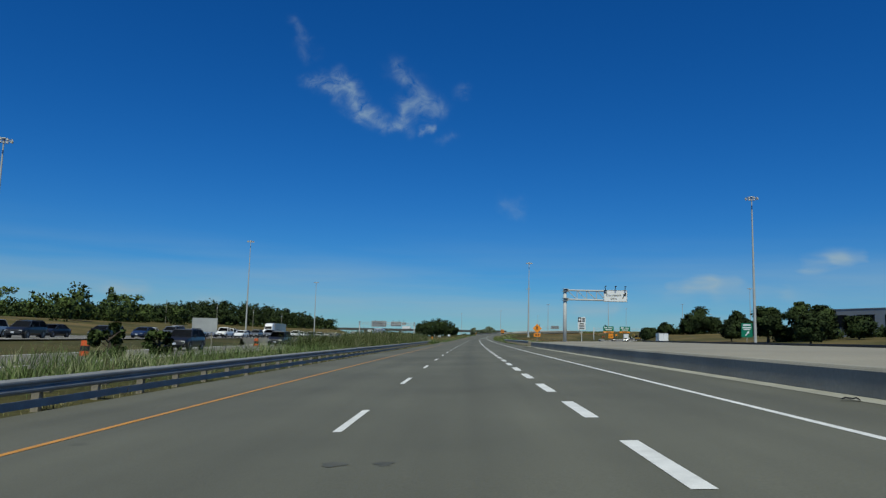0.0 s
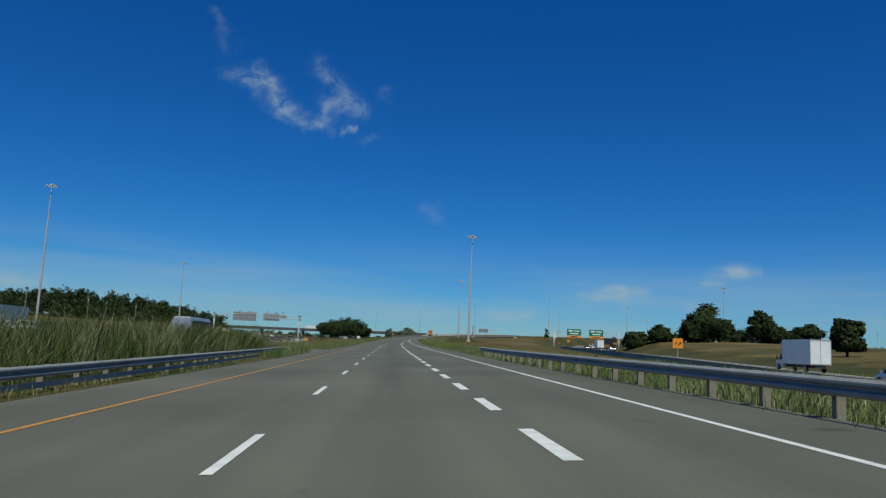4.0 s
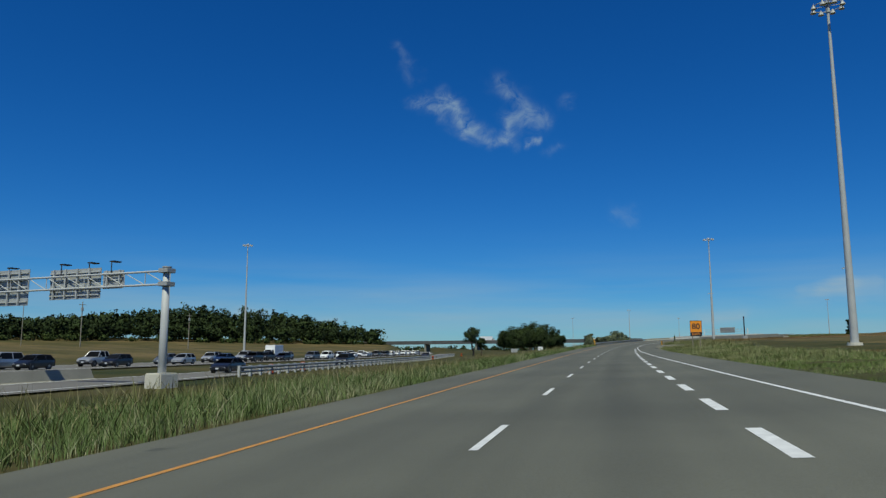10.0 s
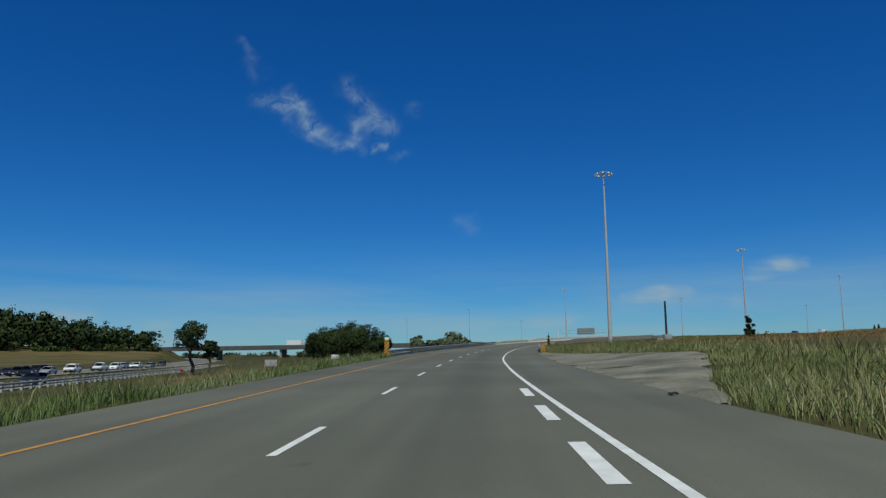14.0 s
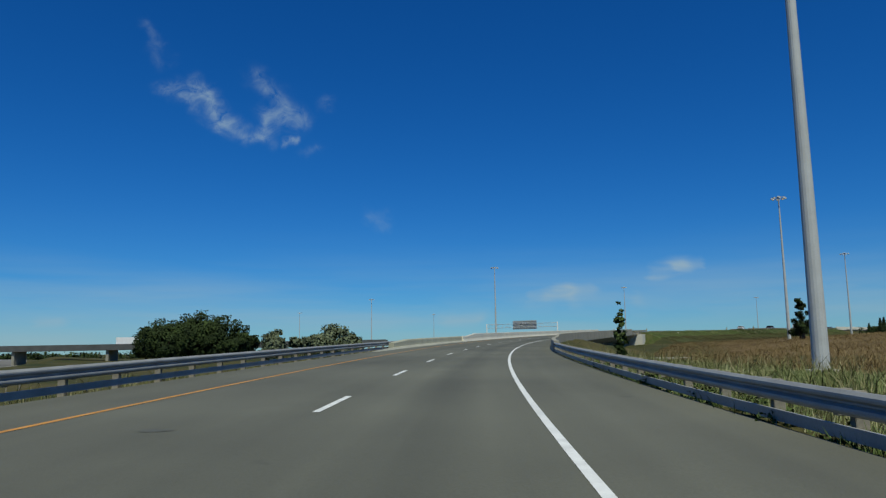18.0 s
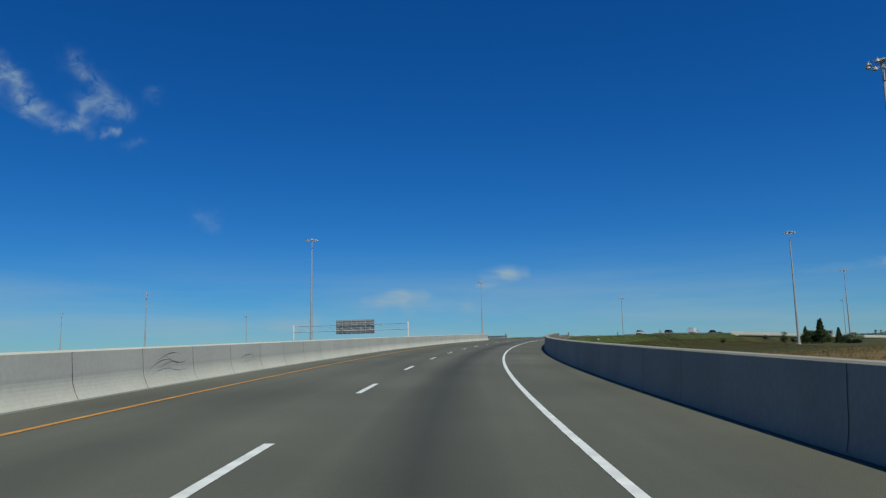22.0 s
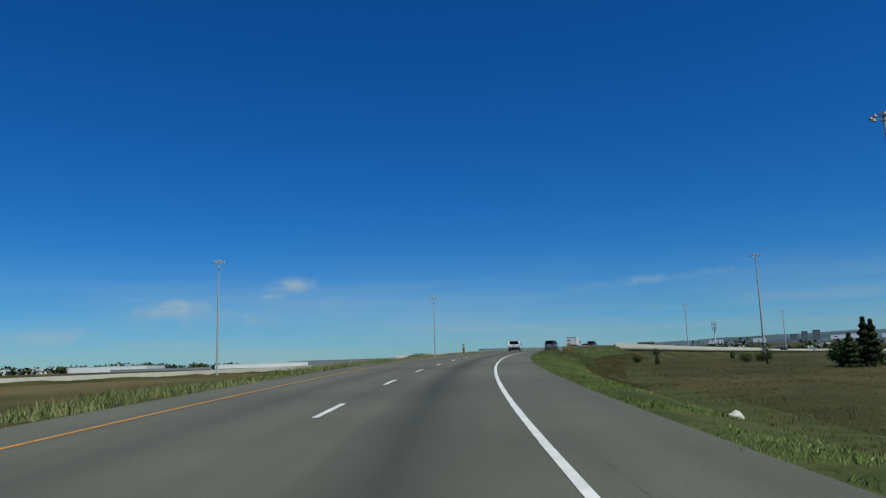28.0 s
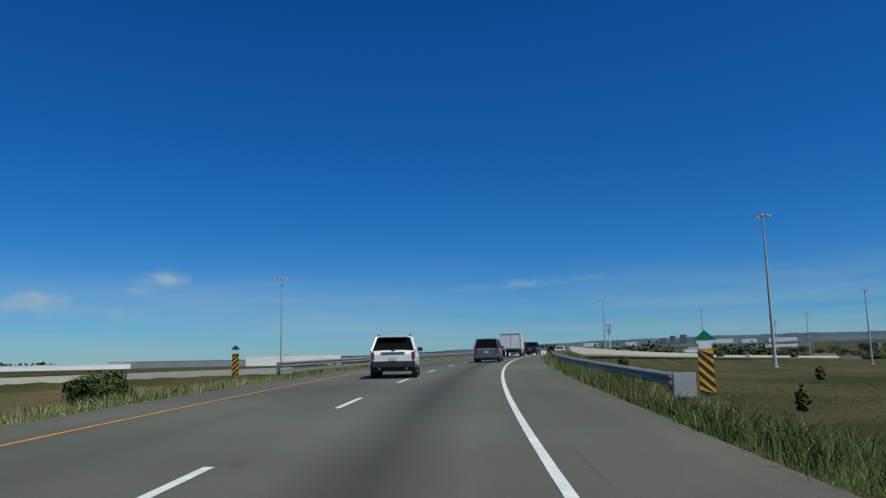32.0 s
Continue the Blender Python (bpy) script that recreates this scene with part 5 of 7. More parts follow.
def car(kind, colour, label, loc=(0, 0, -500), yaw=0.0, group=""):
    """A car that faces +y, its middle over the ground at loc."""
    mat = PAINTS[colour]
    spec = {  # length, half width, roof, belt, hood front/back, windscreen base/top, roof end, tail base
        "suv": (4.70, 0.96, 1.68, 1.08, 0.88, 1.04, 1.15, 0.45, -1.75, -2.22),
        "sedan": (4.75, 0.91, 1.45, 0.95, 0.70, 0.90, 1.15, 0.25, -1.15, -1.85),
        "hatch": (4.25, 0.88, 1.50, 0.95, 0.72, 0.92, 1.10, 0.30, -1.55, -2.00),
        "minivan": (5.10, 0.99, 1.76, 1.06, 0.82, 1.02, 1.55, 0.75, -2.15, -2.48),
        "pickup": (5.80, 1.00, 1.88, 1.16, 0.95, 1.14, 1.25, 0.60, -0.75, -1.05),
    }[kind]
    ln, w, roof, belt, hf, hb, wb, wt, re, tb = spec
    f, r = ln / 2, -ln / 2
    ob = thing("car" if kind not in ("pickup", "minivan", "suv") else {"pickup": "pickup_truck", "minivan": "minivan", "suv": "sport_utility_car"}[kind], loc, yaw, label, {"pickup": "pickup truck", "minivan": "minivan"}.get(kind, "car"), group)
    gc = 0.40 if kind in ("suv", "pickup") else 0.30
    tail_top = belt - (0.0 if kind != "sedan" else 0.02)
    rings = [car_ring(r, gc + 0.22, tail_top - 0.18, w * 0.86), car_ring(r + 0.10, gc + 0.12, tail_top - 0.02, w * 0.94), car_ring(r + 0.5, gc, belt, w), car_ring(r + 1.4, gc - 0.06, belt, w), car_ring(0, gc - 0.08, belt, w),
             car_ring(wb, gc - 0.06, belt - 0.02, w), car_ring(wb + 0.15, gc - 0.04, hb, w * 0.99), car_ring(f - 0.45, gc, hf + 0.05, w * 0.95), car_ring(f - 0.1, gc + 0.04, hf - 0.1, w * 0.86), car_ring(f, gc + 0.12, hf - 0.24, w * 0.78)]
    part("body", loft(rings), mat, ob, smooth=False)
    # glass house, pillars and roof
    gw, rw = w * 0.93, w * 0.74

    def ring4(y0, y1, inset=0.0):
        return [(-gw + inset, y0, belt - 0.02), (-rw + inset, y1, roof - 0.05), (rw - inset, y1, roof - 0.05), (gw - inset, y0, belt - 0.02)]

    mid = (wt + re) / 2
    part("cabin", loft([ring4(tb + 0.06, re + 0.06, 0.05), ring4(mid, mid, 0.05), ring4(wb - 0.06, wt - 0.06, 0.05)]), MAT_PLASTIC, ob, "dark inside of the cabin")

    def pane(name, pts):
        bm = bmesh.new()
        bm.faces.new([bm.verts.new(v) for v in pts])
        bmesh.ops.solidify(bm, geom=bm.faces[:], thickness=0.012)
        part(name, bm, MAT_GLASS, ob, "dark tinted glass")

    a, c = belt - 0.02, roof - 0.05
    pane("rear_window", ((-gw, tb, a), (gw, tb, a), (rw, re, c), (-rw, re, c)))
    pane("windscreen", ((gw, wb, a), (-gw, wb, a), (-rw, wt, c), (rw, wt, c)))
    for sx in (-1, 1):
        pane("side_window", ((sx * gw, tb, a), (sx * gw, mid, a), (sx * rw, mid, c), (sx * rw, re, c)))
        pane("side_window", ((sx * gw, mid, a), (sx * gw, wb, a), (sx * rw, wt, c), (sx * rw, mid, c)))
    bm = loft([[(-rw * 0.98, re - 0.04, roof - 0.07), (-rw * 0.9, re - 0.02, roof - 0.01), (rw * 0.9, re - 0.02, roof - 0.01), (rw * 0.98, re - 0.04, roof - 0.07)],
               [(-rw * 1.02, mid, roof - 0.07), (-rw * 0.9, mid, roof + 0.02), (rw * 0.9, mid, roof + 0.02), (rw * 1.02, mid, roof - 0.07)],
               [(-rw, wt + 0.04, roof - 0.09), (-rw * 0.9, wt, roof - 0.02), (rw * 0.9, wt, roof - 0.02), (rw, wt + 0.04, roof - 0.09)]])
    part("roof", bm, mat, ob)
    for sx in (-1, 1):
        for y0, y1 in ((tb, re), (wb, wt), (mid - 0.1, mid - 0.1)):
            bm = bmesh.new()
            rod(bm, (sx * gw, y0, belt - 0.03), (sx * rw, y1, roof - 0.05), 0.055, 0.05, 6)
            part("pillar", bm, mat, ob)
        bm = bmesh.new()
        box(bm, sx * (w + 0.02) - 0.09, wb - 0.35, belt - 0.02, sx * (w + 0.12) + 0.04 * sx, wb - 0.2, belt + 0.16, 0.03)
        part("mirror", bm, mat if colour != "white" else MAT_PLASTIC, ob)
    # bumpers and lamps
    bm = bmesh.new()
    box(bm, -w * 0.93, r - 0.04, gc - 0.02, w * 0.93, r + 0.28, gc + 0.30, 0.05)
    part("rear_bumper", bm, MAT_PLASTIC if kind in ("suv", "pickup") else mat, ob)
    bm = bmesh.new()
    box(bm, -w * 0.84, f - 0.22, gc + 0.0, w * 0.84, f + 0.03, gc + 0.26, 0.05)
    part("front_bumper", bm, MAT_PLASTIC if kind in ("suv", "pickup") else mat, ob)
    bm = bmesh.new()
    box(bm, -w * 0.42, f - 0.06, hf - 0.34, w * 0.42, f + 0.015, hf - 0.16, 0.02)
    part("grille", bm, MAT_PLASTIC, ob)
    lamp_pair(ob, "headlight", f - 0.16, w * 0.5, w * 0.84, hf - 0.28, hf - 0.12, MAT_LAMP, 0.12)
    lamp_pair(ob, "tail_light", r - 0.02, w * (0.78 if kind == "suv" else 0.68), w * 0.93, belt - 0.36, belt - 0.06, MAT_RED, 0.16)
    for y in (r - 0.012, f + 0.034):
        bm = bmesh.new()
        z = belt - 0.33 if y < 0 else gc + 0.14
        box(bm, -0.16, y - 0.01, z - 0.08, 0.16, y + 0.01, z + 0.08)
        part("number_plate", bm, MAT_PLATE, ob)
    bm = bmesh.new()
    box(bm, -w * 0.8, r + 0.3, gc - 0.16, w * 0.8, f - 0.4, gc + 0.1)
    part("underbody", bm, MAT_PLASTIC, ob)
    wr = 0.36 if kind in ("suv", "pickup", "minivan") else 0.32
    wheel_set(ob, (f - 0.92, r + 0.95), w - 0.12, wr)
    for y in (f - 0.92, r + 0.95):
        for sx in (-1, 1):
            bm = bmesh.new()
            rod(bm, (sx * (w - 0.2), y, wr), (sx * (w + 0.004), y, wr), wr + 0.07, wr + 0.07, 20)
            part("wheel_arch", bm, MAT_PLASTIC, ob)
    if kind == "suv":
        for sx in (-1, 1):
            bm = bmesh.new()
            rod(bm, (sx * rw * 0.92, re + 0.1, roof + 0.05), (sx * rw * 0.92, wt - 0.15, roof + 0.05), 0.025, seg=6)
            part("roof_rail", bm, MAT_PLASTIC, ob)
        bm = bmesh.new()
        box(bm, -w * 0.5, r - 0.03, belt - 0.12, w * 0.5, r + 0.02, belt - 0.06, 0.01)
        part("trim_strip", bm, MAT_RIM, ob)
        bm = bmesh.new()
        box(bm, -rw * 0.85, re - 0.28, roof - 0.06, rw * 0.85, re + 0.02, roof + 0.0, 0.02)
        part("spoiler", bm, mat, ob)
        bm = bmesh.new()
        bmesh.ops.create_uvsphere(bm, u_segments=12, v_segments=6, radius=0.09, matrix=Matrix.Translation((0, r - 0.01, belt + 0.0)) @ Matrix.Diagonal((1, 0.25, 0.45, 1)))
        part("badge", bm, PAINTS["blue"], ob)
        for sx in (-1, 1):
            bm = bmesh.new()
            rod(bm, (sx * 0.55, r - 0.05, 0.36), (sx * 0.55, r + 0.4, 0.36), 0.045, seg=8)
            part("exhaust_pipe", bm, MAT_RIM, ob)
    if kind == "pickup":
        bm = bmesh.new()
        box(bm, -w * 0.8, r + 0.12, belt - 0.02, w * 0.8, tb - 0.15, belt + 0.035, 0.01)
        part("bed_cover", bm, MAT_PLASTIC, ob)
    return ob


def coach(loc, yaw):
    ob = thing("coach", loc, yaw, "white and silver coach with a long dark window band", "bus")
    L, w, h = 6.1, 1.27, 3.45
    rings = []
    for y, dz, sw in ((-L, 0, 0.97), (-L + 0.2, 0.0, 1.0), (0, 0, 1.0), (L - 0.5, 0, 1.0), (L - 0.1, -0.15, 0.97), (L, -0.9, 0.92)):
        t = h + dz
        rings.append([(-w * sw, y, 0.35), (-w * sw, y, 1.9), (-w * sw * 0.97, y, t - 0.3), (-w * sw * 0.8, y, t), (w * sw * 0.8, y, t), (w * sw * 0.97, y, t - 0.3), (w * sw, y, 1.9), (w * sw, y, 0.35)])
    part("body", loft(rings), PAINTS["silver"], ob)
    for sx in (-1, 1):
        bm = loft([[(sx * (w + 0.01), -L + 0.3, 1.95), (sx * (w * 0.965 + 0.012), -L + 0.3, 3.08)], [(sx * (w + 0.01), L - 2.6, 1.95), (sx * (w * 0.965 + 0.012), L - 2.6, 3.08)]], cap=False) if False else bmesh.new()
        box(bm, sx * w - 0.012, -L + 0.3, 1.95, sx * w + 0.012, L - 1.9, 3.05, 0.005)
        part("side_window_band", bm, MAT_GLASS, ob)
        bm = bmesh.new()
        vs = [bm.verts.new(v) for v in ((sx * (w + 0.012), L - 1.9, 1.95), (sx * (w + 0.012), L - 0.5, 1.35), (sx * (w + 0.012), L - 0.35, 2.9), (sx * (w + 0.012), L - 1.9, 3.05))]
        bm.faces.new(vs)
        part("front_side_window", bm, MAT_GLASS, ob)
        bm = bmesh.new()
        box(bm, sx * w - 0.015, -L + 0.3, 0.45, sx * w + 0.008, L - 0.8, 0.75, 0.01)
        part("skirt_panel", bm, PAINTS["white"], ob)
        bm = bmesh.new()
        rod(bm, (sx * (w - 0.1), L - 0.1, 2.7), (sx * (w + 0.25), L + 0.25, 2.55), 0.03, seg=6)
        box(bm, sx * (w + 0.27) - 0.09, L + 0.18, 1.95, sx * (w + 0.27) + 0.09, L + 0.3, 2.55, 0.03)
        part("mirror_arm", bm, MAT_PLASTIC, ob)
    bm = bmesh.new()
    vs = [bm.verts.new(v) for v in ((-w * 0.9, L + 0.015, 1.25), (w * 0.9, L + 0.015, 1.25), (w * 0.92, L - 0.085, 3.1), (-w * 0.92, L - 0.085, 3.1))]
    bm.faces.new(vs)
    part("windscreen", bm, MAT_GLASS, ob)
    bm = bmesh.new()
    box(bm, -w * 0.95, L - 0.1, 0.35, w * 0.95, L + 0.06, 1.1, 0.06)
    part("front_bumper", bm, PAINTS["white"], ob)
    lamp_pair(ob, "headlight", L + 0.03, 0.7, 1.1, 0.65, 0.85, MAT_LAMP, 0.05)
    bm = bmesh.new()
    box(bm, -w * 0.8, -L + 0.3, 3.44, w * 0.8, L - 0.8, 3.52, 0.03)
    part("roof_panel", bm, PAINTS["white"], ob)
    wheel_set(ob, (L - 1.9, -L + 2.6, -L + 1.3), w - 0.1, 0.5, 0.3)
    return ob


def box_truck(loc, yaw, label, length=5.2, high=3.3, cab="white", name="box_truck"):
    """A cab with a tall box behind it, facing +y."""
    ob = thing(name, loc, yaw, label, "truck")
    w = 1.15
    bm = bmesh.new()
    box(bm, -w, -length / 2 - 0.6, 0.85, w, length / 2 - 0.6, high, 0.03)
    part("cargo_box", bm, PAINTS["white"], ob)
    for x in (-w * 0.98, w * 0.98):
        bm = bmesh.new()
        box(bm, x - 0.03, -length / 2 - 0.63, 0.85, x + 0.03, -length / 2 - 0.58, high)
        part("corner_post", bm, MAT_SIGN_BACK, ob)
    for z in (0.95, high - 0.06):
        bm = bmesh.new()
        box(bm, -w, -length / 2 - 0.63, z - 0.05, w, -length / 2 - 0.59, z + 0.05)
        part("door_rail", bm, MAT_SIGN_BACK, ob)
    bm = bmesh.new()
    box(bm, -0.015, -length / 2 - 0.615, 0.9, 0.015, -length / 2 - 0.595, high - 0.05)
    part("door_seam", bm, MAT_PLASTIC, ob)
    f = length / 2 - 0.5
    rings = [[(-0.95, y, 0.45), (-1.0, y, 1.25), (-0.85, y, zt), (0.85, y, zt), (1.0, y, 1.25), (0.95, y, 0.45)] for y, zt in ((f, 2.25), (f + 0.9, 2.2), (f + 1.5, 1.35), (f + 2.2, 1.15))]
    part("cab", loft(rings), PAINTS[cab], ob)
    bm = bmesh.new()
    vs = [bm.verts.new(v) for v in ((-0.82, f + 1.5, 1.4), (0.82, f + 1.5, 1.4), (0.78, f + 0.97, 2.15), (-0.78, f + 0.97, 2.15))]
    bm.faces.new(vs)
    part("windscreen", bm, MAT_GLASS, ob)
    for sx in (-1, 1):
        bm = bmesh.new()
        vs = [bm.verts.new(v) for v in ((sx * 1.005, f + 0.15, 1.3), (sx * 1.005, f + 1.25, 1.3), (sx * 0.90, f + 0.85, 2.05), (sx * 0.90, f + 0.15, 2.1))]
        bm.faces.new(vs)
        part("side_window", bm, MAT_GLASS, ob)
        bm = bmesh.new()
        box(bm, sx * 1.22 - 0.1, f + 1.2, 1.25, sx * 1.22 + 0.1, f + 1.32, 1.75, 0.03)
        rod(bm, (sx * 0.95, f + 1.25, 1.5), (sx * 1.2, f + 1.25, 1.5), 0.025, seg=6)
        part("mirror", bm, MAT_PLASTIC, ob)
    bm = bmesh.new()
    box(bm, -0.6, -length / 2 - 0.5, 0.5, 0.6, f + 2.1, 0.86)
    part("chassis", bm, MAT_PLASTIC, ob)
    lamp_pair(ob, "tail_light", -length / 2 - 0.64, 0.85, 1.08, 0.7, 0.84, MAT_RED, 0.06)
    lamp_pair(ob, "headlight", f + 2.12, 0.6, 0.92, 0.75, 0.95, MAT_LAMP, 0.12)
    wheel_set(ob, (f + 1.35, -length / 2 + 0.9), 0.98, 0.40, 0.26)
    return ob


def semi_truck(loc, yaw):
    ob = thing("semi_truck", loc, yaw, "white highway tractor with a long pale trailer", "truck")
    rings = [[(-1.2, y, 0.6), (-1.25, y, 1.9), (-1.1, y, zt), (1.1, y, zt), (1.25, y, 1.9), (1.2, y, 0.6)] for y, zt in ((4.6, 3.9), (6.4, 3.8), (7.0, 3.1), (7.4, 2.2), (9.0, 1.7), (9.3, 1.2))]
    part("cab", loft(rings), PAINTS["white"], ob)
    bm = bmesh.new()
    vs = [bm.verts.new(v) for v in ((-1.0, 7.45, 2.25), (1.0, 7.45, 2.25), (0.95, 7.05, 3.0), (-0.95, 7.05, 3.0))]
    bm.faces.new(vs)
    part("windscreen", bm, MAT_GLASS, ob)
    bm = bmesh.new()
    box(bm, -0.7, 9.25, 0.8, 0.7, 9.36, 1.5, 0.03)
    part("grille", bm, MAT_PLASTIC, ob)
    bm = bmesh.new()
    box(bm, -1.28, -11.5, 1.1, 1.28, 4.2, 4.05, 0.03)
    part("trailer", bm, PAINTS["silver"], ob)
    bm = bmesh.new()
    box(bm, -0.6, -11, 0.7, 0.6, 8.8, 1.1)
    part("chassis", bm, MAT_PLASTIC, ob)
    wheel_set(ob, (8.0, 4.3, 3.1, -9.2, -10.4), 1.05, 0.5, 0.32)
    return ob


# traffic standing ahead on the ramp
def on_ramp(s, u, turn=0.0):
    q = road_point(s, u)
    return (q.x, q.y, q.z + 0.01), road_yaw(s) + turn


loc, yaw = on_ramp(838.6, -2.75, 5)
car("suv", "white", "white sport utility car with dark windows drifting across the lane line", loc, yaw)
loc, yaw = on_ramp(864.5, 0.05)
car("minivan", "grey", "blue grey minivan with red tail lights in the lane", loc, yaw)
loc, yaw = on_ramp(894.0, -0.1)
box_truck(loc, yaw, "white box van with closed rear doors on the ramp", 4.0, 2.65)
QUEUE = "cars queueing on the ramp ahead"
protos = {}
for s, u, kind, col in ((918, -0.2, "pickup", "black"), (936, -3.7, "sedan", "silver"), (952, 0.1, "sedan", "white"), (966, -3.8, "suv", "black"), (985, 0, "hatch", "grey"), (927, -3.8, "hatch", "white"), (975, 0.1, "sedan", "black"), (994, 0.1, "sedan", "silver"), (1024, -3.7, "hatch", "black"), (1029, 0.1, "sedan", "white"), (1051, 0, "sedan", "black"), (1090, -3.7, "suv", "black"), (1097, 0.1, "sedan", "white"), (1003, -3.7, "suv", "silver"), (1016, 0, "sedan", "black"), (1040, 0, "suv", "white"),
                       (1062, -3.7, "sedan", "grey"), (1078, 0.1, "minivan", "black"), (1110, 0, "sedan", "silver"), (1150, 0, "suv", "black"), (1190, -3.6, "hatch", "white"), (1230, 0, "sedan", "black")):
    loc, yaw = on_ramp(s, u)
    key = (kind, col)
    if key in protos:
        copy_thing(protos[key], pose(*loc, 0, 0, yaw))["group"] = QUEUE
    else:
        protos[key] = car(kind, col, f"{col} {dict(suv='sport utility car', sedan='saloon car', hatch='hatchback', minivan='minivan', pickup='pickup truck')[kind]} waiting in a line of traffic", loc, yaw, QUEUE)

# the standing queue on the far carriageway, facing the other way
rnd = random.Random(4)
kinds = ["suv", "sedan", "hatch", "minivan", "pickup", "suv", "sedan"]
cols = ["black", "blue", "black", "white", "grey", "silver", "black", "white", "white", "silver", "grey"]
for lane, d0, d1 in ((5.6, 320, 860), (1.9, 330, 880)):
    d = d0
    while d < d1:
        kind, col = rnd.choice(kinds), rnd.choice(cols)
        q, yaw = along(FAR_ROAD, d, lane + rnd.uniform(-0.25, 0.25))
        m = pose(q.x, q.y, q.z + 0.04, 0, 0, yaw + 180 + rnd.uniform(-1.5, 1.5))
        key = (kind, col)
        if key in protos:
            copy_thing(protos[key], m)["group"] = "queue on the far carriageway"
        else:
            protos[key] = car(kind, col, f"{col} {dict(suv='sport utility car', sedan='saloon car', hatch='hatchback', minivan='minivan', pickup='pickup truck')[kind]} waiting in a line of traffic", (q.x, q.y, q.z + 0.04), yaw + 180, "queue on the far carriageway")
        d += rnd.uniform(9.5, 18) if lane > 0 else rnd.uniform(22, 50)
coach((-17.6, 207.0, -0.17), 180)
for x, y, kind, col in ((-17.0, 193.0, "suv", "black"), (-18.6, 232.0, "sedan", "blue"), (-20.5, 58.0, "suv", "black"), (-20.5, 92.0, "minivan", "black"), (-19.0, 300.0, "suv", "blue"), (-19.5, 379.0, "suv", "black"), (-20.0, 340.0, "sedan", "black"), (-23.5, 470.0, "sedan", "black")):
    m = pose(x, y, nearest_on(SIDE_ROAD, np.array([x]), np.array([y]))[1][0] + 0.04, 0, 0, 180)
    key = (kind, col)
    if key in protos:
        copy_thing(protos[key], m)["group"] = "cars on the side road"
    else:
        protos[key] = car(kind, col, f"{col} {dict(suv='sport utility car', sedan='saloon car', minivan='minivan')[kind]} on the side road", m.translation, 180, "cars on the side road")
q, yaw = along(FAR_ROAD, 484, -5.6)
semi_truck((q.x, q.y, q.z + 0.04), yaw + 180)
q, yaw = along(FAR_ROAD, 690, -5.6)
box_truck((q.x, q.y, q.z + 0.04), yaw + 180, "small white box truck among queueing cars", 5.0, 3.2)
# by the works
for d, off, kind, col in ((395, -3, "suv", "silver"), (560, 2, "suv", "silver"), (590, -2, "sedan", "black"), (690, 1, "suv", "white"), (640, 3, "sedan", "silver")):
    q, yaw = along(RIGHT_ROAD, d, off)
    m = pose(q.x, q.y, q.z + 0.05, 0, 0, yaw)
    key = (kind, col)
    if key in protos:
        copy_thing(protos[key], m)["group"] = "cars by the works"
    else:
        protos[key] = car(kind, col, f"{col} {dict(suv='sport utility car', sedan='saloon car')[kind]} passing the works", m.translation, yaw, "cars by the works")
q, yaw = along(RIGHT_ROAD, 610, 4.5)
box_truck((q.x, q.y, q.z + 0.05), yaw, "white box truck by the concrete wall", 8.0, 3.7)
q, yaw = along(RIGHT_ROAD, 430, 4.5)
box_truck((q.x, q.y, q.z + 0.05), yaw, "white box truck by the concrete wall", 8.0, 3.7)


# ---- works plant, drums ----
def drum(x, y, z=None):
    z = land_at(x, y) if z is None else z
    ob = thing("traffic_drum", (x, y, z), 0, "orange plastic traffic drum with dark bands", "traffic drum", "traffic drums")
    bm = bmesh.new()
    rod(bm, (0, 0, 0), (0, 0, 0.12), 0.38, 0.38, 14)
    part("base", bm, MAT_DARK, ob)
    for i, (a, b) in enumerate(((0.12, 0.4), (0.4, 0.7), (0.7, 1.0))):
        bm = bmesh.new()
        rod(bm, (0, 0, a), (0, 0, b - 0.04), 0.28 - 0.02 * i, 0.27 - 0.02 * i, 14)
        rod(bm, (0, 0, b - 0.04), (0, 0, b), 0.25 - 0.02 * i, 0.25 - 0.02 * i, 14)
        part("band", bm, MAT_CONE if i != 1 else MAT_BLACK, ob)
    return ob


d0 = drum(-20.6, 42.0)
for x, y in ((-21.9, 86.0), (-22.1, 103.6), (-15.5, 340.0), (-16.5, 352.0), (-15.0, 300.0), (-16.0, 438.0), (8.0, 446.0), (-20.0, 520.0), (205, 934), (199, 936), (226, 931), (94, 425), (97, 433)):
    copy_thing(d0, pose(x, y, land_at(x, y)))

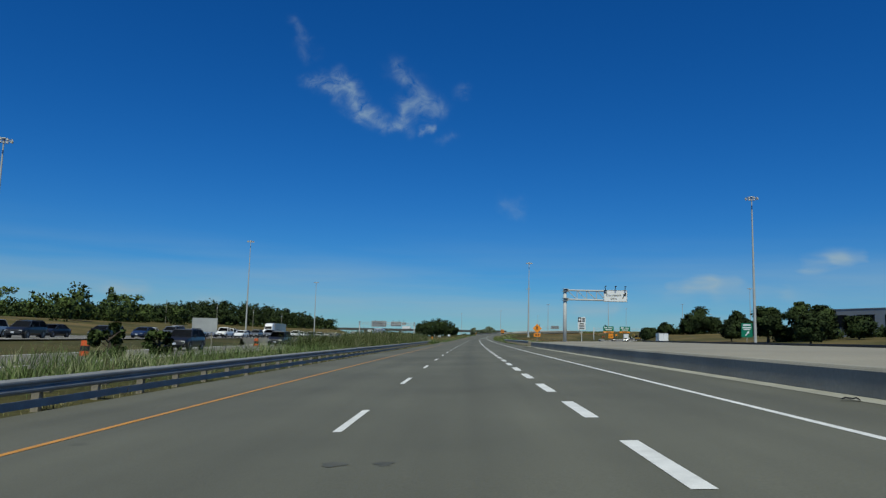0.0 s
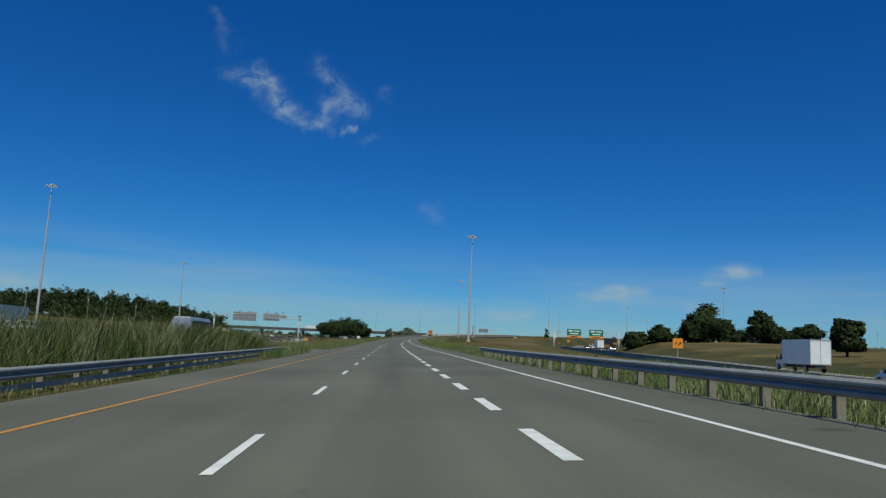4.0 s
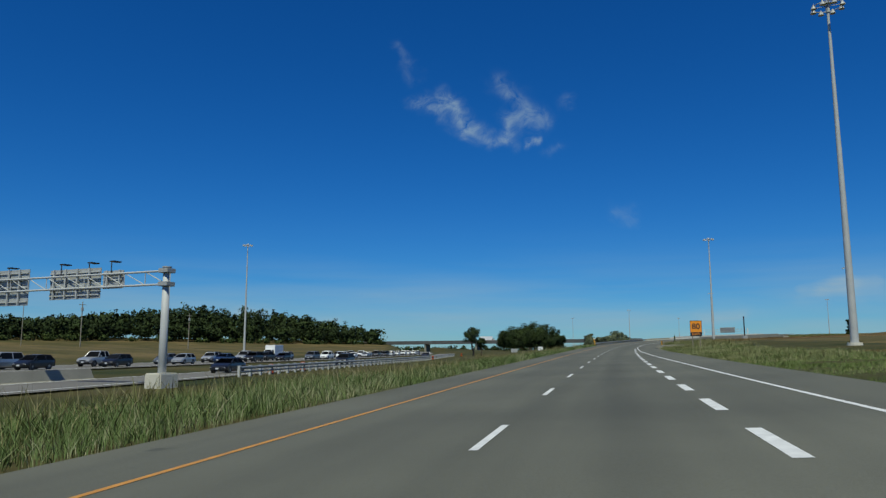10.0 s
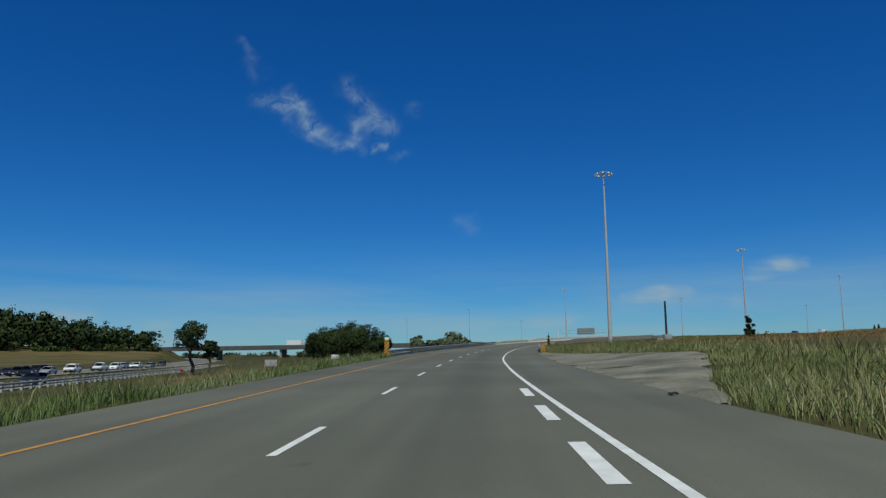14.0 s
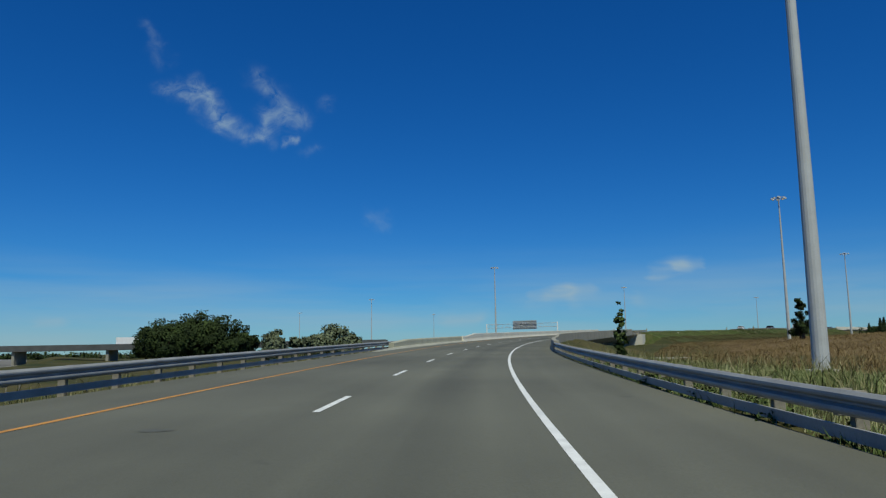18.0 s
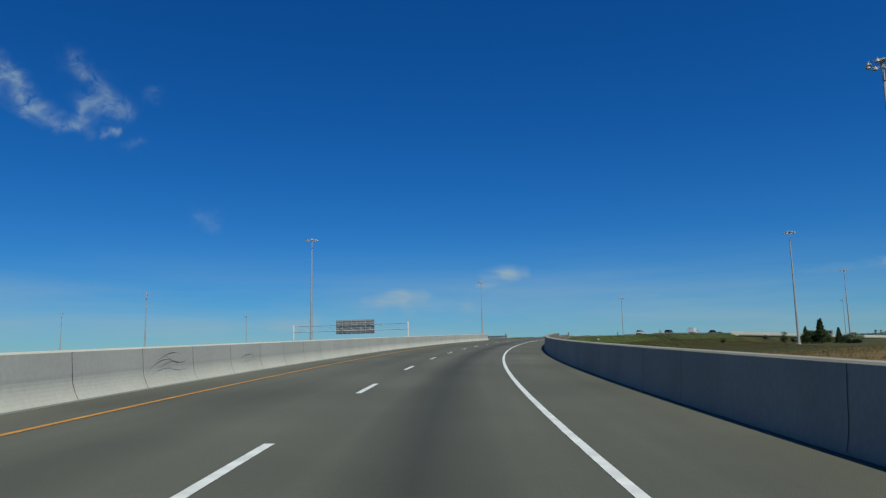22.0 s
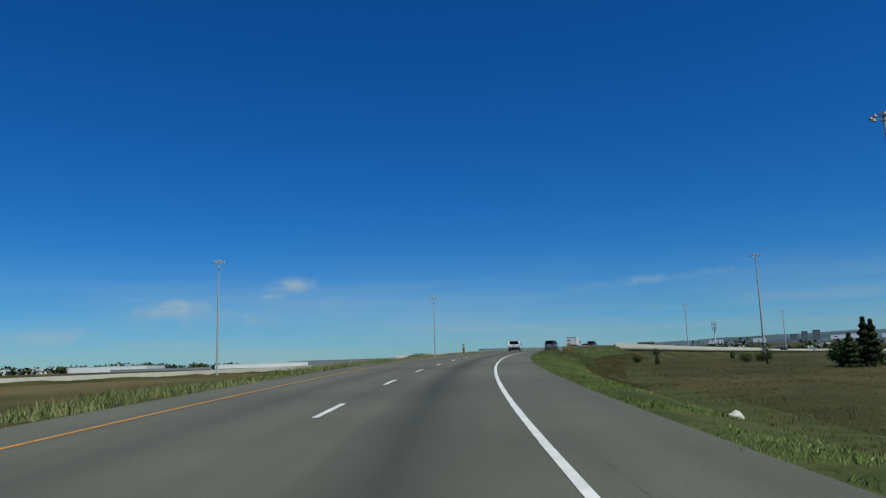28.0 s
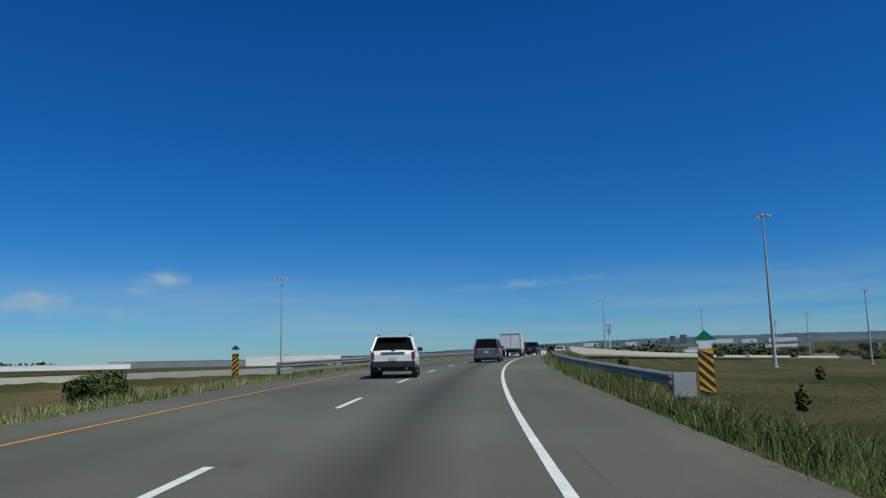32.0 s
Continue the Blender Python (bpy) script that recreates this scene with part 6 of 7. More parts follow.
MAT_PLANT = material("plant_yellow", (0.32, 0.19, 0.03), 0.5, 0, 0.15, 2, 20)
for x, y, yaw in ((112, 414, 40), (121, 424, -30)):
    z = land_at(x, y)
    ob = thing("excavator", (x, y, z), yaw, "yellow excavator standing on bare earth by the works", "excavator")
    for sx in (-1, 1):
        bm = bmesh.new()
        box(bm, sx * 1.0 - 0.3, -1.8, 0, sx * 1.0 + 0.3, 1.8, 0.8, 0.2)
        part("track", bm, MAT_DARK, ob)
    bm = bmesh.new()
    box(bm, -1.3, -1.9, 0.95, 1.3, 1.2, 2.0, 0.12)
    part("house", bm, MAT_PLANT, ob)
    bm = bmesh.new()
    box(bm, -1.25, 0.1, 2.0, -0.1, 1.5, 3.0, 0.1)
    part("cab", bm, MAT_GLASS, ob)
    bm = bmesh.new()
    rod(bm, (0.4, 1.0, 1.8), (0.4, 3.6, 4.0), 0.25, 0.2, 6)
    part("boom", bm, MAT_PLANT, ob)
    bm = bmesh.new()
    rod(bm, (0.4, 3.6, 4.0), (0.4, 5.0, 1.6), 0.18, 0.14, 6)
    part("stick", bm, MAT_PLANT, ob)
    bm = bmesh.new()
    box(bm, -0.1, 4.6, 0.8, 0.9, 5.5, 1.6, 0.1)
    part("bucket", bm, MAT_DARK, ob)

# dark pole with a cabinet on the rise, small boards by the verge
def pole_cabinet(x, y, top):
    z = land_at(x, y)
    ob = thing("camera_pole", (x, y, z), 20, "dark pole with a grey cabinet at its foot", "utility pole")
    bm = bmesh.new()
    rod(bm, (0, 0, -0.5), (0, 0, top - z), 0.20, 0.16, 8)
    part("pole", bm, MAT_PLASTIC, ob)
    bm = bmesh.new()
    box(bm, -0.7, -0.5, 0.3, 0.7, 0.3, 1.9, 0.04)
    part("cabinet", bm, MAT_SIGN_BACK, ob)
    return ob


pole_cabinet(66.8, 495.1, 11.9)


def small_board(x, y, w, h, z0, mat, label, yaw=0, name="small_sign"):
    z = land_at(x, y)
    ob = thing(name, (x, y, z), yaw, label, "road sign")
    bm = bmesh.new()
    box(bm, -w / 2, -0.015, z0, w / 2, 0.015, z0 + h, 0.01)
    part("panel", bm, mat, ob)
    for dx in (-w * 0.3, w * 0.3):
        bm = bmesh.new()
        box(bm, dx - 0.05, 0.02, -0.4, dx + 0.05, 0.1, z0 + h, 0.01)
        part("post", bm, MAT_WOOD, ob)
    return ob


small_board(-25.5, 78.0, 2.6, 1.5, 1.6, MAT_SIGN_BACK, "grey back of a sign board on two posts", 10)
small_board(-24.5, 250.0, 1.5, 1.6, 2.1, MAT_SIGN_WHITE, "square white sign with a dark symbol on posts", 0)
small_board(-1.3, 510.2, 2.2, 1.2, 1.0, MAT_SIGN_BACK, "small grey board by the verge", 15)
small_board(6.0, 560.0, 2.0, 1.4, 1.0, MAT_SIGN_WHITE, "small pale board by the verge", 15)
small_board(118.0, 424.0, 5.5, 3.4, 1.2, MAT_BLACK, "dark message board on a trailer by the works", -25)
small_board(108.0, 480.0, 1.8, 2.0, 0.6, MAT_SIGN_WHITE, "white works board with writing", -25)
small_board(116.0, 482.0, 1.3, 1.3, 1.0, MAT_ORANGE, "orange works board on posts", -25)
z = land_at(-1.4, 206)
ob = thing("warning_diamond", (-2.6, 206.5, z), 0, "small orange diamond sign in tall grass", "road sign")
bm = bmesh.new()
r = bmesh.ops.create_cube(bm, size=1)
for v in r["verts"]:
    v.co = Matrix.Rotation(radians(45), 3, "Y") @ Vector((v.co.x * 0.36, v.co.y * 0.02, v.co.z * 0.36)) + Vector((0, 0, 1.3))
part("panel", bm, MAT_ORANGE, ob)
bm = bmesh.new()
box(bm, -0.03, 0.012, -0.3, 0.03, 0.05, 1.6)
part("post", bm, MAT_WOOD, ob)


# ---- trees ----
def fast_mesh(name, co, faces_k, mat, parent=None, normals=None, facing=None):
    """A mesh of loose faces with faces_k corners each, from an array of corners."""
    co = np.asarray(co, dtype=np.float32).reshape(-1, faces_k, 3)
    if normals is not None:
        look_to = normals if facing is None else facing
        flip = np.einsum("ij,ij->i", np.cross(co[:, 1] - co[:, 0], co[:, 2] - co[:, 0]), look_to) < 0
        co = np.where(flip[:, None, None], co[:, ::-1], co)
    co = co.reshape(-1, 3)
    n = len(co)
    me = bpy.data.meshes.new(name)
    me.vertices.add(n)
    me.vertices.foreach_set("co", co.ravel())
    me.loops.add(n)
    me.loops.foreach_set("vertex_index", np.arange(n, dtype=np.int32))
    me.polygons.add(n // faces_k)
    me.polygons.foreach_set("loop_start", np.arange(0, n, faces_k, dtype=np.int32))
    me.update(calc_edges=True)
    if normals is not None:
        nn = np.repeat(np.asarray(normals, dtype=np.float64), faces_k, axis=0)
        nn /= np.linalg.norm(nn, axis=1, keepdims=True) + 1e-9
        me.normals_split_custom_set_from_vertices(nn)
    me.materials.append(mat)
    ob = new(name, me)
    if parent:
        ob.parent = parent
    return ob


def leaf_quads(centres, size, rng):
    """Small bent leaves: quads of random turn about each centre."""
    n = len(centres)
    a = rng.normal(size=(n, 3))
    a /= np.linalg.norm(a, axis=1, keepdims=True)
    b = np.cross(a, rng.normal(size=(n, 3)))
    b /= np.linalg.norm(b, axis=1, keepdims=True) + 1e-9
    s = size * rng.uniform(0.6, 1.3, (n, 1))
    a, b = a * s, b * s * 0.75
    return np.stack([centres - a - b * 0.4, centres + b, centres + a + b * 0.3, centres - b], 1)


def crown_points(rng, n, rx, rz, cz, clumps, spread):
    """Leaf places gathered in clumps over an uneven crown."""
    d = rng.normal(size=(clumps, 3))
    d /= np.linalg.norm(d, axis=1, keepdims=True)
    rad = rng.uniform(0.45, 1.0, (clumps, 1)) ** 0.6
    c = d * rad * np.array([rx, rx, rz]) * rng.uniform(0.8, 1.12, (clumps, 1))
    c[:, 2] = np.where(c[:, 2] < -0.55 * rz, -0.5 * rz, c[:, 2])
    k = rng.integers(0, clumps, n)
    p = c[k] + np.clip(rng.normal(size=(n, 3)), -1.5, 1.5) * spread * np.array([1, 1, 0.75])
    p[:, 2] += cz
    return p


TREES = "trees by the road"


def tree(x, y, top, radius, label, mat=None, seed=0, leaves=2200, name="tree", stem=0.28, leaf=0.26, clumps=26):
    mat = mat or MAT_LEAF
    leaves, leaf, clumps = int(leaves * 1.9), leaf * 0.72, int(clumps * 1.35)
    rng = np.random.default_rng(seed)
    z = land_at(x, y) - 0.1
    h = max(2.0, top - z)
    ob = thing(name, (x, y, z), seed * 37 % 360, label, "tree" if name == "tree" else "bush")
    bm = bmesh.new()
    px, r0 = Vector((0, 0, -0.3)), (0.035 * h + 0.05 if radius > 0.5 else 0.018)
    n = 5
    for i in range(n):
        q = Vector((rng.normal() * 0.03 * h, rng.normal() * 0.03 * h, h * 0.75 * (i + 1) / n))
        rod(bm, px, q, r0 * (1 - 0.16 * i), r0 * (1 - 0.16 * (i + 1)), 8)
        px = q
    for i in range(6):
        a = i * 1.05 + rng.uniform(0, 0.6)
        s = Vector((0, 0, h * rng.uniform(0.3, 0.6)))
        e = Vector((math.cos(a) * radius * 0.7, math.sin(a) * radius * 0.7, s.z + h * rng.uniform(0.12, 0.3)))
        rod(bm, s, e, r0 * 0.4, r0 * 0.1, 6)
    part("trunk", bm, MAT_BARK, ob)
    rz = h * (1 - stem) / 2
    p = crown_points(rng, leaves, radius, rz, h - rz, clumps, radius * 0.2)
    out = p - np.array([0, 0, h - rz * 1.25])
    out /= np.array([radius, radius, rz])
    fast_mesh("crown", leaf_quads(p, leaf, rng), 4, mat, ob, out + rng.normal(size=p.shape) * 0.35)
    return ob


def conifer(x, y, top, radius, seed, label):
    rng = np.random.default_rng(seed)
    z = land_at(x, y) - 0.1
    h = top - z
    ob = thing("tree", (x, y, z), seed * 53 % 360, label, "tree")
    bm = bmesh.new()
    rod(bm, (0, 0, -0.3), (0, 0, h), 0.18, 0.03, 8)
    part("trunk", bm, MAT_BARK, ob)
    t = rng.uniform(0, 1, 5200) ** 0.7
    a = rng.uniform(0, math.tau, 5200)
    tier = 0.72 + 0.28 * np.sin(t * 40)
    r = radius * (1 - t * 0.93) * tier * rng.uniform(0.4, 1.0, 5200) ** 0.5
    p = np.stack([r * np.cos(a), r * np.sin(a), 0.06 * h + t * h * 0.94], 1)
    fast_mesh("crown", leaf_quads(p, 0.2, rng), 4, MAT_LEAF_DARK, ob, np.stack([np.cos(a), np.sin(a), 0.5 + 0 * a], 1) + rng.normal(size=p.shape) * 0.3)
    return ob


DOME = "dark green broadleaf tree in a dense clump"
for i, (x, y, top, r) in enumerate(((-17, 760, 17.2, 6.0), (-10, 764, 19.6, 7.0), (-2, 760, 20.0, 7.0), (6, 766, 18.0, 6.0), (-23, 766, 15.5, 4.5), (-6, 756, 16.5, 6.0), (3, 757, 16.0, 5.5), (13, 764, 15.0, 4.5), (-14, 755, 13.5, 5.0), (10, 757, 12.5, 4.5))):
    tree(x, y, top, r, DOME, MAT_LEAF_DARK, 10 + i, 4200, leaf=0.5, stem=0.04, clumps=44)
for i, (x, y, top, r) in enumerate(((-14.6, 507, 9.7, 2.5), (-12.0, 509, 6.6, 1.3))):
    tree(x, y, top, r, "tall broadleaf tree with a bare lower trunk", MAT_LEAF_DARK, 30 + i, 1800, stem=0.38, leaf=0.24)
for i, (x, y, top, r) in enumerate(((43, 661.3, 11.6, 4.6), (28.9, 649.5, 10.3, 2.6), (34, 653, 8.6, 2.0), (47, 657, 9.2, 3.0), (39, 659, 9.8, 3.2))):
    tree(x, y, top, r, "rounded silvery green bushy tree", MAT_LEAF_PALE, 40 + i, 4200, stem=0.02, leaf=0.36, clumps=44)
for i, (x, y, top, r) in enumerate(((138.6, 611, 15.0, 1.7), (138.2, 611.5, 11.5, 2.0))):
    tree(x, y, top, r, "narrow ivy-clad tree standing alone in the field", MAT_LEAF_DARK, 50 + i, 2200, stem=0.05, leaf=0.2, clumps=14)
for i, (x, y, top, r) in enumerate(((263, 733, 12.5, 2.6), (268.0, 733, 12.2, 2.6))):
    tree(x, y, top, r, "dark green tree in a small clump at the field's edge", MAT_LEAF, 60 + i, 4200, stem=0.05, leaf=0.17, clumps=60)
conifer(262, 729, 15.8, 2.2, 61, "tall dark conifer in a small clump at the field's edge")
conifer(266, 731.5, 16.4, 2.4, 62, "tall dark conifer in a small clump at the field's edge")
conifer(258.5, 731, 13.8, 1.9, 63, "tall dark conifer in a small clump at the field's edge")
conifer(270.5, 729, 13.5, 1.8, 64, "dark conifer beside a clump of trees")
tree(270, 724, 11.5, 2.6, "pale bushy shrub by the conifers", MAT_LEAF_PALE, 66, 1800, "bush", 0.05)
tree(227.5, 797.5, 13.1, 1.8, "dense rounded dark green shrub in the grass", MAT_LEAF, 70, 5200, "bush", 0.02, 0.13, 60)
tree(47.65, 499.4, 6.75, 0.20, "slender sapling growing behind the guard rail", MAT_LEAF, 71, 1500, "tree", 0.0, 0.06, 60)
for i, (x, y, h, r) in enumerate(((281, 759, 1.9, 1.4), (284, 757.5, 1.6, 1.1), (270.5, 749.6, 4.5, 1.1), (272, 778.5, 1.6, 0.8), (330, 812, 1.6, 1.0), (256, 763, 0.9, 0.4), (300, 772, 1.0, 0.5))):
    tree(x, y, land_at(x, y) + h, r, "small dark shrub in the mown field", MAT_LEAF, 80 + i, 700, "bush", 0.03, 0.11, 26)
for i, (x, y) in enumerate(((-16.0, 41), (-15.2, 33), (-13.5, 112), (-14, 120))):
    tree(x, y, land_at(x, y) + 1.4 - 0.25 * (i % 2), 0.7, "weedy green shrub behind the guard rail", MAT_LEAF, 95 + i, 900, "bush", 0.02, 0.14, 9)
rng0 = np.random.default_rng(5)
RIGHT_TREES = [(120, 337, 17.4, 5.2), (114, 334, 13.5, 4.2), (127, 342, 13.5, 4.4), (133, 327, 15.4, 3.6), (139, 331, 12.0, 3.4), (104, 338, 9.5, 3.0), (98, 344, 7.5, 3.4), (88, 196, 11.2, 3.6), (94, 190, 11.9, 3.6), (101, 193, 11.4, 3.6), (108, 188, 9.2, 3.2), (116, 184, 6.9, 2.8), (124, 190, 6.8, 2.8), (135, 200, 6.8, 3.0), (146, 210, 6.8, 3.0),
               (90, 226, 8.0, 2.6), (140, 330, 10.5, 3.8), (152, 338, 10.0, 3.6), (164, 350, 10.0, 3.8), (122, 285, 9.5, 3.2), (80, 158, 7.4, 2.5)]
for i, (x, y, top, r) in enumerate(RIGHT_TREES):
    tree(x, y, top + 0.6, r, "dark green broadleaf tree on a grassy rise", MAT_LEAF_DARK, 120 + i, 5200, stem=0.06, leaf=0.40, clumps=40)


def woods(name, spots, label, leaf, per, mat):
    """Far woods as one mass of leaf clumps: spots of x, y, height, radius."""
    out, nor = [], []
    rng = np.random.default_rng(len(spots))
    xs, ys = np.array([s[0] for s in spots]), np.array([s[1] for s in spots])
    zs = land(xs, ys)[0]
    for (x, y, h, r), z in zip(spots, zs):
        p = crown_points(rng, per, r, h * 0.5, h * 0.48, 16, r * 0.26)
        out.append(leaf_quads(p + np.array([x, y, z - 0.3]), leaf, rng))
        nor.append((p - np.array([0, 0, h * 0.4])) / np.array([r, r, h * 0.5]) + rng.normal(size=p.shape) * 0.35)
    ob = fast_mesh(name, np.concatenate(out), 4, mat, None, np.concatenate(nor))
    return tagged(ob, label, "woods", kind="stuff")


rnd = random.Random(8)
spots = []
ax, ay, bx, by = -232.0, 645.0, -119.0, 806.0
nx, ny = -(by - ay) / math.hypot(by - ay, bx - ax), (bx - ax) / math.hypot(by - ay, bx - ax)
for i in range(560):
    # tree tops follow the dome of the hill; the front rows stand lower
    t, o = rnd.uniform(-0.75, 1.0), 95 * rnd.random() ** 1.5
    x, y = ax + (bx - ax) * t + nx * o, ay + (by - ay) * t + ny * o
    crest = float(np.interp(t, [-0.75, -0.3, -0.1, 0.1, 0.3, 0.5, 0.65, 0.8, 0.9, 1.0], [13.0, 17.0, 20.0, 23.5, 29.0, 30.5, 28.5, 24.5, 21.5, 15.5])) + 3.2
    z = land_at(x, y)
    top = min(crest + rnd.uniform(-1.6, 1.2), z + rnd.uniform(9, 13) + 0.55 * o)
    r = rnd.uniform(3.2, 5.6)
    spots.append((x, y, max(5.5, top - z), r))
woods("hill_woods", spots, "dense dark woods along a long domed hill", 0.72, 240, MAT_LEAF_DARK)
spots = [(ax + (bx - ax) * t - nx * 4, ay + (by - ay) * t - ny * 4, rnd.uniform(2.5, 5.5), rnd.uniform(2.0, 3.6)) for t in [rnd.uniform(-0.3, 1.0) for _ in range(46)]]
woods("hill_scrub", spots, "lighter green scrub along the foot of the woods", 0.5, 150, MAT_LEAF)
spots = [(rnd.uniform(-200, -105), rnd.uniform(150, 350), rnd.uniform(6, 12.5), rnd.uniform(2.8, 4.6)) for _ in range(95)] + [(rnd.uniform(-330, -190), rnd.uniform(150, 420), rnd.uniform(9, 15), rnd.uniform(4, 6)) for _ in range(60)]
woods("bank_woods", spots, "mixed trees and shrubs on the bank", 0.5, 330, MAT_LEAF)
spots = [(x + rnd.uniform(-6, 6), 1250 + 0.25 * x + rnd.uniform(-30, 60), rnd.uniform(4, 7), rnd.uniform(5, 9)) for x in np.arange(-500, 560, 7)]
spots += [(650 + rnd.uniform(0, 1100), 600 + rnd.uniform(-100, 1000), rnd.uniform(5, 10), rnd.uniform(6, 12)) for _ in range(330)]
woods("far_tree_line", spots, "low dark tree line in the distance", 1.1, 130, MAT_LEAF_DARK)
spots = [(96 + 58 * k + rnd.uniform(-2, 2), 346 - 14 * k + rnd.uniform(-4, 4), rnd.uniform(3.0, 5.5), rnd.uniform(2.4, 4.0)) for k in np.linspace(0, 1, 30)] + [(90 + 60 * k + rnd.uniform(-3, 3), 200 + 8 * k + rnd.uniform(-3, 3), rnd.uniform(2.5, 4.5), rnd.uniform(2.2, 3.6)) for k in np.linspace(0, 1, 22)]
woods("hedge_right", spots, "dark hedge joining the trees on the rise", 0.34, 420, MAT_LEAF_DARK)

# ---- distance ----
# the blue of the far air is mixed into the ridge's base colour
MAT_RIDGE = material("hazed_woodland", (0.075, 0.105, 0.13), 1.0, 0, 0.25, 0.004, 0.03, spec=0.0)
vs, n = [], 0
for a in np.arange(34, 108, 0.25):
    k = float(np.interp(a, [34, 48, 57, 67, 75, 108], [18, 44, 72, 92, 96, 84]))
    k += 5.0 * noise.noise((a * 0.35, 0, 0)) + 2.5 * noise.noise((a * 2.1, 5, 0)) + 1.2 * noise.noise((a * 7.0, 9, 0))
    for dist, h in ((3000, 5.0), (3450, 0.62 * k), (3800, k), (4100, k - 25)):
        vs.append((170 + dist * math.sin(radians(a)), 725 + dist * math.cos(radians(a)), h))
    n += 1
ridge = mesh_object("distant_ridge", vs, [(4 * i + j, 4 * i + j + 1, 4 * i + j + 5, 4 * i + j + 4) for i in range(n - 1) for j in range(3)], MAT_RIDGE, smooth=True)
tagged(ridge, "long wooded ridge on the horizon, tinted blue for distance haze", "hills", kind="structure")

# ---- overpass ----
MAT_OVER = material("dark_parapet_steel", (0.075, 0.078, 0.075), 0.7, 0, 0.2, 0.3, 4)
OVER = [(-185, 836, 8.3), (70, 786, 9.3)]
ov = thing("overpass", (-85, 786, 1.0), 0, "low concrete overpass with a dark parapet far ahead", "bridge")
adopt(ribbon("deck", OVER, [(-5.5, 0.0), (5.5, 0.0), (5.5, -1.5), (-5.5, -1.5), (-5.5, 0.0)], MAT_OVER), ov)
for o in (-5.3, 5.3):
    adopt(ribbon("parapet", OVER, [(o - 0.15, 0.0), (o - 0.15, 1.0), (o + 0.15, 1.0), (o + 0.15, 0.0)], MAT_OVER), ov)
for d in (22, 62, 102, 142, 182, 222):
    q, yaw = along(OVER, d)
    bm = bmesh.new()
    g = land_at(q.x, q.y)
    box(bm, -4.5, -0.6, g - q.z - 0.5, 4.5, 0.6, -1.45, 0.05)
    p = part("pier", bm, MAT_CONC_OLD_SHADE)
    p.matrix_basis = pose(q.x, q.y, q.z, 0, 0, yaw)
    adopt(p, ov)
q, yaw = along(OVER, 150, 2)
box_truck((q.x, q.y, q.z + 0.02), yaw, "white truck crossing the far overpass", 9.0, 3.8)

# ---- buildings ----
MAT_WALL_WHITE = material("white_cladding", (0.80, 0.80, 0.79), 0.6, 0, 0.06, 0.05, 1.0)
MAT_WALL_GREY = material("grey_cladding", (0.22, 0.24, 0.26), 0.6, 0, 0.08, 0.05, 1.0)
MAT_WALL_TAN = material("tan_cladding", (0.42, 0.36, 0.28), 0.8, 0, 0.1, 0.05, 1.0)
MAT_ROOF = material("flat_roof", (0.30, 0.30, 0.29), 0.9, 0, 0.1, 0.05, 1.0)


def building(x, y, yaw, w, d, h, mat, label, windows=0, floors=1, name="warehouse", z=None):
    z = land_at(x, y) if z is None else z
    ob = thing(name, (x, y, z), yaw, label, "building")
    bm = bmesh.new()
    box(bm, -w / 2, -d / 2, -3, w / 2, d / 2, h)
    part("wall", bm, mat, ob)
    bm = bmesh.new()
    box(bm, -w / 2 - 0.1, -d / 2 - 0.1, h, w / 2 + 0.1, d / 2 + 0.1, h + 0.25)
    part("roof", bm, MAT_ROOF if name != "warehouse" else mat, ob)
    for fl in range(floors):
        for i in range(windows):
            cx = -w / 2 + (i + 0.5) * w / windows
            zz = (fl + 0.35) * h / floors
            bm = bmesh.new()
            box(bm, cx - 0.32 * w / windows, -d / 2 - 0.06, zz, cx + 0.32 * w / windows, -d / 2 + 0.02, zz + 0.45 * h / floors)
            part("window", bm, MAT_GLASS, ob)
    return ob


building(390, 1191, -24, 65, 40, 5.7, MAT_WALL_WHITE, "long white warehouse with a flat roof", 0, z=7.9)
building(501, 1124, -38.8, 57, 40, 5.7, MAT_WALL_WHITE, "white warehouse with a flat roof", 0, z=11.3)
building(465, 1192, -30, 90, 40, 5.5, MAT_WALL_GREY, "long grey warehouse with a flat roof", 0, z=9.3)
building(330, 1228, -20, 66, 40, 4.4, MAT_WALL_GREY, "long grey warehouse with a flat roof", 0, z=7.8)
building(300, 1330, -35, 120, 50, 5.0, MAT_WALL_WHITE, "long white warehouse with a flat roof", 0, z=10.0)
building(596, 995, -57, 12, 9, 6, MAT_WALL_GREY, "small dark office block with rows of windows", 5, 2, "office_block", z=14.5)
rnd = random.Random(21)
for i in range(34):
    az, dist = radians(rnd.uniform(54, 84)), rnd.uniform(900, 2400)
    x, y = 170 + dist * math.sin(az), 725 + dist * math.cos(az)
    building(x, y, rnd.uniform(-70, -30) - 20, rnd.uniform(25, 80), rnd.uniform(20, 40), rnd.uniform(4.5, 7.5), rnd.choice([MAT_WALL_WHITE, MAT_WALL_GREY, MAT_WALL_GREY, MAT_ROOF]), "low flat-roofed industrial building in the distance", 0)
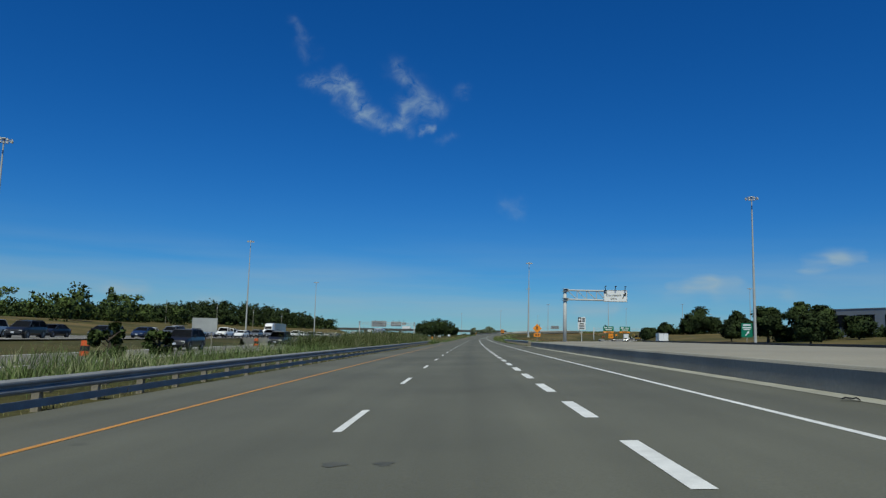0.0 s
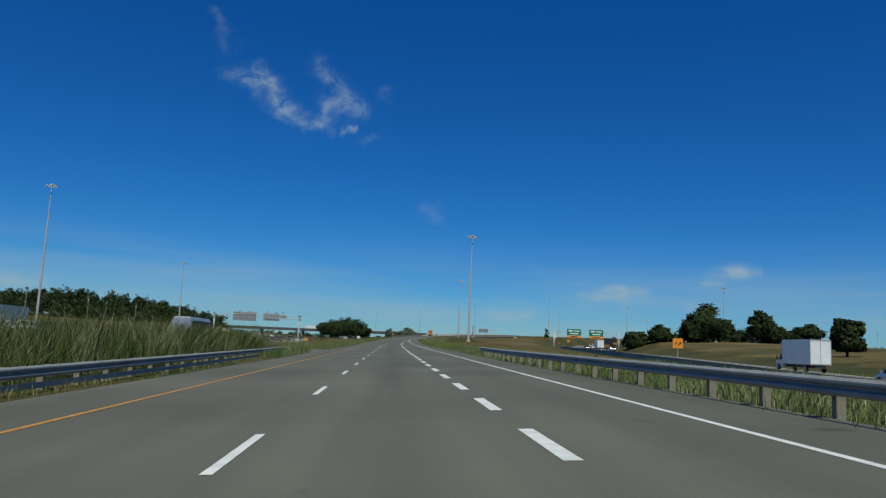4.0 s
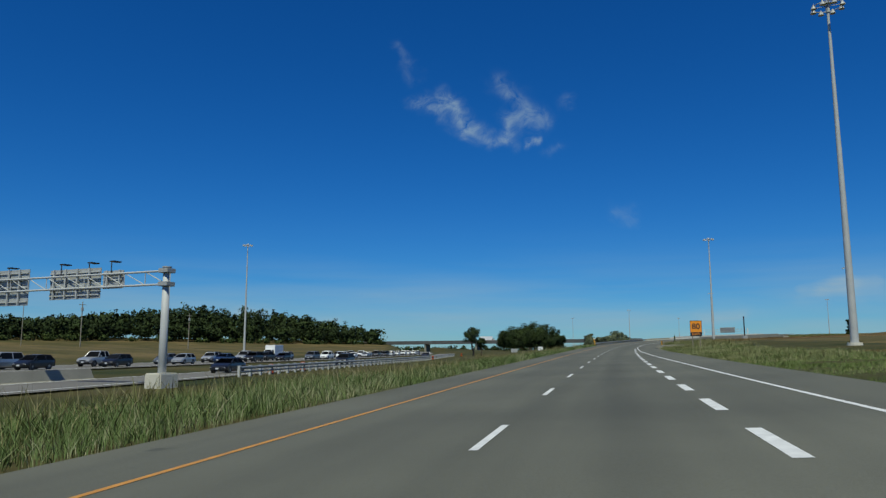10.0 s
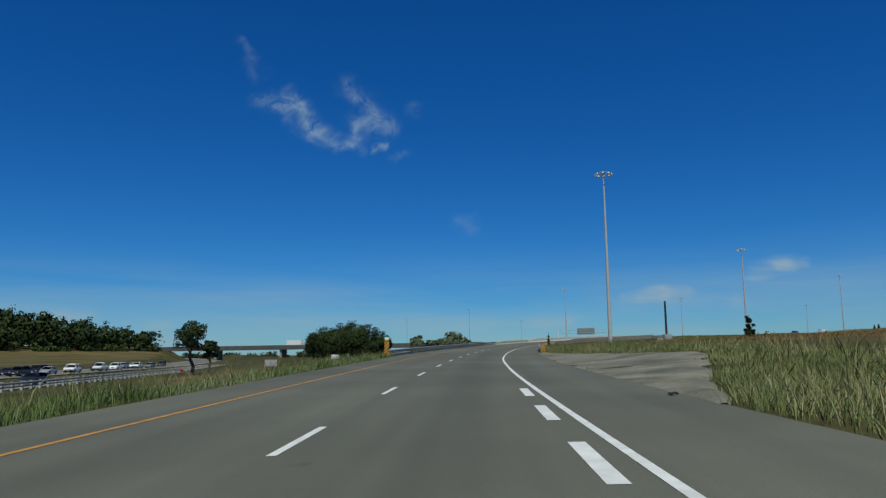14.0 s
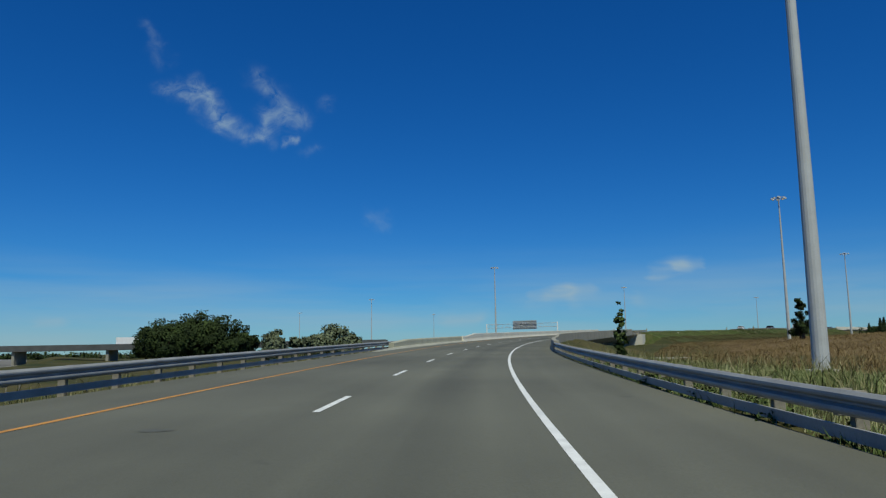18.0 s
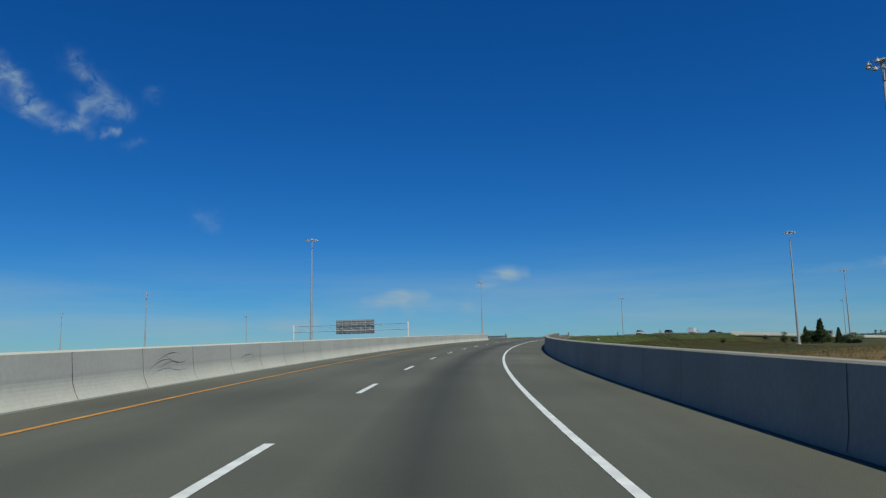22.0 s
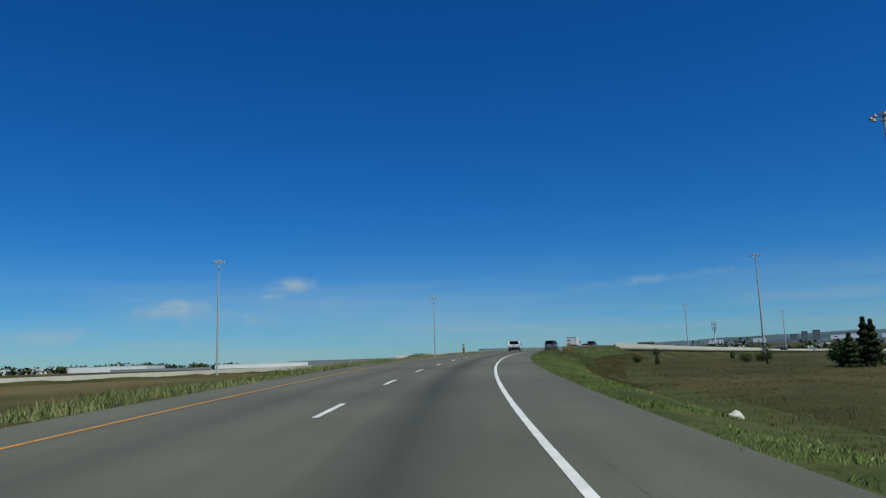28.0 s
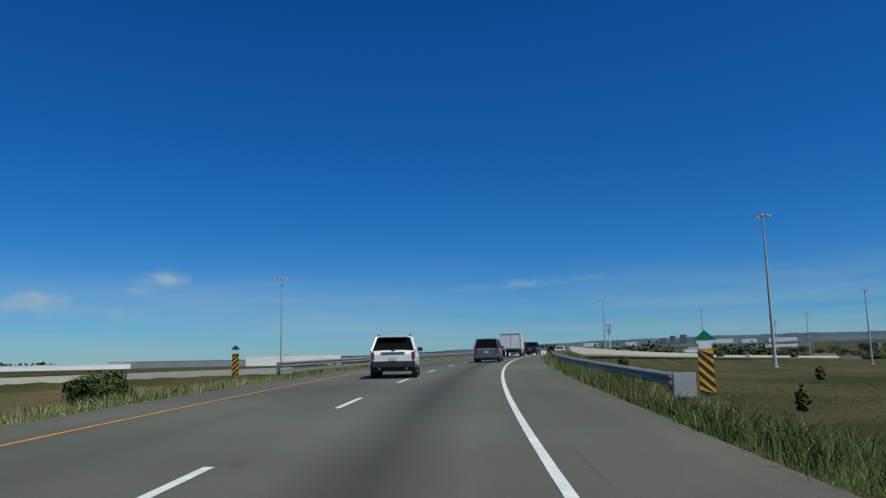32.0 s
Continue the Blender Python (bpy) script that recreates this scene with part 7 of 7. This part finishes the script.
for da, h, w in ((0, 36, 24), (0.75, 40, 28), (-0.7, 26, 30), (2.2, 16, 70), (3.4, 18, 90), (5.2, 15, 60), (-3, 14, 50), (7.4, 17, 110), (-6, 13, 60)):
    az = radians(67.2 + da)
    x, y = 170 + 3420 * math.sin(az), 725 + 3420 * math.cos(az)
    building(x, y, -66, w, 22, h, MAT_WALL_GREY if h > 20 else MAT_WALL_WHITE, "distant tower block with rows of windows" if h > 20 else "pale flat-roofed building far off on the ridge", 4 if h > 20 else 0, 5, "tower_block" if h > 20 else "warehouse", z=54)
building(172, 420, -30, 16, 12, 4.0, MAT_WALL_TAN, "tan industrial building beyond the rise", 0)
building(150, 230, -70, 60, 30, 9.0, MAT_WALL_GREY, "dark flat-roofed building behind the trees", 6)
for i, (x, y) in enumerate(((-205, 300), (-222, 325), (-235, 345), (-190, 275))):
    h = building(x, y, 40 + 9 * i, 10, 8, 5.5, MAT_WALL_WHITE, "white house half hidden among trees", 2, 2, "house")
    bm = loft([[(-5.6, -4.6, 5.6), (5.6, -4.6, 5.6), (5.6, 4.6, 5.6), (-5.6, 4.6, 5.6)], [(-5.0, -0.1, 8.6), (5.0, -0.1, 8.6), (5.0, 0.1, 8.6), (-5.0, 0.1, 8.6)]])
    part("gable_roof", bm, MAT_WALL_GREY, h)


def lattice_tower(x, y, top, label, name="cell_tower"):
    z = land_at(x, y)
    h = top - z
    ob = thing(name, (x, y, z), 20, label, "tower")
    bm = bmesh.new()
    rod(bm, (0, 0, -0.5), (0, 0, h), 0.8, 0.5, 8)
    part("mast", bm, MAT_SIGN_WHITE, ob)
    for zz in (h - 2.0, h - 7.0):
        for k in range(3):
            a = k * math.tau / 3
            bm = bmesh.new()
            box(bm, math.cos(a) * 2.0 - 0.9, math.sin(a) * 2.0 - 0.4, zz - 1.6, math.cos(a) * 2.0 + 0.9, math.sin(a) * 2.0 + 0.4, zz + 1.6)
            part("antenna_panel", bm, MAT_SIGN_BACK, ob)
    return ob


lattice_tower(851, 1083, 43.5, "white phone tower with clusters of antennas")
lattice_tower(1750, 1180, 75, "pale water tower shaft on the skyline", "water_tower")
for x, y, top in ((-210, 470, 24), (-205, 540, 24), (-130, 420, 17), (-110, 500, 15), (-118, 455, 16)):
    z = land_at(x, y)
    ob = thing("utility_pole", (x, y, z), 70, "wooden utility pole with a cross arm", "utility pole", "utility poles on the bank")
    bm = bmesh.new()
    rod(bm, (0, 0, -0.5), (0, 0, max(7, top - z)), 0.17, 0.12, 8)
    part("pole", bm, MAT_WOOD, ob)
    bm = bmesh.new()
    box(bm, -1.1, -0.06, max(7, top - z) - 0.9, 1.1, 0.06, max(7, top - z) - 0.75)
    part("cross_arm", bm, MAT_WOOD, ob)
    bm = bmesh.new()
    box(bm, -0.3, -0.25, max(7, top - z) - 2.6, 0.3, 0.25, max(7, top - z) - 1.6, 0.05)
    part("transformer", bm, MAT_SIGN_BACK, ob)


# ---- grass ----
def grass_material(name, dark, light, straw, straw_part):
    m = bpy.data.materials.new(name)
    m.use_nodes = True
    nt = m.node_tree
    b = nt.nodes["Principled BSDF"]
    geo = nt.nodes.new("ShaderNodeNewGeometry")
    ramp = nt.nodes.new("ShaderNodeValToRGB")
    cr = ramp.color_ramp
    cr.elements[0].position, cr.elements[0].color = 0.0, (*dark, 1)
    cr.elements[1].position, cr.elements[1].color = 1.0, (*straw, 1)
    e = cr.elements.new(1 - straw_part)
    e.color = (*light, 1)
    tc = nt.nodes.new("ShaderNodeTexCoord")
    nz = nt.nodes.new("ShaderNodeTexNoise")
    nz.inputs["Scale"].default_value, nz.inputs["Detail"].default_value = 0.22, 4
    nt.links.new(tc.outputs["Object"], nz.inputs["Vector"])
    mp = nt.nodes.new("ShaderNodeMapRange")
    mp.inputs[1].default_value, mp.inputs[2].default_value, mp.inputs[3].default_value, mp.inputs[4].default_value = 0.35, 0.65, -0.25, 0.3
    nt.links.new(nz.outputs["Fac"], mp.inputs[0])
    ad = nt.nodes.new("ShaderNodeMath")
    ad.operation, ad.use_clamp = "ADD", True
    nt.links.new(geo.outputs["Random Per Island"], ad.inputs[0])
    nt.links.new(mp.outputs[0], ad.inputs[1])
    nt.links.new(ad.outputs[0], ramp.inputs[0])
    nt.links.new(ramp.outputs[0], b.inputs["Base Color"])
    thin = nt.nodes.new("ShaderNodeBsdfTranslucent")
    nt.links.new(ramp.outputs[0], thin.inputs["Color"])
    both = nt.nodes.new("ShaderNodeMixShader")
    both.inputs[0].default_value = 0.25
    nt.links.new(b.outputs[0], both.inputs[1])
    nt.links.new(thin.outputs[0], both.inputs[2])
    nt.links.new(both.outputs[0], nt.nodes["Material Output"].inputs[0])
    b.inputs["Roughness"].default_value = 0.7
    b.inputs["Specular IOR Level"].default_value = 0.2
    return m


MAT_GRASS = grass_material("tall_grass", (0.060, 0.098, 0.028), (0.145, 0.205, 0.070), (0.34, 0.34, 0.21), 0.24)
MAT_GRASS_PALE = grass_material("pale_grass", (0.085, 0.115, 0.036), (0.185, 0.225, 0.085), (0.36, 0.34, 0.20), 0.30)
MAT_GRASS_MOWN = grass_material("mown_grass", (0.075, 0.120, 0.030), (0.150, 0.215, 0.060), (0.26, 0.28, 0.13), 0.15)
MAT_GRASS_FIELD = grass_material("field_grass", (0.066, 0.066, 0.024), (0.105, 0.086, 0.038), (0.18, 0.150, 0.080), 0.20)
MAT_GRASS_DRY = grass_material("dry_grass", (0.085, 0.10, 0.034), (0.17, 0.175, 0.068), (0.34, 0.30, 0.17), 0.42)


def grass(name, side, s0, s1, o0, o1, per_m2, h0, h1, mat, label, seed, skip=None, lift=0.0):
    rng = np.random.default_rng(seed)
    clump = 5
    n = int((s1 - s0) * (o1 - o0) * per_m2 / clump)
    s = rng.uniform(s0, s1, n)
    o = o0 + (o1 - o0) * rng.uniform(0, 1, n) ** 1.25
    if skip is not None:
        keep = ~skip(s, o)
        s, o = s[keep], o[keep]
    n = len(s)
    er = np.interp(s, ER_S, ER_U) if side > 0 else np.interp(s, [-240, 200, 440, 545, 570, 690, 720, 1700], [8.6, 8.0, 7.8, 7.9, 7.15, 7.4, 7.3, 7.3])
    u = side * (er + o)
    hd = np.interp(s, S, RH)
    x, y = np.interp(s, S, RX) + u * np.cos(hd), np.interp(s, S, RY) - u * np.sin(hd)
    patchy = np.array([noise.noise((a * 0.16, b * 0.16, seed)) for a, b in zip(x.tolist(), y.tolist())])
    tall = h0 + (h1 - h0) * np.clip(0.5 + 0.9 * patchy + rng.normal(size=n) * 0.18, 0, 1)
    x, y, tall = np.repeat(x, clump) + rng.normal(size=n * clump) * 0.12, np.repeat(y, clump) + rng.normal(size=n * clump) * 0.12, np.repeat(tall, clump) * rng.uniform(0.55, 1.15, n * clump)
    z = land(x, y)[0] - 0.06 + lift
    a = rng.uniform(0, math.tau, n * clump)
    w = rng.uniform(0.0025, 0.007, n * clump) * (1 + np.clip(np.repeat(o, clump), 0, 14) * 0.09)
    dx, dy = np.cos(a) * w, np.sin(a) * w
    lean = tall * rng.uniform(0.1, 0.8, n * clump)
    b = rng.uniform(0, math.tau, n * clump)
    k = rng.uniform(0.3, 0.6, n * clump)
    mx, my, mz = x + np.cos(b) * lean * k * 0.5, y + np.sin(b) * lean * k * 0.5, z + tall * k
    w2 = rng.uniform(0.9, 1.9, n * clump)
    dx, dy = dx * w2, dy * w2
    co = np.stack([np.stack([x, y, z], 1), np.stack([mx + dx, my + dy, mz], 1), np.stack([x + np.cos(b) * lean, y + np.sin(b) * lean, z + tall], 1), np.stack([mx - dx, my - dy, mz], 1)], 1)
    hd = np.repeat(hd, clump)
    road_side = np.stack([-side * np.cos(hd) - np.sin(hd), side * np.sin(hd) - np.cos(hd), np.zeros(n * clump)], 1)
    up = road_side * 0.3 + np.stack([rng.normal(size=n * clump) * 0.4, rng.normal(size=n * clump) * 0.4, np.ones(n * clump)], 1)
    ob = fast_mesh(name, co, 4, mat, None, up, road_side)
    return tagged(ob, label, "grass", kind="stuff")


TALL = "tall rough roadside grass with seed heads"
grass("grass_left_rail", -1, -10, 178, 2.4, 8, 42, 0.35, 1.25, MAT_GRASS, TALL, 1)
grass("grass_left", -1, 178, 440, 0.25, 6.5, 125, 0.25, 0.80, MAT_GRASS, TALL, 2, skip=lambda s, o: (s < 200) & (o < 9.5 * np.sin(np.pi * np.clip((s - 174) / 26, 0, 1)) ** 0.6))
grass("grass_right", 1, 96, 215, 0.35, 10, 42, 0.2, 0.55, MAT_GRASS, TALL, 21)
grass("grass_right_low", 1, 215, 318, 0.2, 9, 90, 0.05, 0.20, MAT_GRASS_MOWN, "short rough green grass beside the shoulder", 3)
grass("grass_right_sign", 1, 312, 374, 0.25, 8, 85, 0.12, 0.50, MAT_GRASS_PALE, TALL, 25)
grass("grass_right_rise", 1, 374, 530, 0.3, 10, 85, 0.14, 0.60, MAT_GRASS_PALE, TALL, 4, skip=lambda s, o: (s > 391) & (s < 463) & (o < np.interp(s, *GRAVEL_W) + 0.2))
grass("grass_left_approach", -1, 430, 560, 1.2, 10, 30, 0.3, 0.8, MAT_GRASS_DRY, "dry pale grass behind the guard rail", 5)
grass("grass_left_end", -1, 694, 900, 0.3, 10, 80, 0.12, 0.48, MAT_GRASS_PALE, "dry pale roadside grass", 6)
grass("grass_right_end", 1, 690, 826, 0.05, 5.8, 150, 0.05, 0.16, MAT_GRASS_MOWN, "short mown green grass along the shoulder", 7)
for i, o in enumerate((1.7, 3.4, 5.2)):
    grass("mown_windrow", 1, 690, 824, o, o + 0.45, 130, 0.07, 0.17, MAT_GRASS_PALE, "pale row of cut grass left by the mower", 30 + i)
grass("grass_right_slope", 1, 690, 925, 5.6, 10.5, 70, 0.12, 0.42, MAT_GRASS_FIELD, "longer dry grass down the slope", 8)
grass("weeds_under_rail_right", 1, 457, 528, -0.02, 0.8, 40, 0.08, 0.28, MAT_GRASS, "weeds under the guard rail", 9)
grass("weeds_under_rail_end", 1, 826, 925, 0.0, 2.0, 45, 0.25, 0.8, MAT_GRASS, "tall weeds under the guard rail", 10)
grass("weeds_under_rail_left", -1, -30, 178, 0.5, 1.7, 26, 0.1, 0.4, MAT_GRASS_DRY, "weeds under the guard rail", 11)
MAT_STRAW = grass_material("straw_field", (0.125, 0.085, 0.036), (0.20, 0.140, 0.060), (0.30, 0.23, 0.12), 0.35)
grass("field_right", 1, 440, 690, 12, 60, 10, 0.3, 0.7, MAT_STRAW, "dry reddish brown grass field", 12)
grass("field_right_low", 1, 150, 330, 9.5, 24, 16, 0.08, 0.26, MAT_STRAW, "dry reddish brown grass below the road", 20)
grass("field_right_end", 1, 690, 900, 9.5, 45, 12, 0.1, 0.32, MAT_GRASS_FIELD, "dry brown grass field", 13)
SEED = "pale seed heads standing above the grass"
grass("seed_heads_left", -1, 178, 440, 0.8, 12, 5, 0.9, 1.35, MAT_GRASS_DRY, SEED, 14, skip=lambda s, o: (s < 200) & (o < 9.5 * np.sin(np.pi * np.clip((s - 174) / 26, 0, 1)) ** 0.6))
grass("seed_heads_right", 1, 370, 530, 0.8, 12, 5, 0.6, 1.1, MAT_GRASS_DRY, SEED, 15, skip=lambda s, o: (s > 391) & (s < 463) & (o < np.interp(s, *GRAVEL_W) + 0.4))
MAT_WEED = grass_material("rank_weeds", (0.036, 0.056, 0.016), (0.095, 0.125, 0.040), (0.34, 0.32, 0.20), 0.16)
grass("grass_left_tall", -1, 66, 176, 2.6, 9.0, 62, 1.0, 2.3, MAT_WEED, "tall rank weeds behind the guard rail", 22)
grass("reeds_left", -1, 100, 175, 3.0, 9.5, 42, 1.7, 2.9, MAT_WEED, "tall leafy reeds and weeds behind the guard rail", 26)
grass("weeds_rail_right_start", 1, 93, 170, -0.25, 0.9, 45, 0.15, 0.5, MAT_GRASS, "weeds under the guard rail", 23)
grass("grass_right_bend", 1, 806, 840, 0.15, 6.5, 130, 0.15, 0.6, MAT_WEED, TALL, 18)
grass("grass_right_bend_end", 1, 840, 925, 0.15, 5, 30, 0.2, 0.7, MAT_GRASS, TALL, 19)
grass("gravel_weeds", 1, 393, 462, 0.2, 7.6, 16, 0.04, 0.20, MAT_GRASS_DRY, "sparse weeds coming through the gravel", 24)
grass("grass_rail_end", -1, 160, 184, 0.2, 3.2, 60, 0.4, 1.1, MAT_GRASS, "tall weeds round the guard rail's end", 16)
grass("weeds_rail_right", 1, 457, 506, 0.1, 1.0, 60, 0.15, 0.45, MAT_GRASS, "leafy weeds under the guard rail", 17)

# ---- marks on the paving ----
MAT_TAR = material("tar_mark", (0.070, 0.071, 0.058), 0.8, 0, 0.3, 2.0, 20)


def blot(s, u, long, wide, seed):
    """An uneven dark stain lying on the asphalt."""
    rng = random.Random(seed)
    vs = []
    for i in range(14):
        a = i * math.tau / 14
        k = rng.uniform(0.55, 1.1)
        vs.append(road_point(s + long / 2 * k * math.sin(a), u + wide / 2 * k * math.cos(a), 0.005))
    ob = mesh_object("tar_mark", vs, [tuple(range(14))], MAT_TAR)
    return tagged(ob, "dark oily stain on the asphalt", "stain", kind="structure")


for i, (s, u, a, b) in enumerate(((7.6, -1.45, 0.35, 0.3), (7.6, -0.93, 0.3, 0.25), (486.8, -3.54, 0.4, 0.5), (381.5, -0.7, 0.3, 0.15), (612, -3.4, 0.5, 0.25), (614.5, -3.1, 0.4, 0.2), (640, 0.3, 0.5, 0.2))):
    blot(s, u, a, b, i)


def crack(s0, s1, u, seed, wide=0.018):
    """A thin ragged crack along the paving."""
    rng = random.Random(seed)
    vs, fs = [], []
    n = int((s1 - s0) / 0.7)
    d = 0.0
    for i in range(n + 1):
        s = s0 + (s1 - s0) * i / n
        d = d * 0.9 + rng.uniform(-0.03, 0.03)
        w = wide * max(0.0, rng.uniform(-0.7, 1.0))
        vs += [road_point(s, u + d - w, 0.004), road_point(s, u + d + w, 0.004)]
    fs = [(2 * i, 2 * i + 1, 2 * i + 3, 2 * i + 2) for i in range(n)]
    ob = mesh_object("crack", vs, fs, MAT_TAR)
    return tagged(ob, "thin dark crack along the paving", "crack", kind="structure")


crack(700, 840, 2.3, 1, 0.004)


def scrap(s, u, long, seed):
    """A torn strip of tyre tread lying on the shoulder."""
    rng = random.Random(seed)
    q = road_point(s, u)
    ob = thing("tyre_scrap", (q.x, q.y, q.z + 0.005), rng.uniform(0, 180), "torn black strip of tyre tread on the shoulder", "debris")
    rings = []
    for i in range(6):
        x = long * (i / 5 - 0.5)
        z = 0.03 + 0.04 * abs(math.sin(i * 1.3 + seed))
        w = 0.07 * rng.uniform(0.6, 1.1)
        rings.append([(x, -w, z - 0.025), (x, w, z - 0.02), (x, w, z + 0.01), (x, -w, z)])
    part("tread", loft(rings), MAT_DARK, ob)


for i, (s, u, a) in enumerate(((13.7, 7.0, 0.3), (79, 6.3, 0.8), (79.5, 6.9, 0.5), (393.6, 5.2, 0.35))):
    scrap(s, u, a, i)
# scuffs that wheels left on the parapet
for s0, z0, dz, n in ((594.3, 0.40, 0.26, 7), (594.8, 0.62, 0.2, 7), (595.2, 0.80, -0.25, 6), (601, 0.5, 0.1, 6), (628, 0.6, 0.15, 6)):
    vs, fs = [], []
    for i in range(n + 1):
        t = i / n
        for w in (-0.012, 0.012):
            z = z0 + dz * math.sin(t * 2.4) + w * (1 - abs(2 * t - 1)) - 0.002
            vs.append(road_point(s0 + 1.6 * t, -7.0 - 0.06 - 0.06 * (z - 0.25) / 0.87 + 0.006, z))
    fs = [(2 * i, 2 * i + 1, 2 * i + 3, 2 * i + 2) for i in range(n)]
    tagged(mesh_object("scuff_mark", vs, fs, MAT_TAR), "dark curved tyre scuff on the parapet face", "scuff", kind="structure")

q = road_point(732.5, 7.0)
stone = thing("stone", (q.x, q.y, land_at(q.x, q.y)), 25, "pale rough stone lying in the mown grass", "stone")
bm = bmesh.new()
bmesh.ops.create_icosphere(bm, subdivisions=2, radius=1.0)
for v in bm.verts:
    k = 1 + 0.35 * noise.noise(v.co * 1.7)
    v.co = Vector((v.co.x * 0.42 * k, v.co.y * 0.2 * k, max(-0.3, v.co.z) * 0.17 * k + 0.03))
part("block", bm, MAT_CONC, stone)

# leafy weeds growing through the rail before the bridge
rnd = random.Random(31)
spots = []
for i in range(150):
    t = rnd.uniform(457, 508)
    q = road_point(t, edge_right(t) + rnd.uniform(0.02, 0.75))
    spots.append((q.x, q.y, rnd.uniform(0.25, 0.62), rnd.uniform(0.16, 0.34)))
woods("rail_weeds", spots, "leafy dark green weeds crowding under the guard rail", 0.035, 260, MAT_LEAF)
